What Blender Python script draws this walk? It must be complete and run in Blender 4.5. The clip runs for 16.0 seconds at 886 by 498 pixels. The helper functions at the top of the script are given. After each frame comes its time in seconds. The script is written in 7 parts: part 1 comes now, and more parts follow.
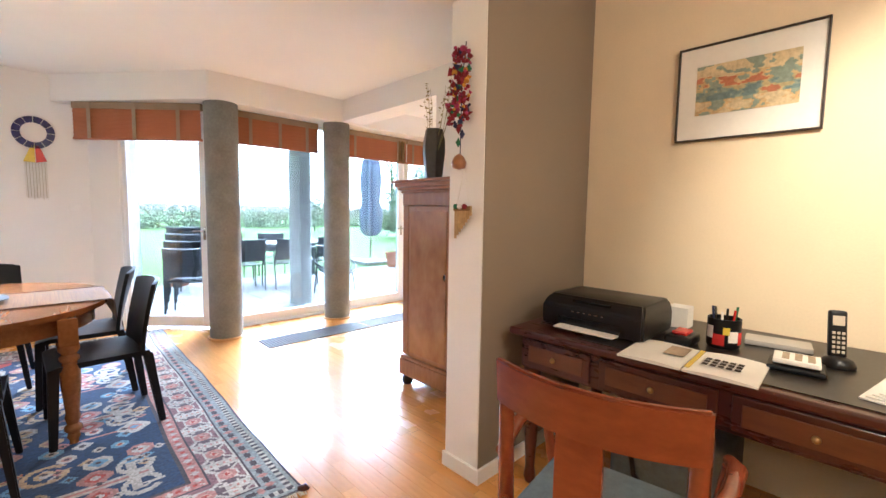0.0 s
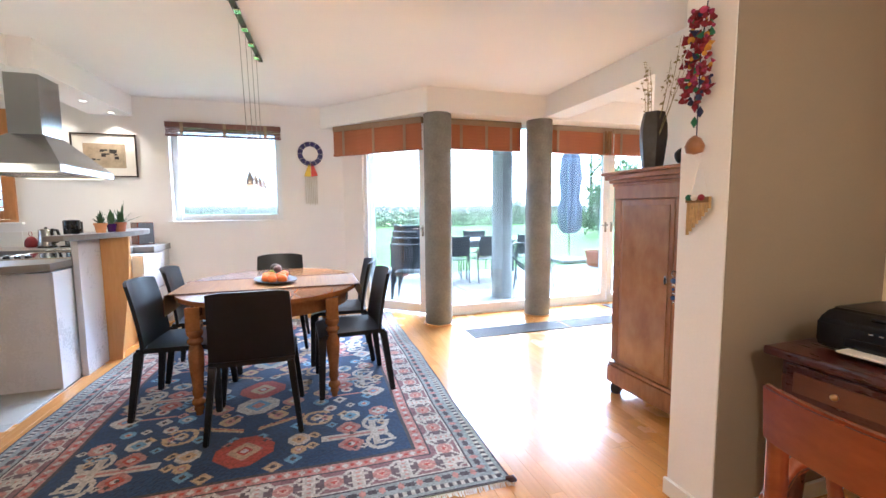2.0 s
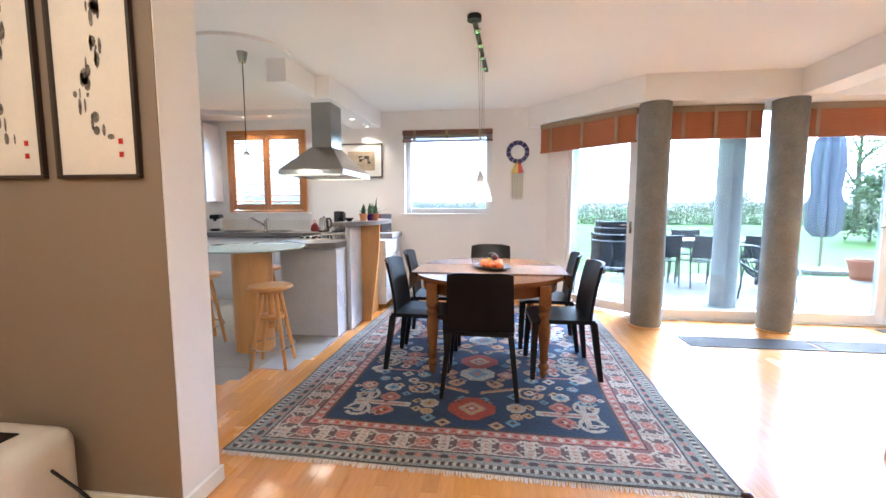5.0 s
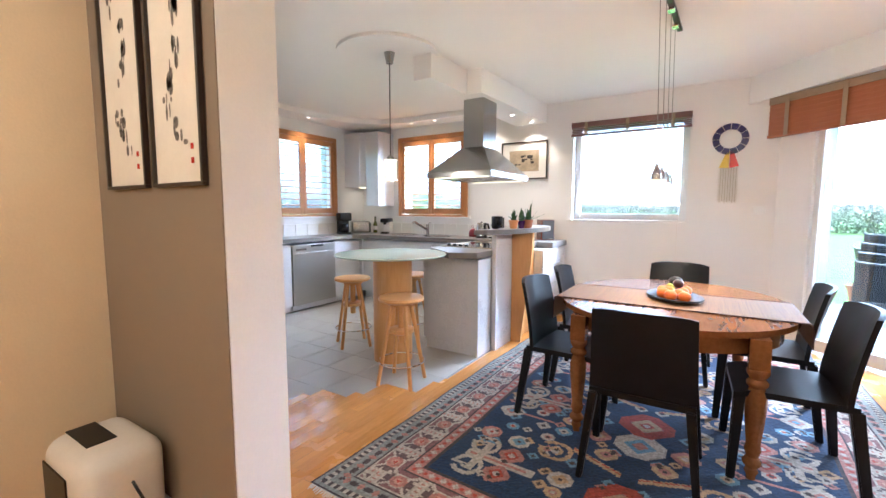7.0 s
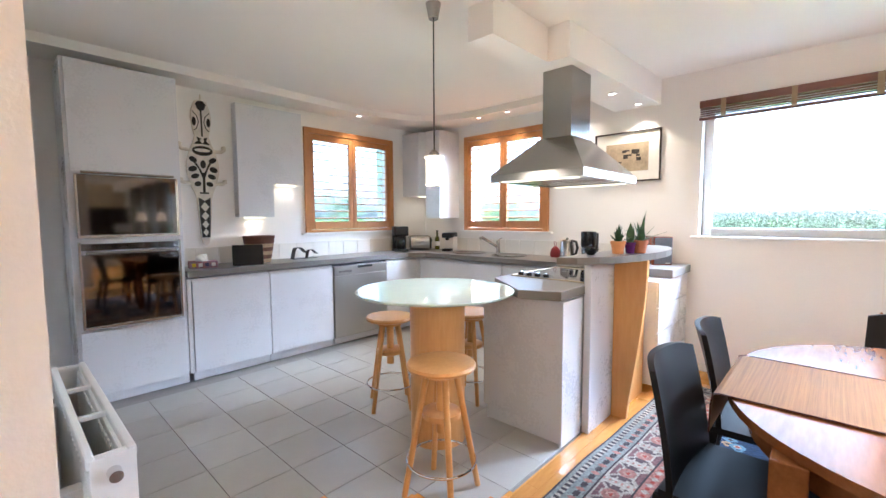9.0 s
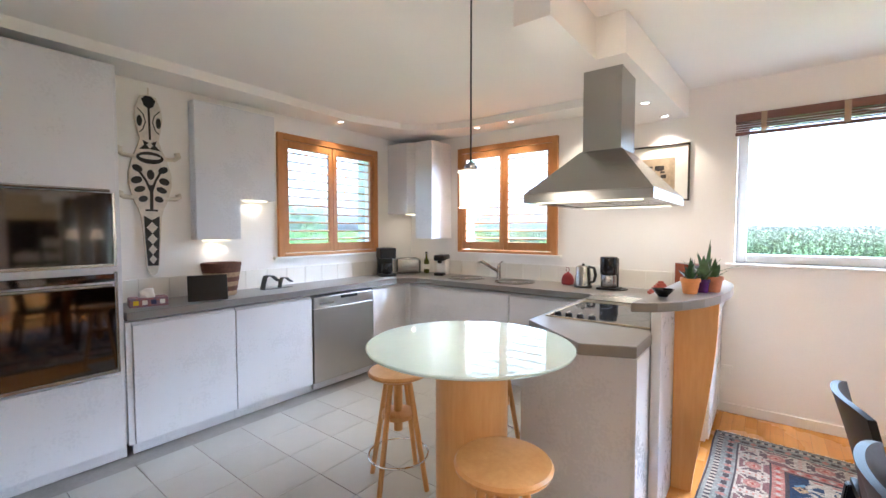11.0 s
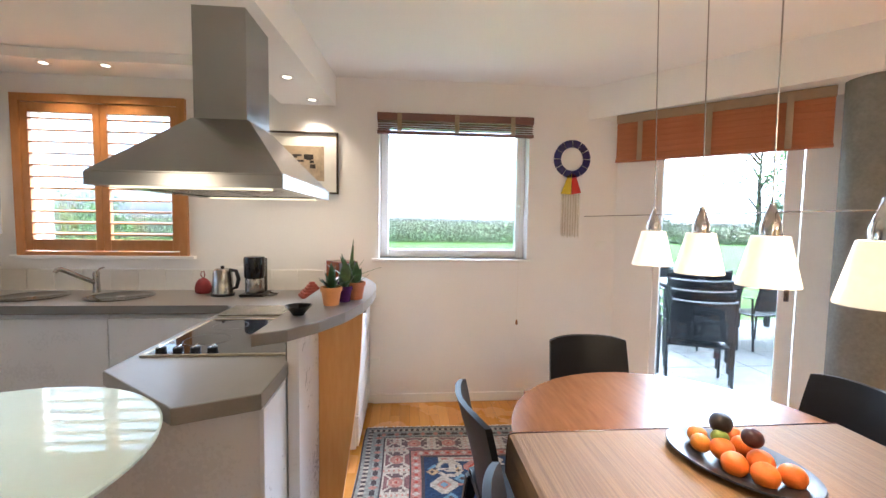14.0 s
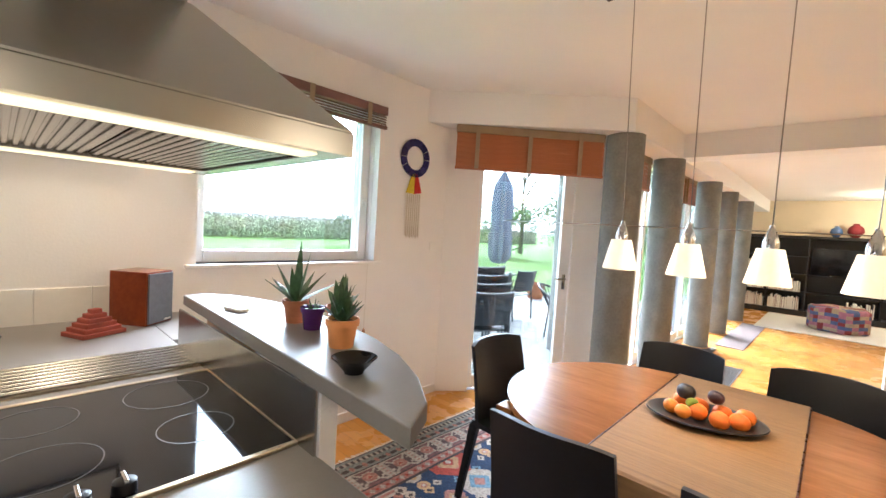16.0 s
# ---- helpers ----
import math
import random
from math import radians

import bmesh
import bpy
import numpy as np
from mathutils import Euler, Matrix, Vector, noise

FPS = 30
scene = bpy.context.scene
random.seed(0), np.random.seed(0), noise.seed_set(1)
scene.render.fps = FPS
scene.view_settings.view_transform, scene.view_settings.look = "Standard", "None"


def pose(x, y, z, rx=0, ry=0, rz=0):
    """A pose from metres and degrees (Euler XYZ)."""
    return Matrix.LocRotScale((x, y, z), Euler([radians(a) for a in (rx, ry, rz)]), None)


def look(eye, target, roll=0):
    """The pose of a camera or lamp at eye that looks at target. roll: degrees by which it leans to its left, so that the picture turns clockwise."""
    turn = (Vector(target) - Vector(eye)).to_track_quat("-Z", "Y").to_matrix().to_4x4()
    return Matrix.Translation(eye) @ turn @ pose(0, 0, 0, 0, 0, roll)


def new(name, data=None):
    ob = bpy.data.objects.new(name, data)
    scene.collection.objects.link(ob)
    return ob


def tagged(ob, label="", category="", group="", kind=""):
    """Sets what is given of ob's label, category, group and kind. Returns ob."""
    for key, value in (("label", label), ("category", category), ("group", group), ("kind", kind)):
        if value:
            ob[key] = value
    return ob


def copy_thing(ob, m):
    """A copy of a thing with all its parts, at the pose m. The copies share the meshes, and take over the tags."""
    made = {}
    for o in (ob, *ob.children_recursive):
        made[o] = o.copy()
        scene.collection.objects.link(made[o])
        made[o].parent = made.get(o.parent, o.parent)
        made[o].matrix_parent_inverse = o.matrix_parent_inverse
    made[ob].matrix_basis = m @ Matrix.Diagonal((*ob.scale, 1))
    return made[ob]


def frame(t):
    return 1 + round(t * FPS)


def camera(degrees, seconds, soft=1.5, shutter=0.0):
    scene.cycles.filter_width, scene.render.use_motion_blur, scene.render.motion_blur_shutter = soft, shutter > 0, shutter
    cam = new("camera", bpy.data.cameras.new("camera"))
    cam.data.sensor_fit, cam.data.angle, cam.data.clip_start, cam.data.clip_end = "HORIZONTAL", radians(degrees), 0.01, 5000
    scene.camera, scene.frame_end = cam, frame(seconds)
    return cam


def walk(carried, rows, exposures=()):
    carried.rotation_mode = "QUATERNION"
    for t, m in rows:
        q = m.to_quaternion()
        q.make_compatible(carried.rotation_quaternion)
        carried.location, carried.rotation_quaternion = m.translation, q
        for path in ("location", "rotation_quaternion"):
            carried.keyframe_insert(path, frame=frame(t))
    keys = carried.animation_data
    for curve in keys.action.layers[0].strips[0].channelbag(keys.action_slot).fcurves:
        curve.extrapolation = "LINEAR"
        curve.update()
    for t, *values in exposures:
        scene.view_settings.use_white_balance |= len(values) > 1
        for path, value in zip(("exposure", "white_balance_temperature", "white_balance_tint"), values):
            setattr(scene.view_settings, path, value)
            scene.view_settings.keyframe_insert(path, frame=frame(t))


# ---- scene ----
cam = camera(93.3, 16.0)
# seconds, eye, target, roll
PATH = [
    (0, (0.647, 0.636, 1.308), (2.031, 2.069, 1.139), 0.9),
    (0.5, (0.718, 0.677, 1.334), (1.929, 2.261, 1.178), -0.1),
    (1, (0.711, 0.692, 1.328), (1.715, 2.415, 1.174), -0.7),
    (1.5, (0.659, 0.719, 1.304), (1.462, 2.543, 1.138), -0.8),
    (2, (0.601, 0.707, 1.3), (1.207, 2.604, 1.116), -0.5),
    (2.5, (0.512, 0.659, 1.301), (0.932, 2.605, 1.109), -0.1),
    (3, (0.466, 0.603, 1.302), (0.738, 2.575, 1.112), 0.1),
    (3.5, (0.444, 0.564, 1.297), (0.596, 2.55, 1.112), 0.3),
    (4, (0.418, 0.551, 1.297), (0.471, 2.542, 1.113), 0.3),
    (4.5, (0.403, 0.543, 1.291), (0.337, 2.532, 1.102), 0.2),
    (5, (0.362, 0.535, 1.285), (0.113, 2.509, 1.087), 0.0),
    (7.3, (0.489, 1.362, 1.33), (-0.646, 2.999, 1.145), -0.1),
    (7.5, (0.443, 1.469, 1.343), (-0.731, 3.077, 1.159), -0.3),
    (8, (0.335, 1.745, 1.337), (-0.923, 3.29, 1.16), -0.3),
    (8.5, (0.18, 1.988, 1.363), (-1.14, 3.482, 1.202), -0.3),
    (9, (-0.049, 2.206, 1.368), (-1.414, 3.66, 1.221), -0.3),
    (9.2, (-0.145, 2.289, 1.392), (-1.521, 3.734, 1.248), -0.1),
    (11.3, (-0.761, 2.411, 1.462), (-1.909, 4.047, 1.384), -0.1),
    (11.5, (-0.773, 2.412, 1.46), (-1.855, 4.092, 1.383), -0.2),
    (12, (-0.783, 2.429, 1.481), (-1.669, 4.221, 1.404), -0.4),
    (12.5, (-0.779, 2.453, 1.498), (-1.446, 4.336, 1.41), -0.5),
    (13, (-0.735, 2.541, 1.5), (-1.158, 4.493, 1.398), -0.5),
    (13.5, (-0.721, 2.758, 1.501), (-0.855, 4.75, 1.384), -0.1),
    (14, (-0.711, 3.027, 1.506), (-0.536, 5.015, 1.375), 0.8),
    (14.5, (-0.854, 3.238, 1.516), (-0.332, 5.164, 1.382), 1.7),
    (14.8, (-1.014, 3.371, 1.517), (-0.28, 5.227, 1.387), 2.3),
    (15, (-1.109, 3.437, 1.513), (-0.258, 5.242, 1.385), 2.4),
    (15.5, (-1.389, 3.681, 1.482), (-0.202, 5.287, 1.374), 3.4),
    (16, (-1.677, 3.873, 1.483), (-0.22, 5.239, 1.383), 3.5),
]
walk(cam, [(t, look(eye, target, roll)) for t, eye, target, roll in PATH], [(0.0, 4.7, 4700, 10), (2.0, 4.74, 4650, 10), (5.0, 4.66, 4620, 10), (9.0, 4.88, 4720, 10), (12.0, 4.68, 4850, 10), (14.0, 4.36, 5050, 10), (16.0, 4.36, 5300, 10)])

# ---- light ----
world = bpy.data.worlds.new("sky")
scene.world = world
world.use_nodes = True
wn, wl = world.node_tree.nodes, world.node_tree.links
wn.clear()
sky = wn.new("ShaderNodeTexSky")
sky.sky_type, sky.sun_disc = "NISHITA", False
sky.sun_elevation, sky.sun_rotation = radians(38), radians(40)
sky.air_density, sky.dust_density = 1.2, 4.0
grey = wn.new("ShaderNodeHueSaturation")
grey.inputs["Saturation"].default_value = 0.18
bg = wn.new("ShaderNodeBackground")
bg.inputs["Strength"].default_value = 0.15
wo = wn.new("ShaderNodeOutputWorld")
wl.new(sky.outputs[0], grey.inputs["Color"])
wl.new(grey.outputs[0], bg.inputs["Color"])
wl.new(bg.outputs[0], wo.inputs["Surface"])
sun = new("sun", bpy.data.lights.new("sun", "SUN"))
sun.data.energy, sun.data.angle, sun.data.color = 1.2, radians(45), (1.0, 0.95, 0.88)
sun.matrix_world = look((0, 0, 0), (-0.5, -0.6, -0.62))


def lamp(kind, at, energy, colour, size=0.05, target=None, angle=100, blend=0.6):
    data = bpy.data.lights.new("light", kind)
    data.energy, data.color = energy, colour
    if kind == "AREA":
        data.size = size
    else:
        data.shadow_soft_size = size
    ob = new("light", data)
    ob.matrix_world = look(at, target) if target else pose(*at)
    if kind == "SPOT":
        data.spot_size, data.spot_blend = radians(angle), blend
    return ob


WARM = (1.0, 0.72, 0.42)


# ---- materials ----
def node(nt, kind, **values):
    n = nt.nodes.new("ShaderNode" + kind)
    for key, value in values.items():
        n.inputs[key].default_value = value
    return n


def material(name, colour, rough=0.5, metal=0.0, vary=0.06, scale=6.0, bump=0.0, fine=60.0, coat=0.0, stretch=(1, 1, 1),
             second=None, spec=0.5, emit=None, emit_strength=0.0, by_object=0.0):
    """A surface with colour and gloss that vary at two scales, and fine relief."""
    mat = bpy.data.materials.new(name)
    mat.use_nodes = True
    nt = mat.node_tree
    b = nt.nodes["Principled BSDF"]
    b.inputs["Metallic"].default_value = metal
    b.inputs["Specular IOR Level"].default_value = spec
    b.inputs["Coat Weight"].default_value = coat
    b.inputs["Coat Roughness"].default_value = 0.08
    co = node(nt, "TexCoord")
    mp = node(nt, "Mapping", Scale=stretch)
    nt.links.new(co.outputs["Object"], mp.inputs["Vector"])
    big = node(nt, "TexNoise", Scale=scale, Detail=4.0, Roughness=0.6)
    small = node(nt, "TexNoise", Scale=fine, Detail=3.0, Roughness=0.6)
    for n in (big, small):
        nt.links.new(mp.outputs[0], n.inputs["Vector"])
    mixf = node(nt, "Mix")
    mixf.inputs["Factor"].default_value = 0.4
    nt.links.new(big.outputs["Fac"], mixf.inputs["A"])
    nt.links.new(small.outputs["Fac"], mixf.inputs["B"])
    ramp = node(nt, "ValToRGB")
    c2 = second or tuple(max(0.0, c * (1 - 2.2 * vary)) for c in colour)
    c1 = colour if second else tuple(min(1.0, c * (1 + vary)) for c in colour)
    ramp.color_ramp.elements[0].position, ramp.color_ramp.elements[1].position = 0.3, 0.7
    ramp.color_ramp.elements[0].color, ramp.color_ramp.elements[1].color = (*c2, 1), (*c1, 1)
    nt.links.new(mixf.outputs["Result"], ramp.inputs["Fac"])
    out = ramp.outputs["Color"]
    if by_object:
        info = node(nt, "ObjectInfo")
        hs = node(nt, "HueSaturation")
        mr = node(nt, "MapRange")
        mr.inputs["To Min"].default_value, mr.inputs["To Max"].default_value = 1 - by_object, 1 + by_object
        nt.links.new(info.outputs["Random"], mr.inputs["Value"])
        nt.links.new(mr.outputs[0], hs.inputs["Value"])
        nt.links.new(out, hs.inputs["Color"])
        out = hs.outputs["Color"]
    nt.links.new(out, b.inputs["Base Color"])
    rr = node(nt, "MapRange")
    rr.inputs["To Min"].default_value, rr.inputs["To Max"].default_value = max(0.02, rough * 0.8), min(1.0, rough * 1.2)
    nt.links.new(mixf.outputs["Result"], rr.inputs["Value"])
    nt.links.new(rr.outputs[0], b.inputs["Roughness"])
    if bump:
        bp = node(nt, "Bump", Strength=1.0, Distance=bump)
        nt.links.new(small.outputs["Fac"], bp.inputs["Height"])
        nt.links.new(bp.outputs[0], b.inputs["Normal"])
    if emit:
        b.inputs["Emission Color"].default_value = (*emit, 1)
        b.inputs["Emission Strength"].default_value = emit_strength
    return mat


def wood(name, dark, light, rough=0.35, grain=(1, 1, 14), scale=5.0, coat=0.0, by_object=0.0, bump=0.0004):
    return material(name, light, rough, second=dark, scale=scale, fine=scale * 7, stretch=tuple(1 / g * 3 for g in grain), coat=coat, by_object=by_object, bump=bump)


def glass(name, tint=(1, 1, 1), rough=0.0, ior=1.45):
    mat = bpy.data.materials.new(name)
    mat.use_nodes = True
    nt = mat.node_tree
    nt.nodes.clear()
    mix = nt.nodes.new("ShaderNodeMixShader")
    tr = node(nt, "BsdfTransparent", Color=(*tint, 1))
    gl = node(nt, "BsdfGlossy", Roughness=rough)
    lw = node(nt, "LayerWeight", Blend=0.5)
    pw = node(nt, "Math")
    pw.operation = "POWER"
    pw.inputs[1].default_value = 5.0
    fr = node(nt, "Math")
    fr.operation = "MULTIPLY_ADD"
    fr.inputs[1].default_value, fr.inputs[2].default_value = 0.9, 0.045
    nt.links.new(lw.outputs["Facing"], pw.inputs[0])
    nt.links.new(pw.outputs[0], fr.inputs[0])
    out = nt.nodes.new("ShaderNodeOutputMaterial")
    nt.links.new(fr.outputs[0], mix.inputs[0])
    nt.links.new(tr.outputs[0], mix.inputs[1])
    nt.links.new(gl.outputs[0], mix.inputs[2])
    nt.links.new(mix.outputs[0], out.inputs["Surface"])
    return mat


def parquet():
    mat = bpy.data.materials.new("parquet")
    mat.use_nodes = True
    nt = mat.node_tree
    b = nt.nodes["Principled BSDF"]
    co = node(nt, "TexCoord")
    mp = node(nt, "Mapping", Rotation=(0, 0, radians(90)))
    nt.links.new(co.outputs["Object"], mp.inputs["Vector"])
    br = node(nt, "TexBrick", Scale=1.0)
    br.inputs["Brick Width"].default_value, br.inputs["Row Height"].default_value = 0.62, 0.075
    br.inputs["Mortar Size"].default_value, br.inputs["Mortar Smooth"].default_value = 0.0009, 0.2
    br.inputs["Color1"].default_value, br.inputs["Color2"].default_value = (0.62, 0.275, 0.05, 1), (0.72, 0.36, 0.085, 1)
    br.inputs["Mortar"].default_value = (0.34, 0.17, 0.06, 1)
    nt.links.new(mp.outputs[0], br.inputs["Vector"])
    m2 = node(nt, "Mapping", Scale=(26, 1.6, 1))
    nt.links.new(co.outputs["Object"], m2.inputs["Vector"])
    ns = node(nt, "TexNoise", Scale=2.0, Detail=6.0, Roughness=0.65)
    nt.links.new(m2.outputs[0], ns.inputs["Vector"])
    mr = node(nt, "MapRange")
    mr.inputs["To Min"].default_value, mr.inputs["To Max"].default_value = 0.8, 1.16
    nt.links.new(ns.outputs["Fac"], mr.inputs["Value"])
    hs = node(nt, "HueSaturation")
    nt.links.new(mr.outputs[0], hs.inputs["Value"])
    nt.links.new(br.outputs["Color"], hs.inputs["Color"])
    nt.links.new(hs.outputs["Color"], b.inputs["Base Color"])
    r2 = node(nt, "TexNoise", Scale=3.0, Detail=4.0)
    nt.links.new(co.outputs["Object"], r2.inputs["Vector"])
    mr2 = node(nt, "MapRange")
    mr2.inputs["To Min"].default_value, mr2.inputs["To Max"].default_value = 0.2, 0.34
    nt.links.new(r2.outputs["Fac"], mr2.inputs["Value"])
    nt.links.new(mr2.outputs[0], b.inputs["Roughness"])
    bp = node(nt, "Bump", Strength=0.5, Distance=0.0006)
    nt.links.new(br.outputs["Fac"], bp.inputs["Height"])
    bp.invert = True
    nt.links.new(bp.outputs[0], b.inputs["Normal"])
    b.inputs["Coat Weight"].default_value, b.inputs["Coat Roughness"].default_value = 0.12, 0.15
    b.inputs["Specular IOR Level"].default_value = 0.36
    return mat


PLASTER = material("white_plaster", (0.85, 0.83, 0.8), 0.8, vary=0.02, scale=1.5, bump=0.0008, fine=90)
CEILING = material("ceiling_paint", (0.88, 0.86, 0.83), 0.85, vary=0.015, scale=1.2, bump=0.0005, fine=80)
TAUPE = material("taupe_paint", (0.25, 0.2, 0.148), 0.75, vary=0.03, scale=2, bump=0.0008, fine=90)
CREAM = material("cream_paint", (0.74, 0.62, 0.43), 0.75, vary=0.03, scale=2, bump=0.0008, fine=90)
TRIM = material("white_gloss_trim", (0.84, 0.83, 0.8), 0.35, vary=0.02)
FLOOR = parquet()
TILE = material("grey_floor_tile", (0.47, 0.46, 0.43), 0.25, vary=0.03, scale=5, fine=110, bump=0.0003, by_object=0.05)
GROUT = material("tile_grout", (0.29, 0.28, 0.26), 0.85, vary=0.1)
PVC = material("white_window_frame", (0.83, 0.84, 0.84), 0.3, vary=0.02)
# grey tint is added to dim the bright garden behind the panes
PANE = glass("dimming_window_glass", (0.5, 0.525, 0.53))
CONCRETE = material("concrete_column", (0.215, 0.21, 0.185), 0.75, vary=0.16, scale=4.5, fine=45, bump=0.0015)
LACQUER = material("white_lacquer", (0.67, 0.675, 0.71), 0.28, vary=0.012, scale=3)
WORKTOP = material("grey_worktop", (0.185, 0.175, 0.165), 0.3, vary=0.06, scale=9, fine=160, bump=0.0001)
STEEL = material("brushed_steel", (0.37, 0.362, 0.345), 0.24, 1.0, vary=0.004, scale=2, fine=120)
PALESTEEL = material("pale_brushed_steel", (0.52, 0.51, 0.49), 0.3, 1.0, vary=0.006, scale=2, fine=120)
CHROME = material("chrome", (0.75, 0.75, 0.75), 0.08, 1.0, vary=0.02)
BLACK = material("black_plastic", (0.006, 0.006, 0.007), 0.35, spec=0.3, vary=0.2, bump=0.0001, fine=200)
CHAIRBLACK = material("black_chair_plastic", (0.006, 0.0065, 0.009), 0.38, spec=0.25, vary=0.25, scale=8, bump=0.0002, fine=260)
DARKGLASS = material("black_ceramic_glass", (0.006, 0.006, 0.007), 0.05, vary=0.1, spec=0.42)
OAK = wood("beech", (0.56, 0.27, 0.07), (0.70, 0.39, 0.13), 0.32, grain=(2, 2, 16))
SHUTTER = wood("shutter_wood", (0.36, 0.145, 0.033), (0.5, 0.225, 0.065), 0.35, grain=(3, 3, 9))
CHERRY = wood("table_cherry", (0.16, 0.058, 0.016), (0.29, 0.12, 0.036), 0.25, grain=(2, 14, 2), coat=0.04, bump=0.00004)
CHERRY.node_tree.nodes["Principled BSDF"].inputs["Specular IOR Level"].default_value = 0.28
MAHOGANY = wood("mahogany", (0.028, 0.005, 0.003), (0.07, 0.012, 0.006), 0.28, grain=(2, 10, 2), coat=0.15)
WALNUT = wood("walnut", (0.18, 0.068, 0.022), (0.38, 0.175, 0.066), 0.3, grain=(3, 3, 12), coat=0.2)
BURL = wood("walnut_veneer", (0.24, 0.10, 0.038), (0.46, 0.235, 0.10), 0.28, grain=(3, 4, 7), scale=4, coat=0.25)
VENEER = wood("veneer_leaf", (0.2, 0.085, 0.03), (0.47, 0.25, 0.11), 0.25, grain=(3, 5, 9), scale=3.2, coat=0.3)
VENEER2 = wood("veneer_leaf_b", (0.22, 0.09, 0.032), (0.45, 0.235, 0.1), 0.25, grain=(3, 6, 8), scale=3.6, coat=0.3)
BLINDWOOD = wood("blind_slats", (0.30, 0.09, 0.03), (0.42, 0.15, 0.055), 0.45, grain=(14, 14, 2))
BLINDDARK = wood("dark_blind_slats", (0.12, 0.05, 0.04), (0.2, 0.09, 0.07), 0.4, grain=(14, 3, 2))
TAPE = material("blind_tape", (0.33, 0.24, 0.15), 0.9, vary=0.1, fine=300, bump=0.0004)
DARKFRAME = material("dark_picture_frame", (0.03, 0.018, 0.012), 0.4, vary=0.2)
BRASSY = material("warm_steel", (0.5, 0.42, 0.3), 0.3, 1.0, vary=0.08)
RGLASSD = material("dark_red_cloth", (0.2, 0.012, 0.015), 0.7, vary=0.2)
SPKCLOTH = material("grey_cloth", (0.12, 0.12, 0.125), 0.95, vary=0.12, scale=40, bump=0.0004, fine=300)
GRILLEM = material("grille_metal", (0.17, 0.16, 0.15), 0.7, 0.0, spec=0.2, vary=0.1)
BOTTLE = material("bottle_glass", (0.09, 0.1, 0.02), 0.08, vary=0.1)
PINKC = material("pink_patch", (0.4, 0.16, 0.22), 0.9, vary=0.2, scale=20)
NAVYC = material("blue_patch", (0.08, 0.12, 0.26), 0.9, vary=0.2, scale=20)
PAPER = material("paper", (0.78, 0.75, 0.69), 0.9, vary=0.03)


# ---- mesh helpers ----
def thing(name, at=(0, 0, 0), label="", category="", group="", rz=0.0, kind=""):
    ob = new(name)
    ob.empty_display_size = 0.1
    ob.matrix_basis = pose(*at, 0, 0, rz)
    return tagged(ob, label, category, group, kind)


def part(name, bm, mat, parent=None, label="", at=None, smooth=None):
    """Links a bmesh as one mesh object under a thing or a part."""
    me = bpy.data.meshes.new(name)
    if smooth is not None:
        lim = radians(smooth)
        bm.normal_update()
        for e in bm.edges:
            e.smooth = len(e.link_faces) == 2 and e.calc_face_angle(0) < lim
        for f in bm.faces:
            f.smooth = True
    bm.to_mesh(me)
    bm.free()
    for m in mat if isinstance(mat, (list, tuple)) else (mat,):
        me.materials.append(m)
    ob = new(name, me)
    if parent:
        ob.parent = parent
    if at:
        ob.matrix_basis = at if isinstance(at, Matrix) else pose(*at)
    return tagged(ob, label)


def B(bm, x0, x1, y0, y1, z0, z1, bevel=0.0, segs=2, mi=0):
    """Adds a box to bm, with its edges rounded."""
    r = bmesh.ops.create_cube(bm, size=1.0, matrix=Matrix.LocRotScale(((x0 + x1) / 2, (y0 + y1) / 2, (z0 + z1) / 2), None, (abs(x1 - x0), abs(y1 - y0), abs(z1 - z0))))
    vs = r["verts"]
    if bevel:
        es = list({e for v in vs for e in v.link_edges})
        q = bmesh.ops.bevel(bm, geom=es, offset=bevel, segments=segs, profile=0.5, affect="EDGES")
        fs = q["faces"]
    if mi:
        for f in {f for v in vs if v.is_valid for f in v.link_faces}:
            f.material_index = mi
    return bm


def box(*a, bevel=0.0, segs=2):
    return B(bmesh.new(), *a, bevel=bevel, segs=segs)


def prism(bm, outline, z0, z1, bevel=0.0, segs=2):
    """Adds an upright prism over an outline of (x, y), anticlockwise."""
    lo = [bm.verts.new((x, y, z0)) for x, y in outline]
    hi = [bm.verts.new((x, y, z1)) for x, y in outline]
    n = len(outline)
    fs = [bm.faces.new(list(reversed(lo))), bm.faces.new(hi)]
    for i in range(n):
        fs.append(bm.faces.new((lo[i], lo[(i + 1) % n], hi[(i + 1) % n], hi[i])))
    if bevel:
        es = list({e for f in fs[:2] for e in f.edges})
        bmesh.ops.bevel(bm, geom=es, offset=bevel, segments=segs, profile=0.5, affect="EDGES")
    bmesh.ops.recalc_face_normals(bm, faces=bm.faces)
    return bm


def lathe(bm, profile, n=24, at=(0, 0, 0), close=True):
    """Adds a turned body: profile of (radius, z) from bottom to top."""
    rings = []
    for r, z in profile:
        rings.append([bm.verts.new((at[0] + r * math.cos(2 * math.pi * i / n), at[1] + r * math.sin(2 * math.pi * i / n), at[2] + z)) for i in range(n)])
    for a, b in zip(rings, rings[1:]):
        for i in range(n):
            bm.faces.new((a[i], a[(i + 1) % n], b[(i + 1) % n], b[i]))
    if close:
        bm.faces.new(list(reversed(rings[0])))
        bm.faces.new(rings[-1])
    return bm


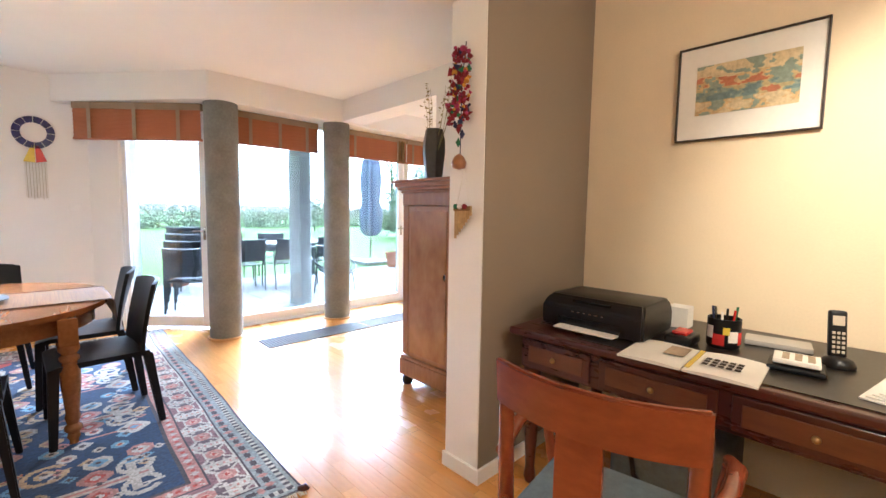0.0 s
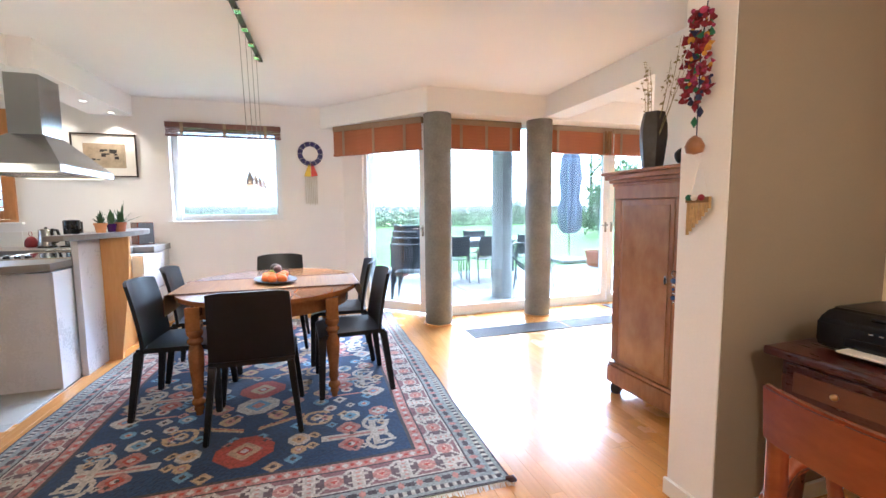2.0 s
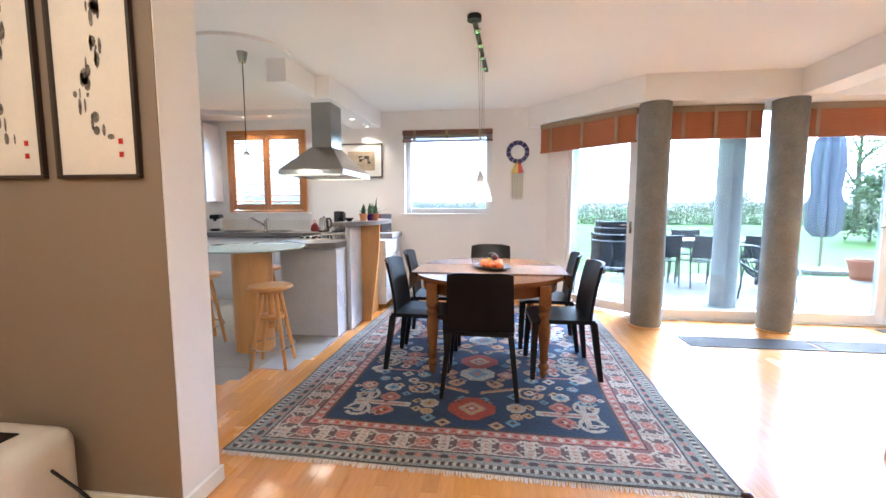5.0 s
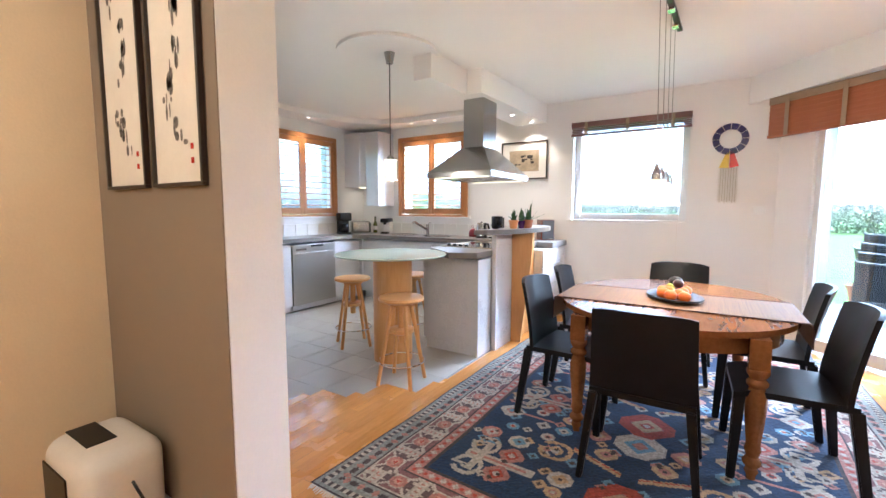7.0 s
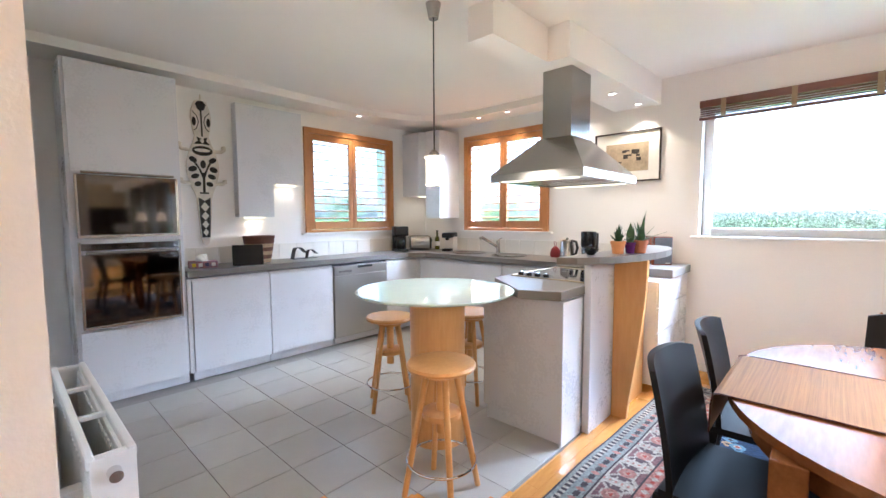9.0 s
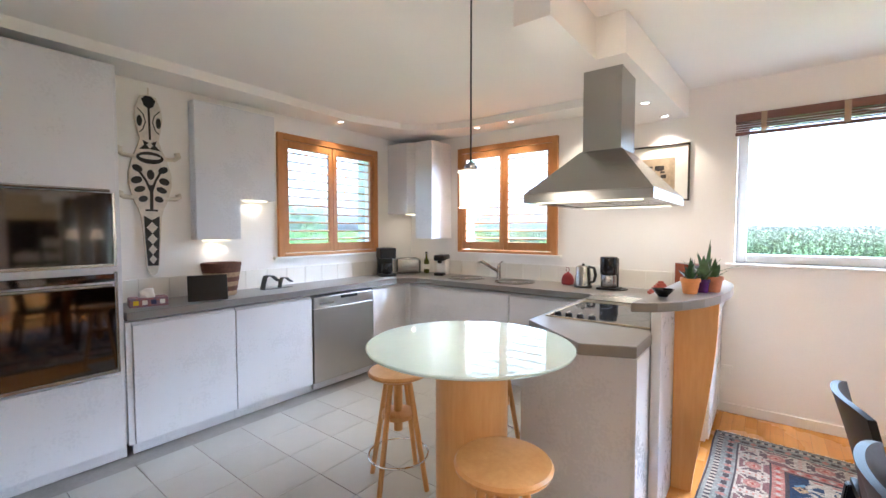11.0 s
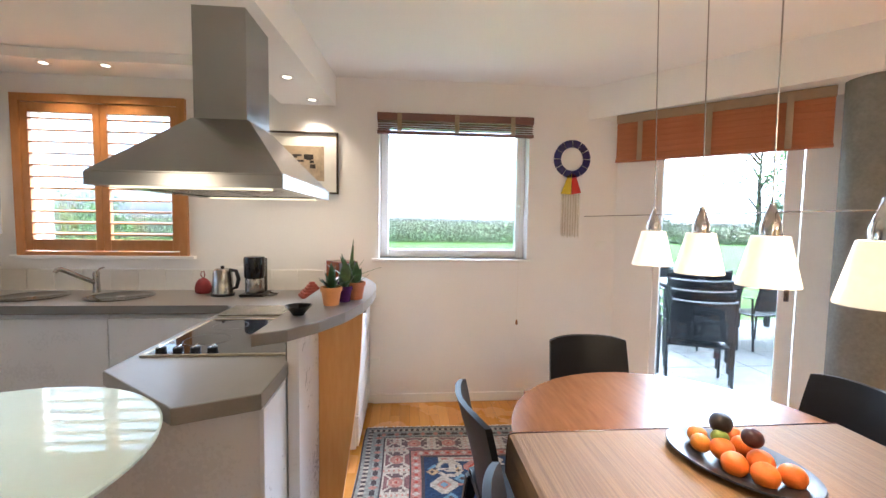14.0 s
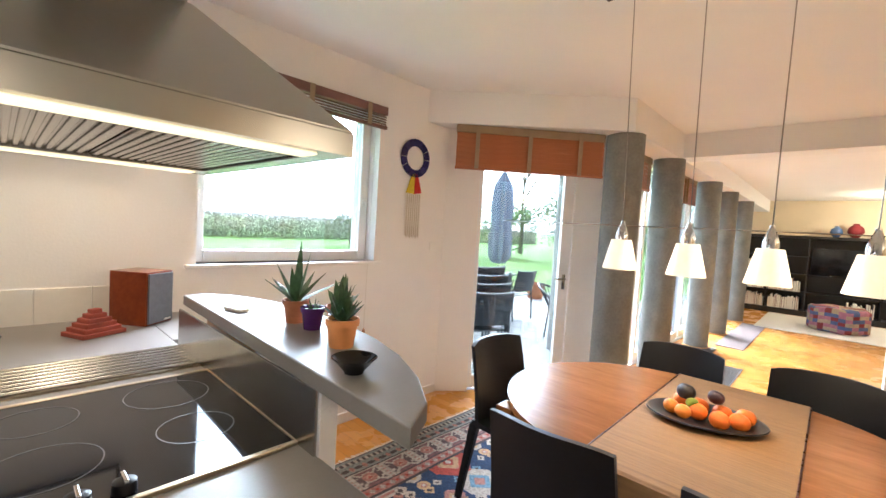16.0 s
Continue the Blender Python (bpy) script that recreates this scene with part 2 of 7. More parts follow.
def tube(bm, pts, radius, n=8, closed=False):
    """Adds a round bar along a line of points; radius may be one for each point."""
    pts = [Vector(p) for p in pts]
    k = len(pts)
    rad = radius if isinstance(radius, (list, tuple)) else [radius] * k
    rings, up = [], None
    for i, p in enumerate(pts):
        a, b = (pts[i - 1], pts[(i + 1) % k]) if closed else (pts[max(i - 1, 0)], pts[min(i + 1, k - 1)])
        d = (b - a).normalized()
        if up is None:
            up = d.orthogonal().normalized()
        up = (up - d * up.dot(d)).normalized()
        side = d.cross(up)
        rings.append([bm.verts.new(p + (up * math.cos(2 * math.pi * j / n) + side * math.sin(2 * math.pi * j / n)) * rad[i]) for j in range(n)])
    pairs = list(zip(rings, rings[1:])) + ([(rings[-1], rings[0])] if closed else [])
    for a, b in pairs:
        for j in range(n):
            bm.faces.new((a[j], a[(j + 1) % n], b[(j + 1) % n], b[j]))
    if not closed:
        bm.faces.new(list(reversed(rings[0])))
        bm.faces.new(rings[-1])
    bmesh.ops.recalc_face_normals(bm, faces=bm.faces)
    return bm


def arc(cx, cy, r, a0, a1, n):
    return [(cx + r * math.cos(radians(a0 + (a1 - a0) * i / n)), cy + r * math.sin(radians(a0 + (a1 - a0) * i / n))) for i in range(n + 1)]


def solid(name, bm, mat, label, smooth=None):
    return tagged(part(name, bm, mat, smooth=smooth), label, kind="structure")


# ---- the plan ----
CEIL, WALL_Y, WALL_X = 2.625, 6.435, -4.37
GY = 5.58                      # line of the glazed front
SKIRT = 0.075


def wall_with_hole(bm, x0, x1, y0, y1, z0, z1, h0, h1, hz0, hz1, along="x"):
    """A wall run with one opening through it."""
    if along == "x":
        B(bm, x0, h0, y0, y1, z0, z1), B(bm, h1, x1, y0, y1, z0, z1)
        B(bm, h0, h1, y0, y1, z0, hz0), B(bm, h0, h1, y0, y1, hz1, z1)
    else:
        B(bm, x0, x1, y0, h0, z0, z1), B(bm, x0, x1, h1, y1, z0, z1)
        B(bm, x0, x1, h0, h1, z0, hz0), B(bm, x0, x1, h0, h1, hz1, z1)
    return bm


# floor: parquet in the rooms, with the kitchen's tiles let into it
solid("floor", box(-4.8, 11.6, -1.5, 6.9, -0.2, -0.012), GROUT, "screed and grout under the kitchen tiles")
P = 0.326                      # kitchen tile
TX, TY = -1.838, 3.244         # one corner of the tiles' stepped edge
floor_line = [(11.4, -1.4), (11.4, 5.66), (2.05, 5.66), (1.08, 6.46), (-1.165, 6.46), (-1.165, TY + 2 * P), (TX + 2 * P, TY + 2 * P), (TX + 2 * P, TY + P), (TX + P, TY + P), (TX + P, TY), (TX, TY)]
for i in range(3):
    floor_line += [(TX - P * i, TY - P * (i + 1)), (TX - P * (i + 1), TY - P * (i + 1))]
floor_line += [(TX - 3 * P, 2.2), (TX - 3 * P, -1.4)]
bm = bmesh.new()
prism(bm, floor_line, -0.012, -0.002)
solid("floor_parquet", bm, FLOOR, "honey-coloured glossy strip parquet floor")

# outer walls
bm = bmesh.new()
wall_with_hole(bm, -4.7, -2.0, WALL_Y, WALL_Y + 0.32, 0, 2.8, -3.61, -2.39, 1.212, 2.405)
wall_with_hole(bm, -2.0, 1.05, WALL_Y, WALL_Y + 0.32, 0, 2.8, -0.93, 0.29, 1.2, 2.345)
solid("wall_north", bm, PLASTER, "white plastered wall with two windows")
bm = bmesh.new()
wall_with_hole(bm, WALL_X - 0.32, WALL_X, 2.0, WALL_Y, 0, 2.8, 4.565, 5.825, 1.215, 2.38, "y")
solid("wall_west", bm, PLASTER, "white plastered kitchen wall with a window")
d = Vector((2.05 - 1.05, GY + 0.02 - WALL_Y, 0)).normalized()
nrm = Vector((-d.y, d.x, 0))
A0, A1 = Vector((1.05, WALL_Y, 0)), Vector((1.05, WALL_Y, 0)) + d * 0.3
bm = bmesh.new()
prism(bm, [tuple(v.xy) for v in (A0, A1, A1 + nrm * 0.3, A0 + nrm * 0.3)], 0, 2.6)
solid("wall_bend", bm, PLASTER, "short white wall beside the garden door")

# piers and wall between the study and the dining room
bm = bmesh.new()
B(bm, 2.12, 3.5, 1.902, 2.12, 0, 2.8)
solid("wall_pier_east", bm, PLASTER, "white end of the partition wall")
solid("wall_study_north", box(2.126, 3.1, 1.897, 1.903, 0, 2.6), TAUPE, "taupe painted study wall")
solid("wall_study_east", box(3.1, 3.3, -1.4, 1.902, 0, 2.8), CREAM, "cream painted study wall")
solid("wall_pier_west", box(-4.37, -0.915, 2.022, 2.25, 0, 2.8), PLASTER, "white partition wall between study and kitchen")
solid("wall_study_west_face", box(-1.92, -0.92, 2.017, 2.023, 0, 2.6), TAUPE, "taupe painted study wall")
solid("wall_study_west", box(-2.12, -1.92, -1.4, 2.022, 0, 2.8), CREAM, "cream painted study wall")
solid("wall_study_south", box(-2.12, 3.3, -1.5, -1.3, 0, 2.8), CREAM, "cream painted study wall")
bm = bmesh.new()
prism(bm, [(-0.915, 2.025), (2.12, 1.905), (2.12, 2.117), (-0.915, 2.247)], 2.31, 2.63)
solid("beam_lintel", bm, PLASTER, "white lintel over the wide opening")
solid("wall_cupboard", box(3.3, 3.5, 2.12, 3.5, 0, 2.8), PLASTER, "white wall behind the cupboard")
solid("beam_living", box(3.3, 3.58, 3.5, 5.14, 2.38, 2.63), PLASTER, "white beam between dining and living room")
# living room shell
solid("wall_living_east", box(11.2, 11.4, -1.4, 6.0, 0, 2.8), CREAM, "pale wall of the living room")
solid("wall_living_south", box(3.5, 11.2, 1.9, 2.1, 0, 2.8), PLASTER, "pale wall of the living room")
# ceiling and its drops
solid("ceiling", box(-4.7, 11.6, -1.5, 6.9, CEIL, CEIL + 0.2), CEILING, "white plastered ceiling")
bm = bmesh.new()
prism(bm, [(0.78, 6.44), (1.85, 5.13), (11.3, 5.13), (11.3, 5.8), (2.15, 5.8), (1.3, 6.6)], 2.36, 2.627)
solid("beam_facade", bm, PLASTER, "white boxed beam over the glazed front")
bm = bmesh.new()
prism(bm, [(WALL_X, 2.27)] + [(-4.0, 2.27), (-4.02, 4.2), (-4.06, 5.2)] + [(-3.9, 5.75), (-3.62, 6.02), (-3.2, 6.12), (-1.69, 6.12), (-1.69, WALL_Y), (WALL_X, WALL_Y)], 2.555, 2.627)
solid("ceiling_soffit", bm, CEILING, "shallow white soffit along the kitchen walls")
bm = bmesh.new()
prism(bm, [(-1.69, WALL_Y), (-1.68, 4.17), (-1.5, 4.17), (-1.5, 4.78), (-1.345, 4.78), (-1.27, WALL_Y)], 2.4, 2.626)
solid("ceiling_box", bm, CEILING, "white boxed drop over the cooker hood")
bm = bmesh.new()
lathe(bm, [(0.0001, 2.6), (0.42, 2.6), (0.42, 2.627)], 48, (-1.85, 4.04, 0))
solid("ceiling_disc", bm, CEILING, "round plaster disc on the kitchen ceiling")

# baseboards
bm = bmesh.new()
B(bm, -0.98, 1.04, WALL_Y - 0.014, WALL_Y + 0.01, 0, SKIRT, 0.003)
solid("baseboard", bm, TRIM, "white baseboard")
bm = bmesh.new()
B(bm, 2.106, 2.122, 1.887, 2.132, 0, SKIRT, 0.003)
B(bm, 2.106, 3.1, 1.883, 1.898, 0, SKIRT, 0.003)
solid("baseboard_pier", bm, TRIM, "white baseboard round the pier")
bm = bmesh.new()
B(bm, -0.917, -0.901, 2.007, 2.262, 0, SKIRT, 0.003)
B(bm, -1.92, -0.901, 2.003, 2.018, 0, SKIRT, 0.003)
solid("baseboard_pier_west", bm, TRIM, "white baseboard round the pier")

# columns
for i, cx in enumerate((2.0, 3.285, 5.27, 6.62, 8.37)):
    col = thing("column", (cx, 5.255, 0), "round bare concrete column in front of the glazing", "column", "columns", kind="structure")
    part("shaft", lathe(bmesh.new(), [(0.155, 0.0), (0.155, 2.362)], 40), CONCRETE, col, smooth=40)
    part("foot_ring", lathe(bmesh.new(), [(0.175, 0.0), (0.175, 0.012), (0.157, 0.016)], 40), OAK, col, "wooden ring at the foot", smooth=40)


# ---- glazed front ----
def glazed_leaf(name, a, b, z0, z1, sash=0.085, depth=0.07, handle=0, label="white framed glass garden door", category="door"):
    """A glazed leaf that stands from a to b."""
    a, b = Vector(a), Vector(b)
    ln = (b - a).length
    rz = math.degrees(math.atan2(b.y - a.y, b.x - a.x))
    t = thing(name, (a.x, a.y, 0), label, category, rz=rz, kind="structure")
    bm = bmesh.new()
    h = depth / 2
    B(bm, 0, sash, -h, h, z0, z1, 0.006), B(bm, ln - sash, ln, -h, h, z0, z1, 0.006)
    B(bm, sash, ln - sash, -h, h, z0, z0 + sash * 1.2, 0.006), B(bm, sash, ln - sash, -h, h, z1 - sash, z1, 0.006)
    part("door_frame", bm, PVC, t)
    p = part("pane", box(sash - 0.01, ln - sash + 0.01, -0.008, 0.008, z0 + sash, z1 - sash + 0.01), PANE, t)
    p.visible_shadow = False
    if handle:
        x = sash / 2 if handle < 0 else ln - sash / 2
        bm = bmesh.new()
        B(bm, x - 0.015, x + 0.015, -h - 0.01, -h, 0.98, 1.12, 0.004)
        tube(bm, [(x, -h - 0.005, 1.08), (x, -h - 0.045, 1.08), (x - handle * 0.02, -h - 0.05, 1.08), (x - handle * 0.1, -h - 0.05, 1.075)], 0.009)
        part("handle", bm, STEEL, t, smooth=40)
    return t


g0 = A1 + nrm * 0.08
g1 = Vector((2.03, GY + 0.09, 0))
gd = (g1 - g0).normalized()
glazed_leaf("door_1", g0 - gd * 0.05, g0 + gd * 0.90, 0.02, 2.42, sash=0.095, handle=1)
solid("door_frame_post", box(0, 0.1, -0.05, 0.05, 0, 2.42, bevel=0.006), PVC, "white door frame post").matrix_basis = pose(*(g0 - gd * 0.155), 0, 0, math.degrees(math.atan2(gd.y, gd.x)))
solid("door_frame_side", box(0, 0.26, -0.05, 0.05, 0, 2.42, bevel=0.006), PVC, "wide white door frame post beside the column").matrix_basis = pose(*(g0 + gd * 0.905), 0, 0, math.degrees(math.atan2(gd.y, gd.x)))
glazed_leaf("window_2", (2.1, GY, 0), (3.44, GY, 0), 0.02, 2.42, label="tall white framed fixed window to the terrace", category="window")
glazed_leaf("door_2", (3.52, GY, 0), (4.55, GY, 0), 0.02, 2.42, handle=1)
glazed_leaf("door_3", (4.56, GY, 0), (5.45, GY, 0), 0.02, 2.42, handle=-1)
glazed_leaf("window_3", (5.5, GY, 0), (6.85, GY, 0), 0.02, 2.42, label="tall white framed fixed window to the terrace", category="window")
glazed_leaf("window_4", (6.9, GY, 0), (8.4, GY, 0), 0.02, 2.42, label="tall white framed fixed window to the terrace", category="window")
solid("wall_north_living", box(8.4, 11.4, GY - 0.1, GY + 0.25, 0, 2.62), PLASTER, "white wall of the living room")
solid("threshold", box(2.0, 8.4, GY - 0.06, GY + 0.12, -0.1, 0.018, bevel=0.004), PVC, "white threshold under the glazing")


def wall_window(name, x0, x1, z0, z1, y):
    t = thing(name, (0, 0, 0), "white framed casement window in a deep reveal", "window", kind="structure")
    bm = bmesh.new()
    s = 0.07
    B(bm, x0, x0 + s, y - 0.035, y + 0.035, z0, z1, 0.006), B(bm, x1 - s, x1, y - 0.035, y + 0.035, z0, z1, 0.006)
    B(bm, x0 + s, x1 - s, y - 0.035, y + 0.035, z0, z0 + s, 0.006), B(bm, x0 + s, x1 - s, y - 0.035, y + 0.035, z1 - s, z1, 0.006)
    part("window_frame", bm, PVC, t)
    p = part("pane", box(x0 + s - 0.01, x1 - s + 0.01, y - 0.008, y + 0.008, z0 + s - 0.01, z1 - s + 0.01), PANE, t)
    p.visible_shadow = False
    return t


w1 = wall_window("window_1", -0.93, 0.29, 1.2, 2.345, WALL_Y + 0.15)
part("window_sill", box(-0.985, 0.345, WALL_Y - 0.03, WALL_Y + 0.116, 1.178, 1.2, bevel=0.004), TRIM, w1)
bm = bmesh.new()
B(bm, 0.235, 0.255, WALL_Y + 0.1, WALL_Y + 0.115, 1.62, 1.66, 0.003)
tube(bm, [(0.245, WALL_Y + 0.1, 1.64), (0.245, WALL_Y + 0.07, 1.64), (0.245, WALL_Y + 0.068, 1.55)], 0.008)
part("handle", bm, PVC, w1, smooth=40)


# ---- kitchen ----
KX = -3.92


def cabinet(name, fronts, at, label, body, rz=0, plinth=0.1, group=""):
    """A cabinet unit at its corner: x across its front, y into the unit; fronts: (x0, x1, z0, z1, kind)."""
    w, dpt, h = body
    t = thing(name, at, label, "cabinet", group, rz)
    part("body", box(0.002, w - 0.002, 0.02, dpt, plinth, h, bevel=0.002), LACQUER, t)
    if plinth:
        part("plinth", box(0.0, w, 0.05, 0.07, 0, plinth), LACQUER, t)
    for x0, x1, z0, z1, kind in fronts:
        part(kind, box(x0 + 0.0015, x1 - 0.0015, 0, 0.019, z0, z1, bevel=0.0025), LACQUER, t)
    return t


# fronts facing +x: turn the unit by 90 degrees, so that its x runs along +y
def west_unit(name, y0, y1, label, h=0.875, fronts=None, x=KX):
    w = y1 - y0
    return cabinet(name, fronts or [(0, w, 0.08, h - 0.022, "door")], (x, y0, 0), label, (w, x - WALL_X - 0.004, h), 90)


tower = west_unit("oven_tower", 2.55, 3.248, "tall white lacquered oven cabinet", 2.485, [(0.02, 0.678, 0.08, 0.56, "drawer_front"), (0.02, 0.678, 1.705, 2.475, "door")])
west_unit("base_cabinet", 3.285, 3.94, "white lacquered base cabinet under the worktop")
west_unit("base_cabinet", 3.945, 4.622, "white lacquered base cabinet under the worktop")
west_unit("base_cabinet", 5.35, 5.84, "white lacquered corner base cabinet", 0.875)
solid("trim_filler", box(-4.3, KX - 0.01, 3.25, 3.283, 0.08, 0.875), LACQUER, "white filler strip")


def oven(name, y0, y1, z0, z1, label, panel=0.09, cat="oven"):
    t = thing(name, (KX + 0.001, y0, 0), label, cat, rz=90)
    w = y1 - y0
    part("front", box(0, w, -0.02, -0.002, z0, z1 - panel, bevel=0.003), MIRRORGLASS, t, "dark mirror glass door")
    bm = bmesh.new()
    B(bm, -0.004, 0.012, -0.026, -0.003, z0, z1, 0.002), B(bm, w - 0.012, w + 0.004, -0.026, -0.003, z0, z1, 0.002)
    B(bm, 0.012, w - 0.012, -0.026, -0.003, z0, z0 + 0.02, 0.002)
    part("trim_strip", bm, STEEL, t)
    if panel:
        part("control_panel", box(0.012, w - 0.012, -0.022, -0.003, z1 - panel + 0.03, z1 - 0.012, bevel=0.002), MIRRORGLASS, t)
    bm = bmesh.new()
    tube(bm, [(0.03, -0.055, z1 - panel + 0.012), (w - 0.03, -0.055, z1 - panel + 0.012)], 0.009)
    for x in (0.06, w - 0.06):
        tube(bm, [(x, -0.055, z1 - panel + 0.012), (x, -0.018, z1 - panel + 0.012)], 0.006)
    part("handle", bm, STEEL, t, "steel bar handle", smooth=40)
    return t


MIRRORGLASS = material("oven_mirror_glass", (0.10, 0.09, 0.085), 0.05, 1.0, vary=0.05)
MIRRORGLASS.node_tree.nodes["Principled BSDF"].inputs["Specular IOR Level"].default_value = 0.8
oven("oven", 2.59, 3.208, 0.582, 1.21, "built-in oven with mirror glass door and steel trim")
oven("microwave_oven", 2.59, 3.208, 1.24, 1.69, "built-in compact oven with mirror glass door", 0.0)

# dishwasher
t = thing("dishwasher", (KX, 4.625, 0), "stainless steel dishwasher between white cabinets", "dishwasher", rz=90)
part("body", box(0.01, 0.71, 0.02, 0.44, 0.02, 0.86), LACQUER, t)
part("door", box(0.005, 0.715, -0.012, 0.018, 0.08, 0.755, bevel=0.004), PALESTEEL, t)
part("control_panel", box(0.005, 0.715, -0.014, 0.018, 0.757, 0.86, bevel=0.004), PALESTEEL, t)
bm = bmesh.new()
B(bm, 0.3, 0.5, -0.022, -0.014, 0.825, 0.85, 0.003)
part("handle", bm, BLACK, t, "dark handle recess")
part("display", box(0.06, 0.22, -0.0165, -0.013, 0.79, 0.81), CHROME, t)
part("plinth", box(0, 0.72, 0.05, 0.07, 0, 0.1), LACQUER, t)

solid("trim_corner", box(-3.95, -3.862, 5.842, 5.9, 0.1, 0.875), LACQUER, "white corner filler")
# back run under the window
BY = 5.85
for x0, x1 in ((-3.86, -2.62), (-2.615, -1.86)):
    cabinet("base_cabinet", [(0, x1 - x0, 0.1, 0.853, "door")], (x0, BY, 0), "white lacquered base cabinet under the sink", (x1 - x0, WALL_Y - BY - 0.004, 0.875))

WT = 0.945
# peninsula
t = thing("peninsula_cabinet", (0, 0, 0), "white lacquered kitchen peninsula with a recessed plinth", "cabinet")
part("body", box(-1.76, -1.2, 4.46, 5.86, 0.1, 0.875, bevel=0.002), LACQUER, t)
part("plinth", box(-1.745, -1.21, 4.455, 5.86, 0, 0.1), LACQUER, t)
part("end_panel", box(-1.765, -1.196, 4.435, 4.459, 0.1, 0.875, bevel=0.002), LACQUER, t)
part("side_panel", box(-1.196, -1.178, 4.425, 4.68, 0.0, 0.875, bevel=0.002), LACQUER, t)
t = thing("bar_support", (0, 0, 0), "white upright panel carrying the raised bar", "panel")
part("panel", box(-1.176, -1.13, 4.69, 5.05, 0.0, 1.1, bevel=0.002), LACQUER, t)
part("back_panel", box(-1.184, -1.1765, 4.70, 5.75, WT + 0.0005, 1.0995, bevel=0.001), STEEL, t, "steel upstand behind the hob")

bm = bmesh.new()
line = [(WALL_X + 0.003, 3.25), (KX + 0.03, 3.25), (KX + 0.03, BY - 0.18), (KX + 0.18, BY - 0.03), (-1.86, BY - 0.03), (-1.81, BY - 0.08), (-1.81, 4.62), (-1.40, 4.29), (-1.172, 4.385), (-1.172, WALL_Y - 0.003), (WALL_X + 0.003, WALL_Y - 0.003)]
prism(bm, line, 0.89, WT, 0.004)
tagged(part("worktop", bm, WORKTOP), "grey laminate worktop running round the kitchen", "worktop")

# raised bar: straight on the hob's side, bowed towards the dining table
bm = bmesh.new()
bar_line = [(-1.15, 5.82), (-1.197, 4.372), (-1.10, 4.43), (-1.02, 4.54), (-0.95, 4.69), (-0.90, 4.87), (-0.875, 5.07), (-0.87, 5.27), (-0.885, 5.45), (-0.925, 5.61), (-0.985, 5.74), (-1.06, 5.82)]
prism(bm, bar_line, 1.1, 1.142, 0.004)
tagged(part("breakfast_counter", bm, WORKTOP), "raised grey laminate counter with a bowed edge", "counter")
t = thing("bar_wood_panel", (0, 0, 0), "curved beech panel under the raised bar", "panel")
bm = bmesh.new()
n = 14
rows = []
for i in range(n + 1):
    z = 1.1 * i / n
    xr = -1.03 + 0.11 * math.sin(math.pi / 2 * (i / n)) ** 1.2
    rows.append([bm.verts.new((x, y, z)) for x, y in ((-1.128, 5.05), (xr, 5.05), (xr, 5.09), (-1.128, 5.09))])
for a, b in zip(rows, rows[1:]):
    for j in range(4):
        bm.faces.new((a[j], a[(j + 1) % 4], b[(j + 1) % 4], b[j]))
bm.faces.new(rows[0][::-1]), bm.faces.new(rows[-1])
bmesh.ops.recalc_face_normals(bm, faces=bm.faces)
part("panel", bm, OAK, t)
part("side_panel", box(-1.128, -1.10, 5.092, 5.6, 0, 1.1), OAK, t)
dr = thing("drawer_unit", (0, 0, 0), "white drawer unit against the window wall", "drawers")
part("body", box(-1.17, -1.02, 5.62, 6.43, 0.06, 0.875), LACQUER, dr)
for i in range(4):
    part("drawer_front", box(-1.019, -1.0, 5.62, 6.425, 0.08 + i * 0.2, 0.272 + i * 0.2, bevel=0.003), LACQUER, dr)
t = thing("side_shelf", (0, 0, 0), "grey laminate shelf over the drawers", "shelf")
part("board", box(-1.17, -0.98, 5.87, 6.432, 0.878, WT, bevel=0.004), WORKTOP, t)

# wall cabinets
t = thing("wall_cabinet", (0, 0, 0), "white lacquered wall cabinet with a stepped lower edge", "cabinet")
bm = bmesh.new()
B(bm, WALL_X, -4.281, 3.82, 4.168, 1.39, 2.48), B(bm, WALL_X, -4.281, 4.169, 4.49, 1.728, 2.48)
part("body", bm, LACQUER, t)
bm = bmesh.new()
prism(bm, [(3.82, 1.39), (4.166, 1.39), (4.166, 1.728), (4.49, 1.728), (4.49, 2.478), (3.82, 2.478)], -0.019, 0, 0.002)
part("door", bm, LACQUER, t, at=Matrix(((0, 0, -1, -4.28), (1, 0, 0, 0), (0, 1, 0, 0), (0, 0, 0, 1))))
t = thing("wall_cabinet", (0, 0, 0), "white lacquered corner wall cabinet", "cabinet")
bm = bmesh.new()
prism(bm, [(WALL_X, 6.02), (-4.06, 6.02), (-3.97, 6.1), (-3.97, WALL_Y), (WALL_X, WALL_Y)], 1.66, 2.48, 0.003)
part("body", bm, LACQUER, t)
part("door", box(-3.965, -3.72, 6.06, WALL_Y - 0.004, 1.37, 2.475, bevel=0.003), LACQUER, t)


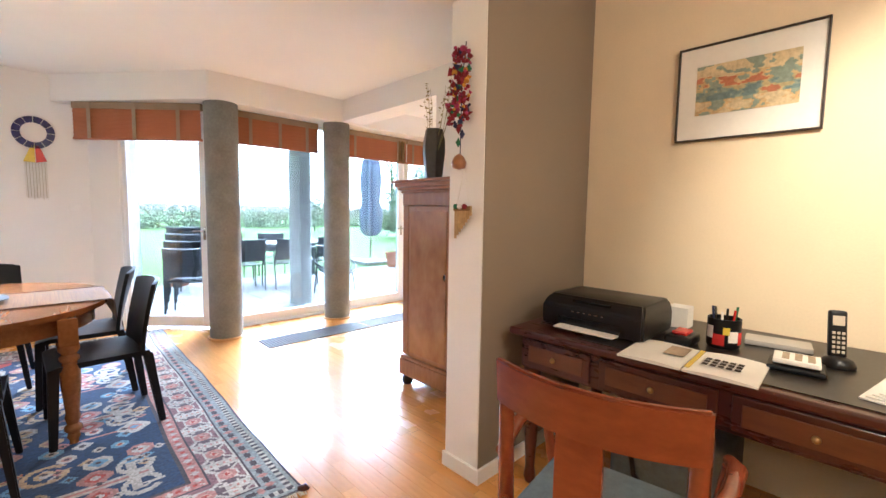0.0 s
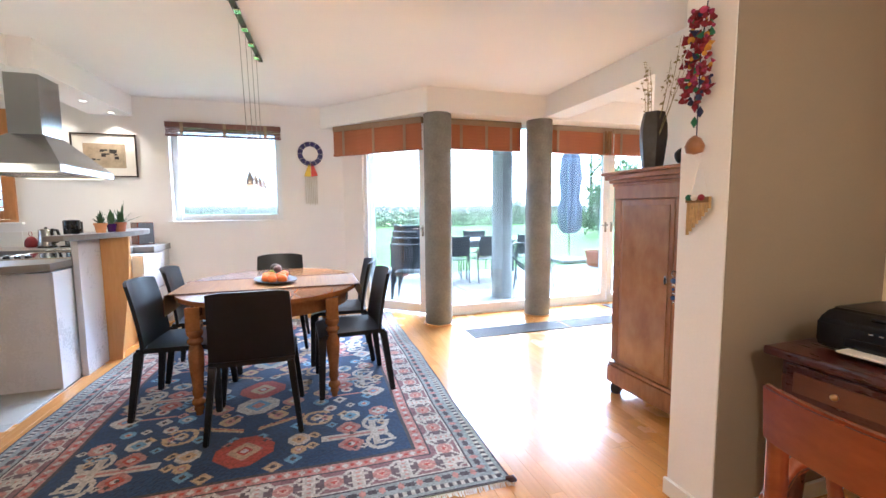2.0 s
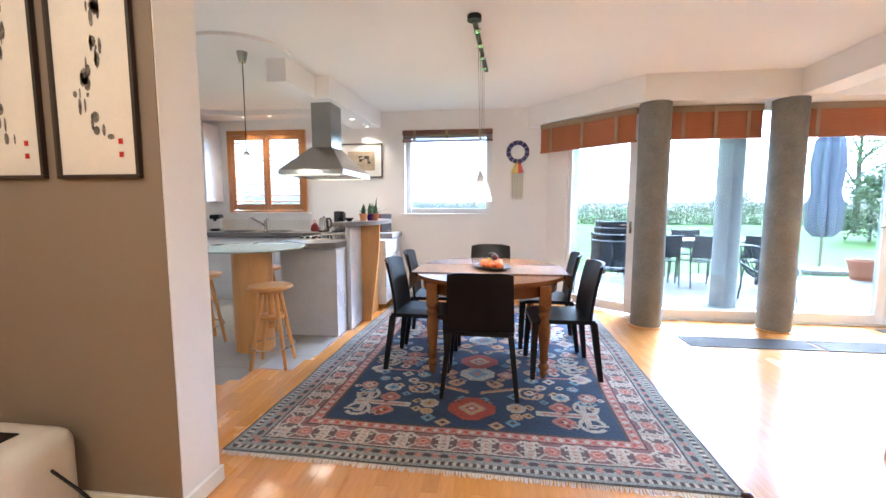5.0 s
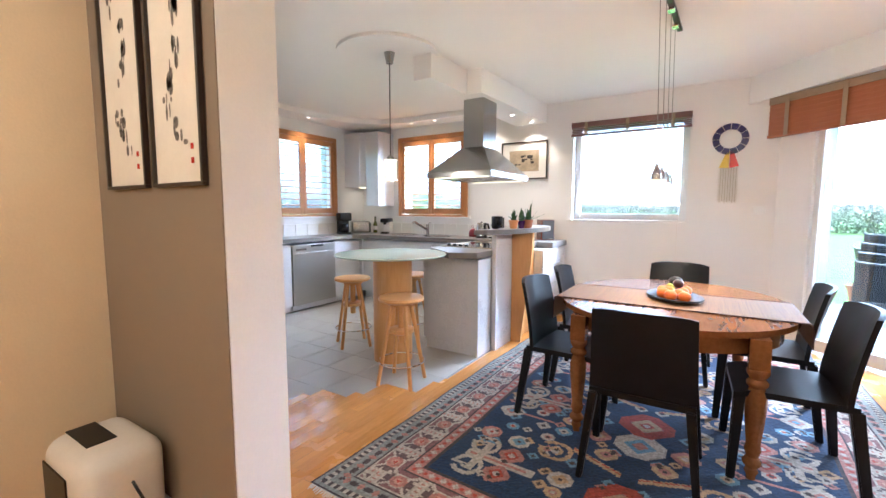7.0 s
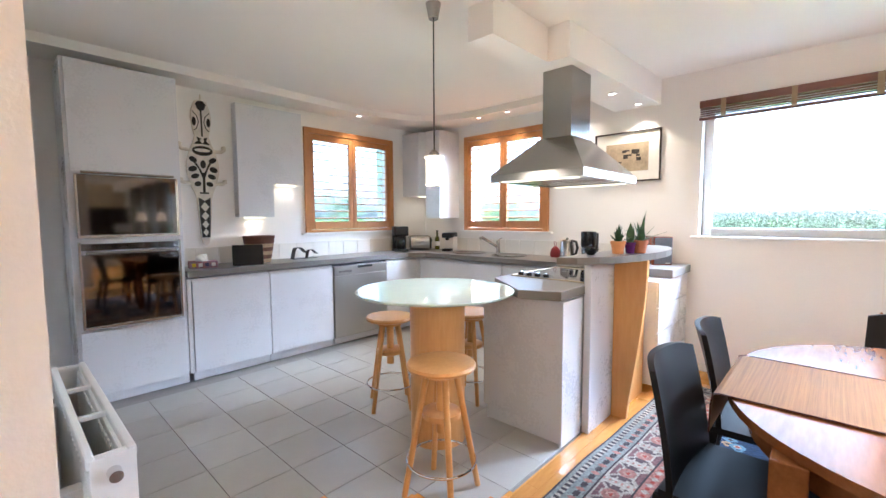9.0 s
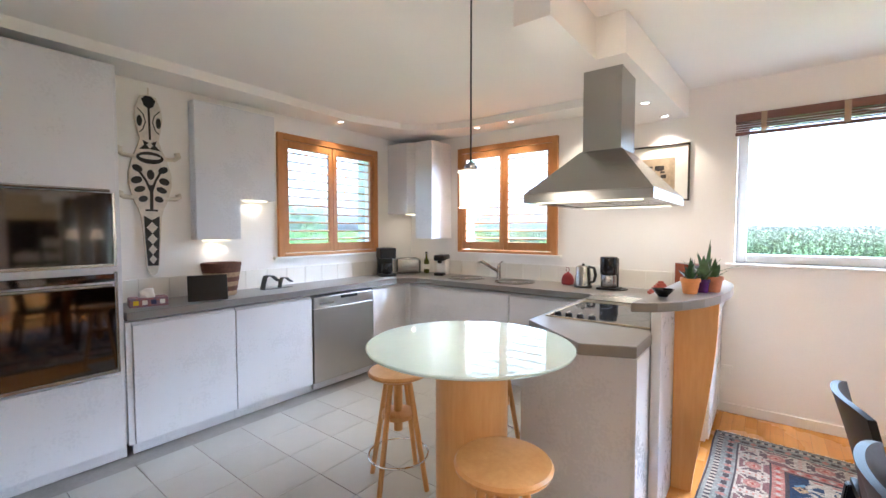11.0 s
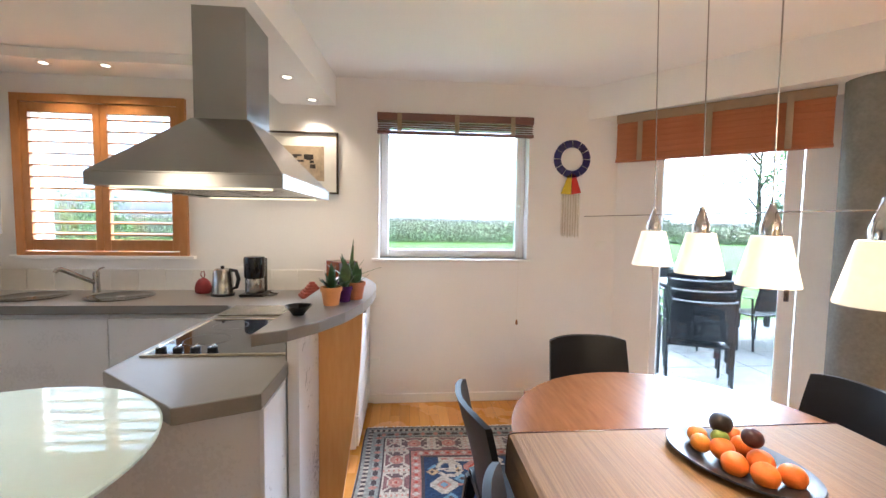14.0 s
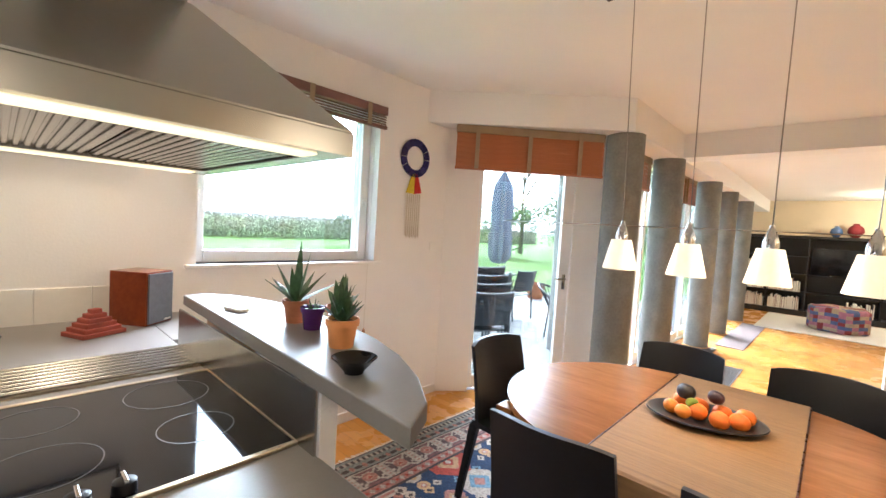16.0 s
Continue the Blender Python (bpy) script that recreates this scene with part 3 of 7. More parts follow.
# hood over the hob
def hood():
    t = thing("cooker_hood", (-1.51, 5.08, 0), "brushed steel island cooker hood with a chimney", "cooker hood")
    w, dd = 0.345, 0.455
    bm = bmesh.new()
    lo, z0, z1 = (w, dd), 1.62, 1.67
    secs = [(w, dd, z0), (w, dd, z1), (0.12, 0.16, 1.93)]
    rings = [[bm.verts.new((sx * a, sy * b, z)) for sx, sy in ((-1, -1), (1, -1), (1, 1), (-1, 1))] for a, b, z in secs]
    for a, b in zip(rings, rings[1:]):
        for j in range(4):
            bm.faces.new((a[j], a[(j + 1) % 4], b[(j + 1) % 4], b[j]))
    bmesh.ops.bevel(bm, geom=[e for e in bm.edges if not e.is_boundary], offset=0.004, segments=2, affect="EDGES")
    part("canopy", bm, STEEL, t)
    bm = bmesh.new()
    B(bm, -w + 0.003, -w + 0.05, -dd + 0.003, dd - 0.003, 1.621, 1.632), B(bm, w - 0.05, w - 0.003, -dd + 0.003, dd - 0.003, 1.621, 1.632)
    B(bm, -w + 0.05, w - 0.05, -dd + 0.003, -dd + 0.13, 1.621, 1.632), B(bm, -w + 0.05, w - 0.05, dd - 0.13, dd - 0.003, 1.621, 1.632)
    part("rim", bm, STEEL, t)
    for i in range(2):
        bm = bmesh.new()
        x0 = -w + 0.05 + i * (w - 0.05)
        B(bm, x0 + 0.003, x0 + w - 0.053, -dd + 0.132, dd - 0.132, 1.632, 1.636)
        for k in range(14):
            x = x0 + 0.01 + k * 0.02
            part("filter_rib", box(x, x + 0.012, -dd + 0.14, dd - 0.14, 1.626, 1.633, bevel=0.002, segs=1), STEEL, t)
        part("filter", bm, STEEL, t, "ribbed steel grease filter")
    part("chimney", box(-0.11, 0.11, -0.15, 0.15, 1.925, 2.415, bevel=0.003), STEEL, t)
    for sy in (-1, 1):
        part("light_strip", box(-0.28, 0.28, sy * (dd - 0.065) - 0.03, sy * (dd - 0.065) + 0.03, 1.616, 1.6215, bevel=0.002), HOODLIGHT, t, "lit warm lamp strip")
    return t


HOODLIGHT = material("hood_lamp", (0.9, 0.8, 0.6), 0.5, emit=(1.0, 0.74, 0.36), emit_strength=0.085)
hood()


# glass breakfast table on a beech column
GLASSTOP = material("frosted_glass", (0.55, 0.66, 0.62), 0.03, vary=0.02)
t = thing("glass_table", (-1.82, 4.02, 0), "round frosted glass breakfast table on a beech column", "table")
bm = bmesh.new()
lathe(bm, [(0.47, 0.922), (0.478, 0.926), (0.48, 0.934), (0.474, 0.938)], 64)
part("tabletop", bm, GLASSTOP, t, "frosted greenish glass", smooth=30)
bm = bmesh.new()
prism(bm, arc(0, 0.02, 0.17, 150, 390, 28) + arc(0, 0.02, 0.15, 390, 150, 28), 0.0, 0.9)
part("column", bm, OAK, t, smooth=30)
for a in (60, 180, 300):
    part("spacer", lathe(bmesh.new(), [(0.02, 0.88), (0.02, 0.922)], 12, (0.13 * math.cos(radians(a)), 0.02 + 0.13 * math.sin(radians(a)), 0)), STEEL, t, smooth=40)


def bar_stool(at, rz):
    t = thing("bar_stool", at, "beech bar stool with a round seat and steel foot ring", "stool", "stools round the breakfast table", rz)
    part("seat", lathe(bmesh.new(), [(0.15, 0.63), (0.17, 0.64), (0.173, 0.652), (0.165, 0.663), (0.12, 0.667)], 36), OAK, t, smooth=40)
    part("spindle", lathe(bmesh.new(), [(0.026, 0.31), (0.026, 0.63)], 16), OAK, t, smooth=40)
    part("collar", lathe(bmesh.new(), [(0.08, 0.385), (0.095, 0.392), (0.095, 0.418), (0.08, 0.425)], 24), OAK, t, smooth=40)
    part("seat_block", lathe(bmesh.new(), [(0.09, 0.6), (0.1, 0.63)], 24), OAK, t, smooth=40)
    for i in range(4):
        a = radians(45 + 90 * i)
        bm = bmesh.new()
        tube(bm, [(0.075 * math.cos(a), 0.075 * math.sin(a), 0.61), (0.19 * math.cos(a), 0.19 * math.sin(a), 0.0)], [0.017, 0.015], 10)
        part("leg", bm, OAK, t, smooth=40)
    bm = bmesh.new()
    tube(bm, [(x, y, 0.17) for x, y in arc(0, 0, 0.172, 0, 350, 35)], 0.006, 8, True)
    part("foot_ring", bm, CHROME, t, "chrome ring", smooth=40)
    return t


stool = bar_stool((-1.435, 3.665, 0), 12)
copy_thing(stool, pose(-2.39, 4.13, 0, 0, 0, 55))
copy_thing(stool, pose(-2.05, 4.64, 0, 0, 0, 10))


# ---- dining ----
# turned legs, oval top
t = thing("dining_table", (0.31, 4.26, 0), "oval cherry dining table with turned legs", "table")
def oval(a, b, n=64, flat=0.12):
    pts = []
    for i in range(n):
        u = 2 * math.pi * i / n
        pts.append((a * math.cos(u), b * math.sin(u) + (flat if math.sin(u) >= 0 else -flat)))
    return pts
bm = bmesh.new()
prism(bm, oval(0.635, 0.67), 0.715, 0.745, 0.012, 3)
part("tabletop", bm, CHERRY, t, smooth=40)
bm = bmesh.new()
o, i2 = oval(0.57, 0.58), oval(0.545, 0.555)
nn = len(o)
for k in range(nn):
    k2 = (k + 1) % nn
    q4 = [bm.verts.new((*p, z)) for p, z in ((o[k], 0.61), (o[k2], 0.61), (o[k2], 0.714), (o[k], 0.714))]
    bm.faces.new(q4)
    q4 = [bm.verts.new((*p, z)) for p, z in ((i2[k2], 0.61), (i2[k], 0.61), (i2[k], 0.714), (i2[k2], 0.714))]
    bm.faces.new(q4)
    q4 = [bm.verts.new((*p, 0.61)) for p in (o[k2], o[k], i2[k], i2[k2])]
    bm.faces.new(q4)
bmesh.ops.remove_doubles(bm, verts=bm.verts, dist=0.0005)
part("apron", bm, CHERRY, t, smooth=40)
for sx in (-1, 1):
    for sy in (-1, 1):
        bm = bmesh.new()
        lathe(bm, [(0.014, 0.0), (0.02, 0.012), (0.02, 0.03), (0.03, 0.05), (0.024, 0.07), (0.04, 0.09), (0.04, 0.105), (0.025, 0.125), (0.036, 0.16), (0.03, 0.19), (0.044, 0.34), (0.046, 0.42), (0.032, 0.47), (0.046, 0.485), (0.046, 0.5), (0.032, 0.515), (0.048, 0.54), (0.048, 0.56), (0.036, 0.57)], 20, (sx * 0.42, sy * 0.62, 0))
        part("leg", bm, CHERRY, t, smooth=50)
        part("leg_block", box(sx * 0.42 - 0.042, sx * 0.42 + 0.042, sy * 0.62 - 0.042, sy * 0.62 + 0.042, 0.565, 0.7145, bevel=0.004), CHERRY, t)


def dining_chair(at, rz):
    """A moulded plastic chair that faces its +y."""
    t = thing("dining_chair", at, "matt black moulded plastic dining chair", "chair", "chairs round the dining table", rz)
    n, m = 10, 14
    bm = bmesh.new()
    def sheet(f, thick, nu, nv):
        top = [[bm.verts.new(f(u / nu, v / nv, 0)) for v in range(nv + 1)] for u in range(nu + 1)]
        bot = [[bm.verts.new(f(u / nu, v / nv, thick)) for v in range(nv + 1)] for u in range(nu + 1)]
        for g, flip in ((top, False), (bot, True)):
            for u in range(nu):
                for v in range(nv):
                    fc = (g[u][v], g[u + 1][v], g[u + 1][v + 1], g[u][v + 1])
                    bm.faces.new(fc[::-1] if flip else fc)
        edge = [(0, v) for v in range(nv + 1)] + [(u, nv) for u in range(1, nu + 1)] + [(nu, v) for v in range(nv - 1, -1, -1)] + [(u, 0) for u in range(nu - 1, 0, -1)]
        for k in range(len(edge)):
            a, b = edge[k], edge[(k + 1) % len(edge)]
            bm.faces.new((top[a[0]][a[1]], top[b[0]][b[1]], bot[b[0]][b[1]], bot[a[0]][a[1]]))
    def back(u, v, th):
        x = (u - 0.5) * (0.46 - 0.03 * v)
        bow = 0.055 * (1 - (2 * u - 1) ** 2) * (0.35 + 0.65 * v)
        lift = -0.018 * abs(2 * u - 1) ** 4 * v
        return (x, -0.2 - 0.07 * v ** 1.4 - bow + (0.022 if th else 0), 0.44 + 0.418 * v + lift)
    sheet(back, 1, 12, 12)
    bmesh.ops.recalc_face_normals(bm, faces=bm.faces)
    part("backrest", bm, CHAIRBLACK, t, smooth=60)
    bm = bmesh.new()
    def seat(u, v, th):
        x = (u - 0.5) * (0.45 + 0.01 * v)
        dip = -0.016 * (1 - (2 * u - 1) ** 2) * (1 - (2 * v - 1) ** 2) - 0.02 * max(0, v - 0.85) / 0.15
        return (x, -0.225 + 0.455 * v, 0.448 + dip - (0.03 if th else 0))
    sheet(seat, 1, 12, 12)
    bmesh.ops.recalc_face_normals(bm, faces=bm.faces)
    part("seat", bm, CHAIRBLACK, t, smooth=60)
    for sx in (-1, 1):
        for y0, y1 in ((-0.215, -0.27), (0.205, 0.225)):
            bm = bmesh.new()
            lo = [(sx * 0.25 + a, y1 + b, 0.0) for a, b in ((-0.014, -0.018), (0.014, -0.018), (0.014, 0.018), (-0.014, 0.018))]
            hi = [(sx * 0.205 + a, y0 + b, 0.43) for a, b in ((-0.02, -0.026), (0.02, -0.026), (0.02, 0.026), (-0.02, 0.026))]
            va, vb = [bm.verts.new(p) for p in lo], [bm.verts.new(p) for p in hi]
            for j in range(4):
                bm.faces.new((va[j], va[(j + 1) % 4], vb[(j + 1) % 4], vb[j]))
            bm.faces.new(va[::-1]), bm.faces.new(vb)
            bmesh.ops.bevel(bm, geom=bm.edges[:], offset=0.005, segments=2, affect="EDGES")
            part("leg", bm, CHAIRBLACK, t)
    return t


chair = dining_chair((0.265, 3.475, 0.012), 0)
for x, y, rz in ((-0.21, 3.89, -92), (-0.2, 4.52, -87), (0.86, 3.85, 92), (0.83, 4.5, 87), (0.3, 5.0, 178)):
    copy_thing(chair, pose(x, y, 0.012, 0, 0, rz))



# ---- rug: a knotted pattern, laid out knot by knot ----
def rug():
    x0, x1, y0, y1, s = -1.11, 1.43, 2.45, 5.97, 0.01
    nx, ny = int(round((x1 - x0) / s)), int(round((y1 - y0) / s))
    grey, ivory, rose, navy, blue = (0.22, 0.235, 0.225), (0.40, 0.36, 0.31), (0.34, 0.16, 0.135), (0.012, 0.014, 0.03), (0.011, 0.033, 0.088)
    red, dark, tan, sky_blue = (0.32, 0.05, 0.035), (0.05, 0.038, 0.045), (0.4, 0.27, 0.15), (0.13, 0.24, 0.34)
    g = np.zeros((nx, ny, 3))
    X, Y = np.meshgrid(np.arange(nx) + 0.5, np.arange(ny) + 0.5, indexing="ij")
    edge = np.minimum(np.minimum(X, nx - X), np.minimum(Y, ny - Y))
    along = np.where(np.minimum(X, nx - X) < np.minimum(Y, ny - Y), Y, X)
    g[:] = grey
    g[edge < 1.5] = dark
    g[(edge > 3) & (edge < 6) & ((along // 2) % 2 == 0)] = dark
    g[(edge > 3) & (edge < 6) & ((along // 2) % 2 == 1)] = ivory
    # grey guard with small flowers
    u = along % 9 - 4.5
    v = edge - 10.5
    g[(edge > 7) & (edge < 14) & (np.abs(u) + np.abs(v) < 3)] = rose
    g[(edge > 7) & (edge < 14) & (np.abs(np.abs(u) - 3.5) + np.abs(v) < 1.6)] = dark
    g[(edge > 14) & (edge < 15.2)] = dark
    # main border: ivory ground with dark hooked crosses and rose lozenges
    mb = (edge >= 15.2) & (edge < 31)
    g[mb] = ivory
    per = 23.0
    u = along % per - per / 2
    v = edge - 23.2
    au, av = np.abs(u), np.abs(v)
    sq = mb & (au < 8.6) & (av < 7.4)
    g[sq & (au > av * 1.1)] = (0.10, 0.07, 0.075)
    g[sq & (au <= av * 1.1) & (av > 4.6)] = (0.17, 0.09, 0.095)
    g[sq & (np.abs(au - av * 1.12) < 1.25)] = ivory
    g[sq & (au > 6.6) & (av > 2) & (av < 3.4)] = ivory
    oct_ = np.maximum(np.maximum(au, av), (au + av) * 0.72)
    g[mb & (oct_ < 5.0)] = ivory
    g[mb & (oct_ < 4.2)] = rose
    g[mb & (oct_ < 2.3)] = (0.42, 0.25, 0.2)
    g[mb & (oct_ < 1.2)] = red
    g[mb & (au > 9.3) & (au < 10.0)] = tan
    g[mb & (au > 10.4) & (np.abs(av % 3 - 1.5) < 0.6)] = rose
    g[(edge >= 31) & (edge < 32)] = dark
    # pink inner guard
    ig = (edge >= 32) & (edge < 38.5)
    g[ig] = rose
    u = along % 7 - 3.5
    v = edge - 35.2
    g[ig & (np.abs(u) + np.abs(v) < 2.2)] = ivory
    g[ig & (np.abs(np.abs(u) - 3) + np.abs(v) < 1.2)] = red
    g[(edge >= 38.5) & (edge < 40)] = dark
    field = edge >= 40
    g[field] = blue
    cx = nx / 2
    U = np.abs(X - cx)

    def put(mask, colour):
        g[field & mask] = colour

    def bloom(ux, vy, r, c1, c2, c3):
        d1 = np.abs(U - ux) / r + np.abs(Y - vy) / r
        d2 = np.maximum(np.abs(U - ux), np.abs(Y - vy)) / r
        put((d1 < 1.25) & (d2 < 0.95), c1)
        put((d2 < 0.35) | ((d1 < 1.0) & (np.minimum(np.abs(U - ux), np.abs(Y - vy)) < r * 0.18)), c1)
        put(d1 < 0.62, c2)
        put(d1 < 0.3, c3)

    def scroll(ux, vy, r, colour, turn):
        rr = np.hypot(U - ux, Y - vy)
        an = (np.degrees(np.arctan2((Y - vy) * turn, U - ux)) + 360) % 360
        put((rr < r) & (rr > r - 2.9) & (an > 35), colour)
        put((rr < r * 0.45) & (rr > r * 0.45 - 2) & (an < 250), colour)
        put((np.abs(Y - vy - turn * 0) < 1.3) & (U > ux) & (U < ux + r + 1) & (an < 20), colour)

    rnd = random.Random(5)
    y = 52
    k = 0
    while y < ny - 44:
        kind = k % 3
        if kind == 0:
            bloom(0, y + 12, 16, red, rose, ivory)
            bloom(0, y + 12, 8, tan, red, ivory)
            put((np.abs(Y - y - 12) < 2.8) & (U > 40) & (U < 78), ivory)
            put((np.abs(Y - y - 12) < 1.1) & (U > 44) & (U < 76), rose)
            put((np.abs(Y - y - 12) < 14) & (np.abs(U - 70) < 1.7), ivory)
            scroll(72, y + 22.5, 8.5, ivory, 1)
            scroll(72, y + 1.5, 8.5, ivory, -1)
            bloom(56, y + 21, 7, rose, red, ivory)
            bloom(56, y + 3, 7, rose, red, ivory)
            bloom(28, y + 16, 6.5, ivory, tan, dark)
            bloom(28, y + 5, 4.5, tan, rose, ivory)
            y += 30
        elif kind == 1:
            for a in range(3):
                put((np.abs(Y - y - 4 - (U - a * 2) * 0.42) < 1.2) & (U > 4) & (U < 30), (tan, red, tan)[a])
            scroll(38, y + 9, 9.5, tan, 1)
            bloom(14, y + 20, 6, tan, rose, dark)
            bloom(58, y + 6, 6.5, ivory, sky_blue, dark)
            bloom(76, y + 7, 6.5, rose, ivory, red)
            bloom(46, y + 20, 4.5, ivory, rose, dark)
            bloom(68, y + 20, 4.5, sky_blue, ivory, red)
            y += 26
        else:
            bloom(0, y + 12, 14, ivory, sky_blue, rose)
            bloom(22, y + 12, 7, rose, tan, ivory)
            bloom(40, y + 5, 5.5, sky_blue, ivory, dark)
            bloom(40, y + 20, 5.5, tan, rose, ivory)
            put((np.abs(Y - y - 12) < 1.2) & (U > 48) & (U < 70), rose)
            bloom(76, y + 12, 8, ivory, rose, sky_blue)
            bloom(58, y + 20, 4.5, ivory, red, dark)
            y += 26
        k += 1
    for _ in range(120):
        ux, vy, r = rnd.uniform(6, 84), rnd.uniform(44, ny - 44), rnd.uniform(3.0, 5.0)
        put((np.abs(U - ux) + np.abs(Y - vy) < r) & (np.abs(g[..., 2] - blue[2]) < 0.01), rnd.choice((rose, tan, sky_blue, ivory)))
        put((np.abs(U - ux) + np.abs(Y - vy) < r * 0.4) & (np.abs(Y - vy) < 2), dark)
    gen = np.random.default_rng(3)
    g *= gen.uniform(0.72, 1.22, (nx, ny, 1))
    abrash = 1 + 0.12 * np.sin(Y * 0.071)[..., None] + 0.06 * np.sin(Y * 0.21 + 1)[..., None]
    g *= abrash
    gx, gy = np.meshgrid(np.linspace(x0, x1, nx + 1), np.linspace(y0, y1, ny + 1), indexing="ij")
    wob = 0.006 * np.sin(gy * 3.1 + 1.0) + 0.003 * np.sin(gy * 9.0)
    gz = 0.0115 + gen.uniform(-0.0007, 0.0007, gx.shape)
    co = np.stack([gx + wob * ((gx - 0.18) / 1.28), gy + 0.004 * np.sin(gx * 7), gz], -1).reshape(-1, 3)
    i, j = np.meshgrid(np.arange(nx), np.arange(ny), indexing="ij")
    a = i * (ny + 1) + j
    faces = np.stack([a, a + ny + 1, a + ny + 2, a + 1], -1).reshape(-1, 4)
    me = bpy.data.meshes.new("woven_field")
    me.from_pydata(co, [], faces)
    attr = me.color_attributes.new("wool", "FLOAT_COLOR", "CORNER")
    col = np.ones((nx * ny, 4, 4), dtype=np.float32)
    col[:, :, :3] = np.clip(g.reshape(-1, 1, 3), 0, 1)
    attr.data.foreach_set("color", col.ravel())
    mat = bpy.data.materials.new("rug_wool")
    mat.use_nodes = True
    nt = mat.node_tree
    b = nt.nodes["Principled BSDF"]
    at = node(nt, "Attribute")
    at.attribute_name = "wool"
    nt.links.new(at.outputs["Color"], b.inputs["Base Color"])
    b.inputs["Roughness"].default_value, b.inputs["Specular IOR Level"].default_value = 0.95, 0.15
    b.inputs["Sheen Weight"].default_value = 0.15
    me.materials.append(mat)
    t = thing("rug", (0, 0, 0), "blue and red knotted oriental wool rug with fringed ends", "rug", rz=-1.2)
    pile = new("woven_field", me)
    pile.parent = t
    part("backing", box(x0 + 0.004, x1 - 0.004, y0 + 0.004, y1 - 0.004, 0.001, 0.0095), GROUT, t)
    for yy, sg in ((y0, -1), (y1, 1)):
        bm = bmesh.new()
        x = x0 + 0.005
        while x < x1:
            ln = rnd.uniform(0.02, 0.04)
            dx = rnd.uniform(-0.008, 0.008)
            vs = [bm.verts.new(p) for p in ((x, yy, 0.008), (x + 0.005, yy, 0.008), (x + 0.005 + dx, yy + sg * ln, 0.003), (x + dx, yy + sg * ln, 0.003))]
            bm.faces.new(vs)
            x += 0.0065
        fr = part("fringe", bm, PAPER, t, "pale knotted fringe")
        tagged(fr, kind="stuff")
    bm = bmesh.new()
    tube(bm, [(x1 - 0.02, y0 + 0.01, 0.012), (x1 + 0.005, y0 - 0.01, 0.02), (x1 + 0.02, y0 - 0.02, 0.012)], [0.012, 0.018, 0.006], 8)
    part("curled_corner", bm, MAHOGANY, t, "worn brown curled corner", smooth=40)


rug()

# table runner and fruit
RUNNER = material("reed_runner", (0.31, 0.18, 0.068), 0.65, second=(0.14, 0.07, 0.022), scale=3, fine=9, stretch=(42, 0.6, 1), bump=0.0015)
t = thing("table_runner", (0, 0, 0), "woven reed table runner hanging over the table's edge", "table runner")
bm = bmesh.new()
prof = [(-0.347, 0.60), (-0.344, 0.70), (-0.338, 0.742), (-0.322, 0.7475), (0.942, 0.7475), (0.958, 0.742), (0.964, 0.71), (0.967, 0.62)]
ya, yb = 3.9, 4.455
va = [[bm.verts.new((x, y, z)) for x, z in prof] for y in (ya, yb)]
vb = [[bm.verts.new((x + (0.002 if x > 0.3 else -0.002) * 0, y, z + 0.003)) for x, z in prof] for y in (ya, yb)]
for k in range(len(prof) - 1):
    bm.faces.new((va[0][k], va[0][k + 1], va[1][k + 1], va[1][k]))
    bm.faces.new((vb[0][k], vb[1][k], vb[1][k + 1], vb[0][k + 1]))
for w in (0, 1):
    for k in range(len(prof) - 1):
        bm.faces.new((va[w][k], vb[w][k], vb[w][k + 1], va[w][k + 1]))
bmesh.ops.recalc_face_normals(bm, faces=bm.faces)
part("weave", bm, RUNNER, t)
for y in (ya, yb):
    bm = bmesh.new()
    tube(bm, [(x, y, z + 0.003) for x, z in prof], 0.003, 6)
    part("hem", bm, MAHOGANY, t, "dark bound edge")

PLATE = material("pewter_plate", (0.05, 0.05, 0.055), 0.3, 0.4, vary=0.15)
ORANGE = material("orange_peel", (0.75, 0.17, 0.004), 0.45, vary=0.08, bump=0.001, fine=180)
LEMON = material("mandarin_peel", (0.78, 0.25, 0.01), 0.45, vary=0.1, bump=0.001, fine=180)
AVOCADO = material("avocado_skin", (0.022, 0.014, 0.012), 0.5, vary=0.4, bump=0.002, fine=120)
PLUM = material("passion_fruit_skin", (0.06, 0.02, 0.022), 0.35, vary=0.3)
LIME = material("lime_skin", (0.22, 0.30, 0.03), 0.4, vary=0.1)
px_, py_ = 0.335, 4.215
t = thing("fruit_plate", (px_, py_, 0.751), "dark oval metal plate on the reed runner", "plate")
bm = lathe(bmesh.new(), [(0.0001, 0.006), (0.11, 0.008), (0.15, 0.02), (0.205, 0.026), (0.207, 0.021), (0.15, 0.012), (0.11, 0.0), (0.0001, 0.0)], 48, close=False)
bmesh.ops.scale(bm, vec=(0.74, 1.06, 1), verts=bm.verts)
bmesh.ops.rotate(bm, cent=(0, 0, 0), matrix=Matrix.Rotation(radians(22), 3, "Z"), verts=bm.verts)
part("dish", bm, PLATE, t, smooth=50)


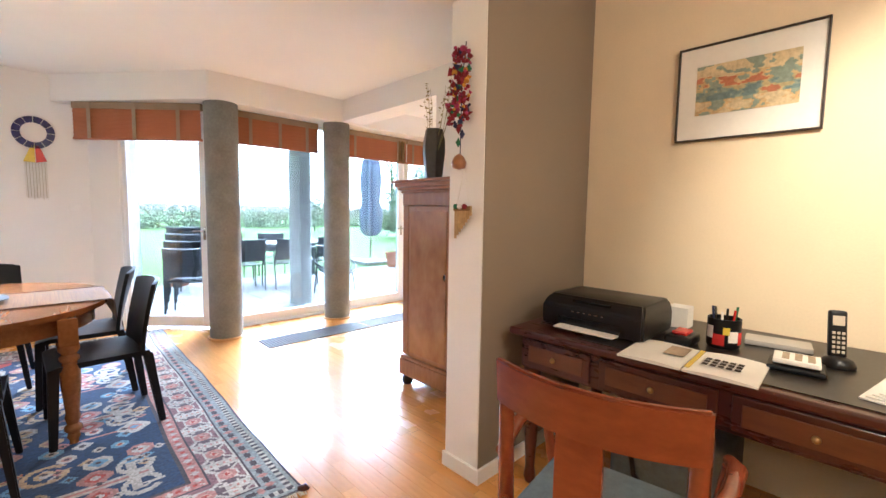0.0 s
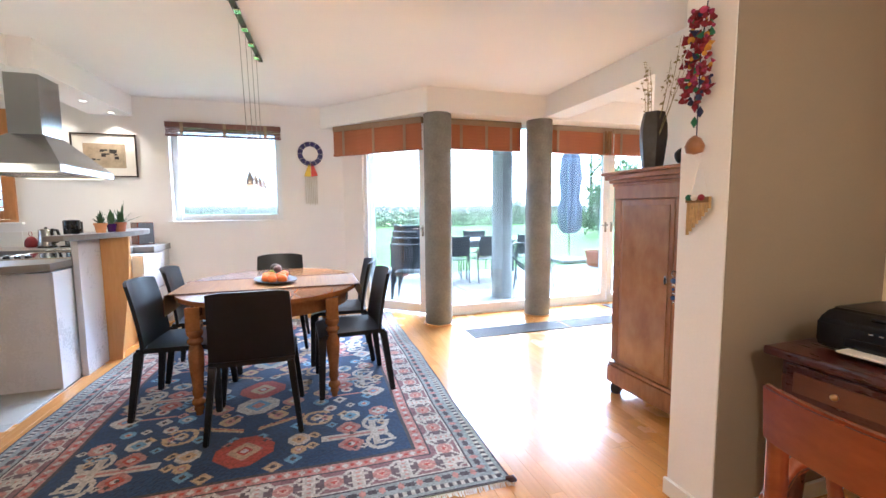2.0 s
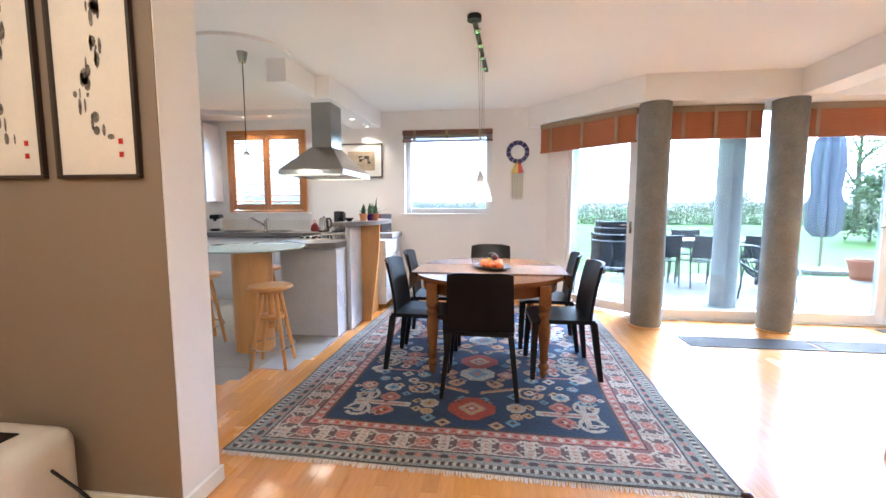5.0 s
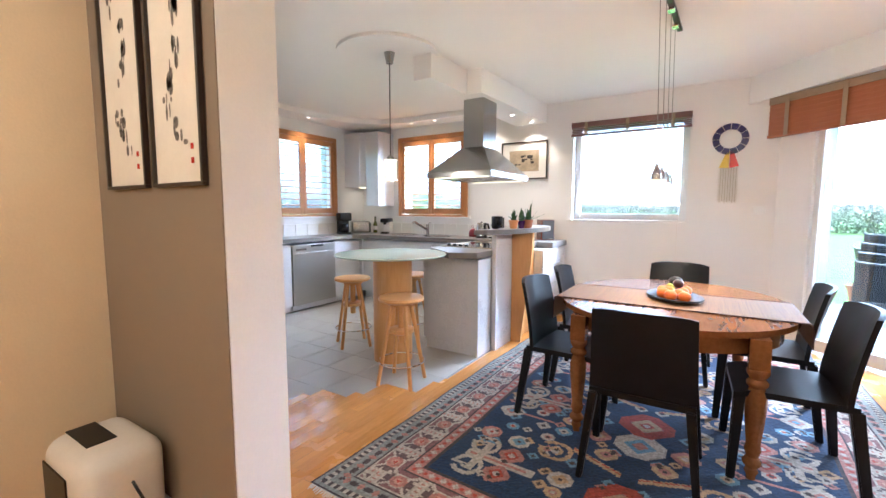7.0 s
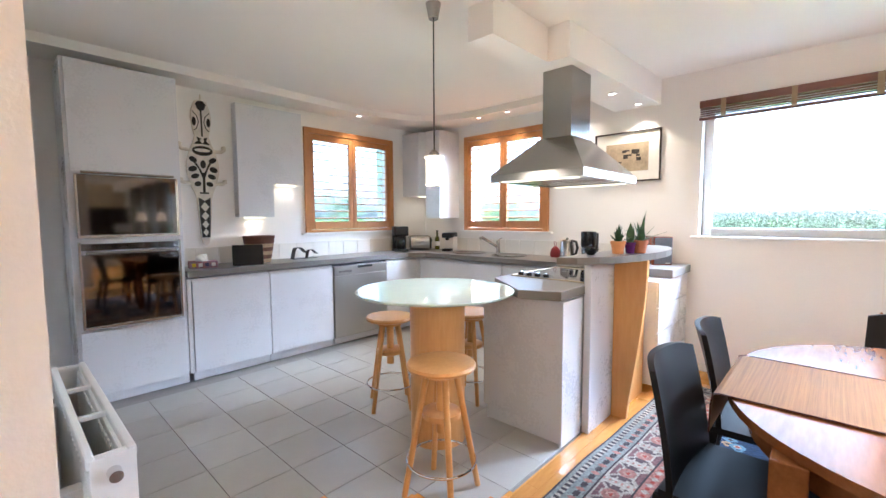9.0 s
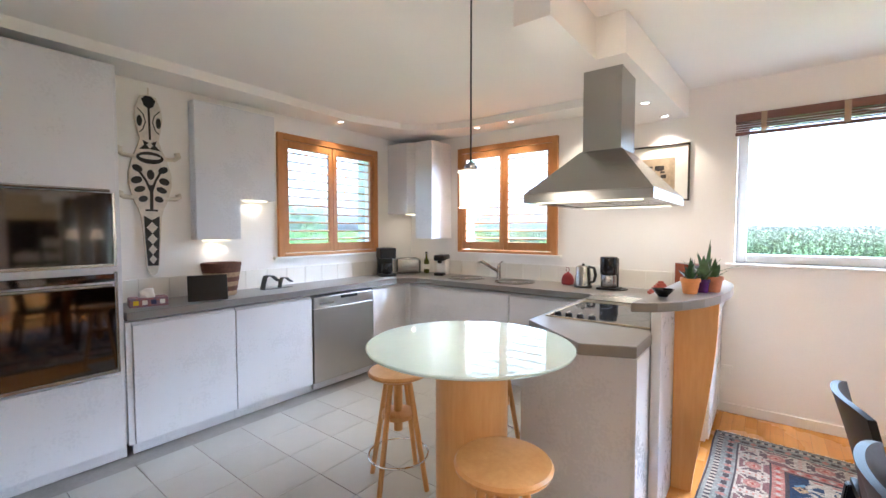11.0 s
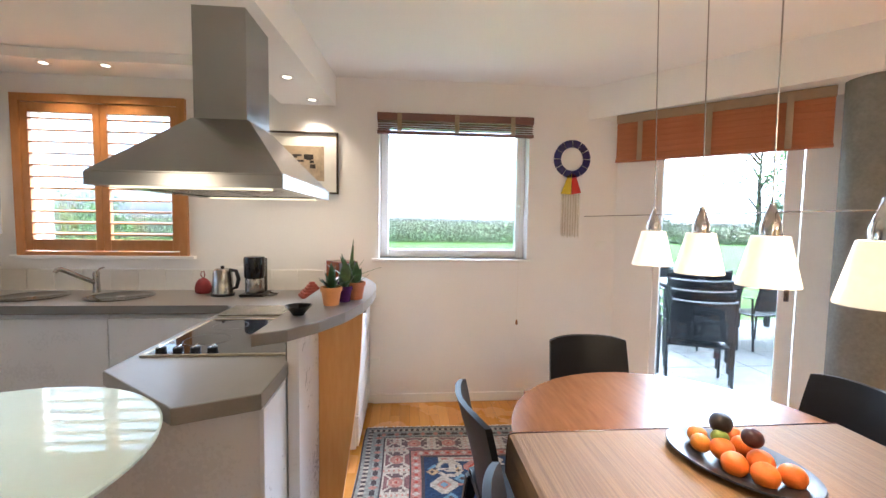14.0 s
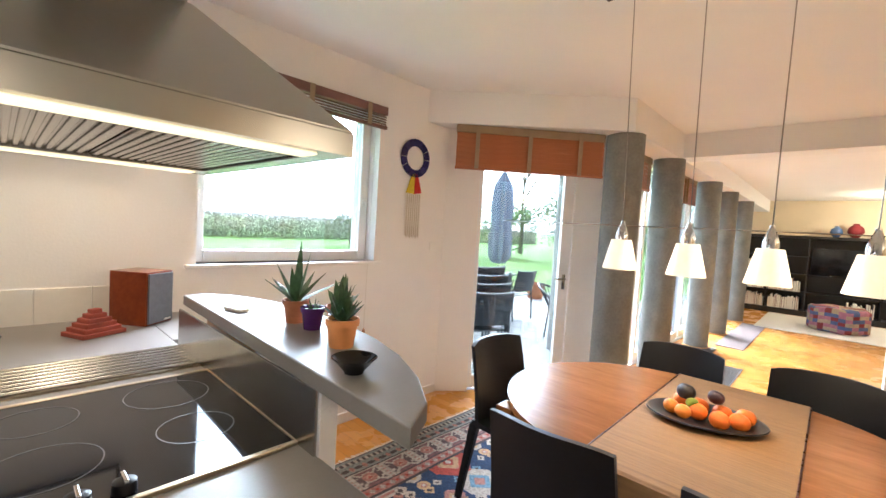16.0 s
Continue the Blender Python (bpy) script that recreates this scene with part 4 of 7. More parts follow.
def fruit(name, dx, dy, z, r, mat, label, sq=(1, 1, 0.93), rz=0):
    bm = bmesh.new()
    bmesh.ops.create_uvsphere(bm, u_segments=20, v_segments=14, radius=r)
    for v in bm.verts:
        v.co.z -= 0.12 * r * math.exp(-((v.co.x ** 2 + v.co.y ** 2) / (0.09 * r * r))) * (1 if v.co.z > 0 else -1)
    bmesh.ops.scale(bm, vec=sq, verts=bm.verts)
    ob = part(name, bm, mat, at=pose(px_ + dx, py_ + dy, 0.757 + z, 15, 10, rz), smooth=180)
    return tagged(ob, label, "fruit", "fruit on the plate")


for dx, dy, z, r in ((-0.06, -0.06, 0.036, 0.037), (-0.015, -0.12, 0.036, 0.037), (0.06, -0.13, 0.036, 0.036), (-0.035, 0.02, 0.037, 0.036), (0.045, 0.03, 0.036, 0.036), (0.03, -0.055, 0.036, 0.037), (0.06, 0.1, 0.036, 0.035)):
    fruit("orange", dx, dy, z, r, ORANGE, "ripe orange in the heap of fruit", rz=dx * 900)
fruit("mandarin", -0.075, 0.065, 0.034, 0.031, LEMON, "yellow-orange mandarin in the heap of fruit")
fruit("mandarin", -0.05, 0.115, 0.034, 0.031, LEMON, "yellow-orange mandarin in the heap of fruit")
fruit("avocado", 0.0, 0.075, 0.095, 0.036, AVOCADO, "dark ripe avocado on top of the oranges", (1.25, 0.95, 0.95), 40)
fruit("passion_fruit", 0.02, -0.03, 0.098, 0.031, PLUM, "dull purple passion fruit on top of the oranges")
fruit("lime", -0.025, 0.045, 0.062, 0.024, LIME, "small green lime among the oranges", (1.2, 1, 1))

# pendant row over the dining table
SHADE = material("lit_opal_shade", (0.9, 0.82, 0.7), 0.4, emit=(1.0, 0.70, 0.36), emit_strength=0.05)
def LX(y):
    return 0.024 - 0.01 * (0.39 - y) / 0.78


t = thing("pendant_light", (0.225, 4.18, 0), "row of four opal glass pendant lamps on a thin rail", "lamp")
bm = bmesh.new()
B(bm, -0.018, 0.018, -0.56, 0.56, 2.583, 2.603, 0.003)
bmesh.ops.rotate(bm, cent=(0, 0, 0), matrix=Matrix.Rotation(radians(-3), 3, "Z"), verts=bm.verts)
part("ceiling_rail", bm, DARKFRAME, t)
part("canopy", lathe(bmesh.new(), [(0.05, 2.59), (0.05, 2.6245)], 20, (-0.03, -0.56, 0)), BLACK, t, smooth=40)
bm = bmesh.new()
tube(bm, [(LX(-1.0), -1.0, 1.54), (LX(1.06), 1.06, 1.545)], 0.0022, 6)
part("cross_wire", bm, STEEL, t)
for k, y in enumerate((-0.4, -0.133, 0.133, 0.4)):
    bm = bmesh.new()
    lathe(bm, [(0.072, 0.018), (0.0725, 0.022), (0.043, 0.148), (0.04, 0.15), (0.068, 0.022)], 28, (LX(y), y, 1.33), close=False)
    part("shade", bm, SHADE, t, "glowing opal glass shade", smooth=50).visible_shadow = False
    bm = bmesh.new()
    lathe(bm, [(0.026, 0.148), (0.026, 0.175), (0.018, 0.2), (0.009, 0.225), (0.0085, 0.235)], 18, (LX(y), y, 1.33))
    part("lamp_cap", bm, CHROME, t, smooth=40)
    bm = bmesh.new()
    tube(bm, [(LX(y), y, 1.56), (0.0 + 0.02 * (k - 1.5) * 0.3, y * 1.06, 2.585)], 0.0022, 6)
    part("cable", bm, STEEL, t)
    part("spot", box(-0.022 + 0.02 * (k - 1.5) * 0.3, 0.022 + 0.02 * (k - 1.5) * 0.3, y * 1.06 - 0.03, y * 1.06 + 0.03, 2.567, 2.583, bevel=0.004), CHROME, t)
    lamp("POINT", (0.225 + LX(y), 4.18 + y, 1.41), 0.22, WARM, 0.03)

# kitchen pendant
t = thing("pendant_light", (-1.8, 4.0, 0), "cylindrical opal glass pendant lamp on a black cord", "lamp")
part("canopy", lathe(bmesh.new(), [(0.028, 2.515), (0.045, 2.6)], 24), STEEL, t, smooth=40)
bm = bmesh.new()
tube(bm, [(0, 0, 2.515), (0, 0, 1.765)], 0.004, 8)
part("cord", bm, BLACK, t)
part("cap", lathe(bmesh.new(), [(0.03, 1.722), (0.03, 1.752), (0.008, 1.772)], 20), STEEL, t, smooth=40)
part("shade", lathe(bmesh.new(), [(0.05, 1.565), (0.052, 1.575), (0.052, 1.722), (0.059, 1.724), (0.059, 1.732), (0.03, 1.734)], 28, close=False), SHADE, t, "glowing opal glass shade", smooth=50).visible_shadow = False
lamp("POINT", (-1.8, 4.0, 1.645), 0.45, WARM, 0.03)

# downlights in the soffit
DOWN = material("lit_downlight", (0.9, 0.8, 0.6), 0.4, emit=(1.0, 0.78, 0.48), emit_strength=0.25)
for x, y, z in ((-4.15, 5.15, 2.555), (-3.2, 6.2, 2.555), (-2.8, 6.2, 2.555), (-2.03, 6.2, 2.555), (-1.467, 5.8, 2.4), (-1.42, 6.29, 2.4)):
    t = thing("downlight", (x, y, z), "small lit recessed downlight", "lamp", "downlights in the soffit")
    part("ring", lathe(bmesh.new(), [(0.045, -0.004), (0.045, 0.0005), (0.03, 0.0005), (0.028, -0.003)], 24, close=False), CHROME, t)
    part("bulb", lathe(bmesh.new(), [(0.0001, -0.0035), (0.026, -0.003)], 20, close=False), DOWN, t)
    lamp("SPOT", (x, y, z - 0.02), 1.15, WARM, 0.03, (x, y, 0), 110, 0.7)
# lamps under the wall cabinets
for x, y, z, e in ((-4.318, 3.99, 1.382, 0.022), (-4.318, 4.33, 1.72, 0.02), (-4.15, 6.22, 1.652, 0.02)):
    t = thing("cabinet_light", (x, y, z), "small warm strip light under a wall cabinet", "lamp", "under-cabinet lights")
    part("strip", box(-0.025, 0.025, -0.1, 0.1, -0.006, 0.0075, bevel=0.002), HOODLIGHT, t)
    lamp("AREA", (x, y, z - 0.02), e, WARM, 0.05, (x, y, 0))
lamp("AREA", (-1.51, 4.68, 1.61), 0.09, WARM, 0.2, (-1.51, 4.68, 0))
lamp("AREA", (-1.51, 5.48, 1.61), 0.05, WARM, 0.2, (-1.51, 5.48, 0))


# ---- blinds ----
def blind(a, b, z_top, drop, n, mat, label, tapes, valance=0.065, open_slats=False):
    a, b = Vector((*a, 0)), Vector((*b, 0))
    ln = (b - a).length
    rz = math.degrees(math.atan2(b.y - a.y, b.x - a.x))
    t = thing("blind", (a.x, a.y, 0), label, "blind", "wooden window blinds", rz)
    part("headrail", box(0, ln, -0.03, 0.03, z_top - valance, z_top, bevel=0.004), TAPE if not open_slats else BLINDDARK, t)
    me = None
    for k in range(n):
        z = z_top - valance - drop * (k + 0.5) / n
        bm = box(0.004, ln - 0.004, -0.022, -0.019 if not open_slats else -0.016, -drop / n * 0.56, drop / n * 0.56, bevel=0.0012, segs=1)
        m = pose(0, 0, z, -14 if not open_slats else -55, 0, 0)
        if me is None:
            ob = part("slat", bm, mat, t, at=m)
            me = ob.data
        else:
            bm.free()
            ob = new("slat", me)
            ob.parent = t
            ob.matrix_basis = m
    part("bottom_rail", box(0, ln, -0.03, 0.005, z_top - valance - drop - 0.012, z_top - valance - drop + 0.012, bevel=0.004), mat, t)
    for f in tapes:
        part("tape", box(f * ln - 0.018, f * ln + 0.018, -0.046, -0.043, z_top - valance - drop - 0.006, z_top - 0.004, bevel=0.001), TAPE, t, "woven ladder tape")
    return t


LAB = "raised reddish wooden slatted blind with beige tapes"
blind((0.945, 6.255), (1.865, 5.385), 2.354, 0.29, 7, BLINDWOOD, LAB, (0.14, 0.49, 0.83))
blind((2.17, 5.4), (3.11, 5.4), 2.354, 0.27, 7, BLINDWOOD, LAB, (0.16, 0.5, 0.84))
blind((3.45, 5.4), (4.47, 5.4), 2.354, 0.27, 7, BLINDWOOD, LAB, (0.16, 0.84))
blind((4.48, 5.4), (5.09, 5.4), 2.354, 0.27, 7, BLINDWOOD, LAB, (0.16, 0.84))
blind((5.45, 5.4), (6.45, 5.4), 2.354, 0.27, 7, BLINDWOOD, LAB, (0.16, 0.5, 0.84))
blind((6.79, 5.4), (8.17, 5.4), 2.354, 0.27, 7, BLINDWOOD, LAB, (0.16, 0.5, 0.84))
blind((-0.945, 6.4), (0.305, 6.4), 2.35, 0.09, 5, BLINDDARK, "raised dark wooden slatted blind over the window", (0.14, 0.5, 0.86), 0.06, True)
bm = bmesh.new()
tube(bm, [(0.215, 6.395, 2.2), (0.214, 6.40, 1.7), (0.213, 6.415, 0.7)], 0.0016, 5)
t = thing("blind_pull", (0, 0, 0), "thin hanging blind cord with a wooden toggle", "cord")
part("cord", bm, PAPER, t)
part("toggle", lathe(bmesh.new(), [(0.004, 0), (0.011, 0.01), (0.009, 0.035), (0.003, 0.045)], 12, (0.213, 6.413, 0.65)), WALNUT, t, smooth=60)
# chimes hung from the third blind
t = thing("wind_chime", (4.35, 5.35, 0), "small bundle of bamboo chimes hanging from the blind", "ornament")
for k in range(7):
    a = k * 0.9
    part("tube", lathe(bmesh.new(), [(0.012, 2.0 + 0.02 * (k % 3)), (0.012, 2.3)], 10, (0.045 * math.cos(a), 0.04 * math.sin(a), 0)), RUNNER, t, smooth=40)


# ---- shutters ----
def shutter(name, width, z0, z1, at, rz):
    """A pair of louvred shutters in a wooden surround; x across, facing -y."""
    t = thing(name, at, "honey-brown louvred wooden shutters with open slats", "shutters", "kitchen shutters", rz)
    f = 0.06
    for nm, a in (("side_jamb", (0, f, z0, z1)), ("side_jamb", (width - f, width, z0, z1)), ("head", (f, width - f, z1 - f, z1)), ("bottom_rail", (f, width - f, z0, z0 + f * 0.5))):
        part(nm, box(a[0], a[1], -0.03, 0.04, a[2], a[3], bevel=0.004), SHUTTER, t)
    half = (width - 2 * f) / 2
    slat = None
    for k in (0, 1):
        x0 = f + k * half + 0.002
        x1 = x0 + half - 0.004
        bm = bmesh.new()
        s = 0.05
        lo, hi = z0 + 0.035, z1 - f - 0.004
        B(bm, x0, x0 + s, -0.02, 0.015, lo, hi, 0.004), B(bm, x1 - s, x1, -0.02, 0.015, lo, hi, 0.004)
        B(bm, x0 + s, x1 - s, -0.02, 0.015, lo, lo + 0.085, 0.004), B(bm, x0 + s, x1 - s, -0.02, 0.015, hi - 0.07, hi, 0.004)
        pan = part("panel", bm, SHUTTER, t)
        n = 11
        for i in range(n):
            z = lo + 0.085 + (hi - 0.07 - lo - 0.085) * (i + 0.5) / n
            if slat is None:
                slat = box(-(x1 - x0 - 2 * s) / 2, (x1 - x0 - 2 * s) / 2, -0.034, 0.034, -0.0055, 0.0055, bevel=0.004, segs=1)
                ob = part("slat", slat, SLATPAINT, pan, at=pose((x0 + x1) / 2, -0.002, z, 8))
                slat = ob.data
            else:
                ob = new("slat", slat)
                ob.parent = pan
                ob.matrix_basis = pose((x0 + x1) / 2, -0.002, z, 8)
    return t


SLATPAINT = wood("shutter_slats", (0.36, 0.14, 0.035), (0.5, 0.22, 0.065), 0.35, grain=(9, 3, 3))
shutter("window_shutters", 1.22, 1.212, 2.405, (-3.61, WALL_Y - 0.002, 0), 0)
shutter("window_shutters", 1.26, 1.215, 2.38, (WALL_X + 0.002, 4.565, 0), 90)
for nm, a in (("sill_north", (-3.66, -2.34, WALL_Y - 0.04, WALL_Y, 1.188, 1.211)), ("sill_west", (WALL_X, WALL_X + 0.04, 4.515, 5.875, 1.19, 1.213))):
    solid(nm, box(*a, bevel=0.003), TRIM, "white window ledge")
for nm, a in (("window_5", (-3.61, -2.39, WALL_Y + 0.2, WALL_Y + 0.21, 1.212, 2.405)), ("window_6", (WALL_X - 0.21, WALL_X - 0.2, 4.565, 5.825, 1.215, 2.38))):
    w = thing(nm, (0, 0, 0), "kitchen window pane behind the shutters", "window", kind="structure")
    p = part("pane", box(*a), PANE, w)
    p.visible_shadow = False
# pots on the ledge behind the shutters
TERRA = material("terracotta", (0.42, 0.16, 0.075), 0.8, vary=0.12, scale=12, bump=0.0008, fine=90)
for x in (-3.12, -2.93):
    t = thing("flower_pot", (x, WALL_Y + 0.12, 1.2125), "small terracotta pot on the window ledge", "pot")
    part("pot", lathe(bmesh.new(), [(0.045, 0), (0.06, 0.09), (0.066, 0.09), (0.066, 0.11), (0.056, 0.11), (0.05, 0.07)], 24), TERRA, t, smooth=40)

DESKPANEL = wood("desk_drawer_veneer", (0.07, 0.02, 0.008), (0.15, 0.05, 0.016), 0.3, grain=(2, 10, 2))


# ---- cupboard in the dining room ----
t = thing("wardrobe_cupboard", (2.62, 2.6, 0), "antique walnut cupboard with two veneered doors", "cupboard")
part("body", box(0.012, 0.52, -0.5, 0.5, 0.1, 1.463, bevel=0.004), WALNUT, t)
for y in (-0.5, 0.44):
    part("stile", box(-0.01, 0.011, y, y + 0.06, 0.24, 1.363, bevel=0.003), WALNUT, t)
part("base_board", box(-0.025, 0.52, -0.525, 0.525, 0.075, 0.2, bevel=0.008), WALNUT, t)
part("base_moulding", box(-0.018, 0.5, -0.515, 0.515, 0.2, 0.225, bevel=0.008), WALNUT, t)
part("frieze", box(-0.012, 0.5, -0.505, 0.505, 1.363, 1.453, bevel=0.004), WALNUT, t)
bm = bmesh.new()
for k, (o, z0, z1) in enumerate(((0.018, 1.451, 1.473), (0.035, 1.473, 1.495), (0.055, 1.495, 1.525), (0.075, 1.525, 1.545))):
    B(bm, -o, 0.52, -0.505 - o, 0.505 + o, z0, z1 + 0.0008, 0.007)
part("cornice", bm, WALNUT, t)
for k, (y0, y1) in enumerate(((0.0, 0.435), (-0.435, -0.004))):
    dr = part("door", box(-0.012, 0.012, y0, y1, 0.23, 1.358, bevel=0.003), WALNUT, t)
    bm = bmesh.new()
    mid = (y0 + y1) / 2
    hw, hh = (y1 - y0) / 2 - 0.03, 0.527
    zc = 0.794
    # book-matched veneer: four mirrored leaves
    part("veneer_panel", box(-0.016, -0.0125, mid - hw, mid + hw, zc - hh, zc + hh, bevel=0.001), VENEER if k == 0 else VENEER2, dr, "book-matched walnut veneer")
    bm.free()
    part("keyhole_plate", lathe(bmesh.new(), [(0.0001, 0), (0.011, 0.0005), (0.009, 0.003), (0.0001, 0.0035)], 12), CHROME, dr, at=Matrix.Translation((-0.0165, (0.045 if k == 0 else -0.05), 0.87)) @ Matrix.Rotation(radians(-90), 4, "Y") @ Matrix.Diagonal((2.6, 1, 1, 1)))
for y in (-0.47, 0.47):
    for x in (0.02, 0.47):
        part("foot", lathe(bmesh.new(), [(0.03, 0.0), (0.042, 0.02), (0.042, 0.045), (0.03, 0.06), (0.03, 0.078)], 18, (x, y, 0)), DARKFRAME, t, smooth=50)
t = thing("key_charm", (2.592, 2.56, 0), "beaded blue and silver charm hanging on the cupboard key", "ornament")
BEAD = material("blue_bead", (0.08, 0.14, 0.3), 0.25)
bm = bmesh.new()
tube(bm, [(-0.01, 0.018 * math.cos(a), 0.925 + 0.018 * math.sin(a)) for a in [k * math.pi / 6 for k in range(12)]], 0.004, 6, True)
part("ring", bm, CHROME, t, smooth=60)
for k, (z, r, m) in enumerate(((0.885, 0.016, BEAD), (0.86, 0.014, CHROME), (0.835, 0.008, BEAD), (0.81, 0.012, CHROME), (0.785, 0.014, BEAD), (0.76, 0.01, CHROME))):
    bm = bmesh.new()
    bmesh.ops.create_uvsphere(bm, u_segments=10, v_segments=8, radius=r, matrix=Matrix.Translation((-0.012, 0.004 * (-1) ** k, z)))
    part("bead", bm, m, t, smooth=180)

# vase with dry twigs, and a small carved head
t = thing("vase", (2.8, 2.98, 1.546), "tall dark grey angular vase on the cupboard", "vase")
VASE = material("grey_ceramic", (0.085, 0.075, 0.065), 0.5, vary=0.15, scale=10, bump=0.0006)
bm = lathe(bmesh.new(), [(0.055, 0), (0.07, 0.05), (0.088, 0.22), (0.085, 0.3), (0.066, 0.385), (0.058, 0.385), (0.07, 0.3), (0.05, 0.02)], 6)
part("body", bm, VASE, t)
LEAFDRY = material("dry_leaf", (0.2, 0.19, 0.07), 0.7, second=(0.33, 0.25, 0.12), vary=0.3, scale=40)
rnd = random.Random(8)
for k in range(9):
    a = rnd.uniform(-0.5, 0.5) + (0 if k % 2 else math.pi)
    lean = rnd.uniform(0.06, 0.34)
    hgt = rnd.uniform(0.16, 0.42)
    pts = [Vector((0.02 * math.cos(a * 3), 0.02 * math.sin(k), 0.1)), Vector((0.1 * lean * math.cos(a), 0.5 * lean * math.sin(a + 1.57), 0.385)), Vector((lean * 0.3 * math.cos(a), lean * (1 if k % 2 else -1), 0.385 + hgt))]
    bm = bmesh.new()
    tube(bm, [pts[0], pts[1], pts[1].lerp(pts[2], 0.5) + Vector((0.01, 0, 0.02)), pts[2]], [0.0025, 0.002, 0.0016, 0.001], 5)
    tw = part("twig", bm, LEAFDRY, t)
    bm = bmesh.new()
    for j in range(9):
        p = pts[1].lerp(pts[2], 0.15 + 0.1 * j) + Vector((rnd.uniform(-0.02, 0.02), rnd.uniform(-0.025, 0.025), rnd.uniform(-0.01, 0.02)))
        m = Matrix.Translation(p) @ Euler((rnd.uniform(0, 6), rnd.uniform(0, 6), rnd.uniform(0, 6))).to_matrix().to_4x4()
        r = rnd.uniform(0.006, 0.013)
        vs = [bm.verts.new(m @ Vector(v)) for v in ((0, -r * 1.5, 0), (r * 0.7, 0, 0.002), (0, r * 1.5, 0), (-r * 0.7, 0, 0.002))]
        bm.faces.new(vs)
    tagged(part("leaves", bm, LEAFDRY, t), kind="stuff")
bm = bmesh.new()
bmesh.ops.create_icosphere(bm, subdivisions=3, radius=0.055)
for v in bm.verts:
    v.co.x *= 0.85
    v.co *= 1 + 0.12 * noise.noise(v.co * 25)
    if v.co.z < -0.045:
        v.co.z = -0.045
tagged(part("stone_head", bm, BLACK, at=(2.86, 2.79, 1.628), smooth=60), "small rough black stone head on the cupboard", "ornament")

# hangings on the pier
RED = material("red_felt", (0.22, 0.012, 0.025), 0.8, vary=0.3)
PINK = material("pink_felt", (0.36, 0.035, 0.11), 0.8, vary=0.3)
YEL = material("yellow_felt", (0.6, 0.3, 0.03), 0.8, vary=0.2)
GRN = material("green_felt", (0.03, 0.16, 0.07), 0.8, vary=0.3)
NAVY = material("navy_felt", (0.02, 0.025, 0.08), 0.8, vary=0.3)
t = thing("felt_garland", (2.09, 2.012, 0), "hanging bunch of red felt and bead tassels on the pier", "ornament")
rnd = random.Random(11)
for k in range(190):
    z = rnd.uniform(1.72, 2.07)
    w = 0.05 * (0.55 + 0.45 * math.sin((z - 1.68) / 0.4 * math.pi))
    y = rnd.uniform(-w, w) * 1.15
    x = -rnd.uniform(0.0, 0.05)
    m = rnd.choice((RED, RED, RED, PINK, RED, RED, PINK, YEL, GRN, NAVY, RED, RED))
    bm = bmesh.new()
    r = rnd.uniform(0.008, 0.015)
    if k % 3 == 0:
        bmesh.ops.create_icosphere(bm, subdivisions=2, radius=r * 0.75)
    else:
        bmesh.ops.create_cone(bm, segments=7, radius1=r, radius2=0.001, depth=r * 2.4, cap_ends=True)
    part("felt_piece", bm, m, t, at=pose(x, y, z, rnd.uniform(-60, 60), rnd.uniform(-60, 60), rnd.uniform(0, 90)), smooth=40)
bm = bmesh.new()
tube(bm, [(0.015, 0, 2.1), (-0.01, 0, 1.9), (-0.012, 0, 1.58)], 0.0025, 5)
part("string", bm, NAVY, t)
for k, (z, m) in enumerate(((1.70, RED), (1.675, NAVY), (1.64, GRN))):
    part("felt_leaf", lathe(bmesh.new(), [(0.001, -0.022), (0.013, 0), (0.001, 0.022)], 8), m, t, at=pose(-0.014, 0.012 * (-1) ** k, z), smooth=60)
part("gourd", lathe(bmesh.new(), [(0.001, -0.038), (0.03, -0.03), (0.036, -0.005), (0.024, 0.022), (0.006, 0.036)], 16, (-0.02, 0, 1.55)), WALNUT, t, smooth=70)
BAMBOO = material("bamboo", (0.55, 0.36, 0.13), 0.45, vary=0.2, scale=20)
t = thing("pan_flute", (2.1, 2.002, 0), "small bamboo pan flute hanging on a string", "ornament")
for k in range(8):
    y = 0.048 - k * 0.0137
    ln = 0.155 - k * 0.0155
    part("pipe", lathe(bmesh.new(), [(0.0062, 0), (0.0062, ln)], 10, (-0.006, y, 1.345 - ln)), BAMBOO, t, smooth=40)
part("binding", box(-0.016, 0.002, -0.05, 0.056, 1.322, 1.345, bevel=0.003), RUNNER, t)
for y, m in ((0.035, GRN), (0.01, PAPER), (-0.022, RED)):
    bm = bmesh.new()
    bmesh.ops.create_icosphere(bm, subdivisions=2, radius=0.013, matrix=Matrix.Translation((-0.02, y, 1.342)))
    part("pompom", bm, m, t, smooth=60)
bm = bmesh.new()
tube(bm, [(-0.01, 0.04, 1.34), (-0.004, 0.0, 1.51), (-0.01, -0.045, 1.34)], 0.0012, 5)
part("string", bm, PAPER, t)

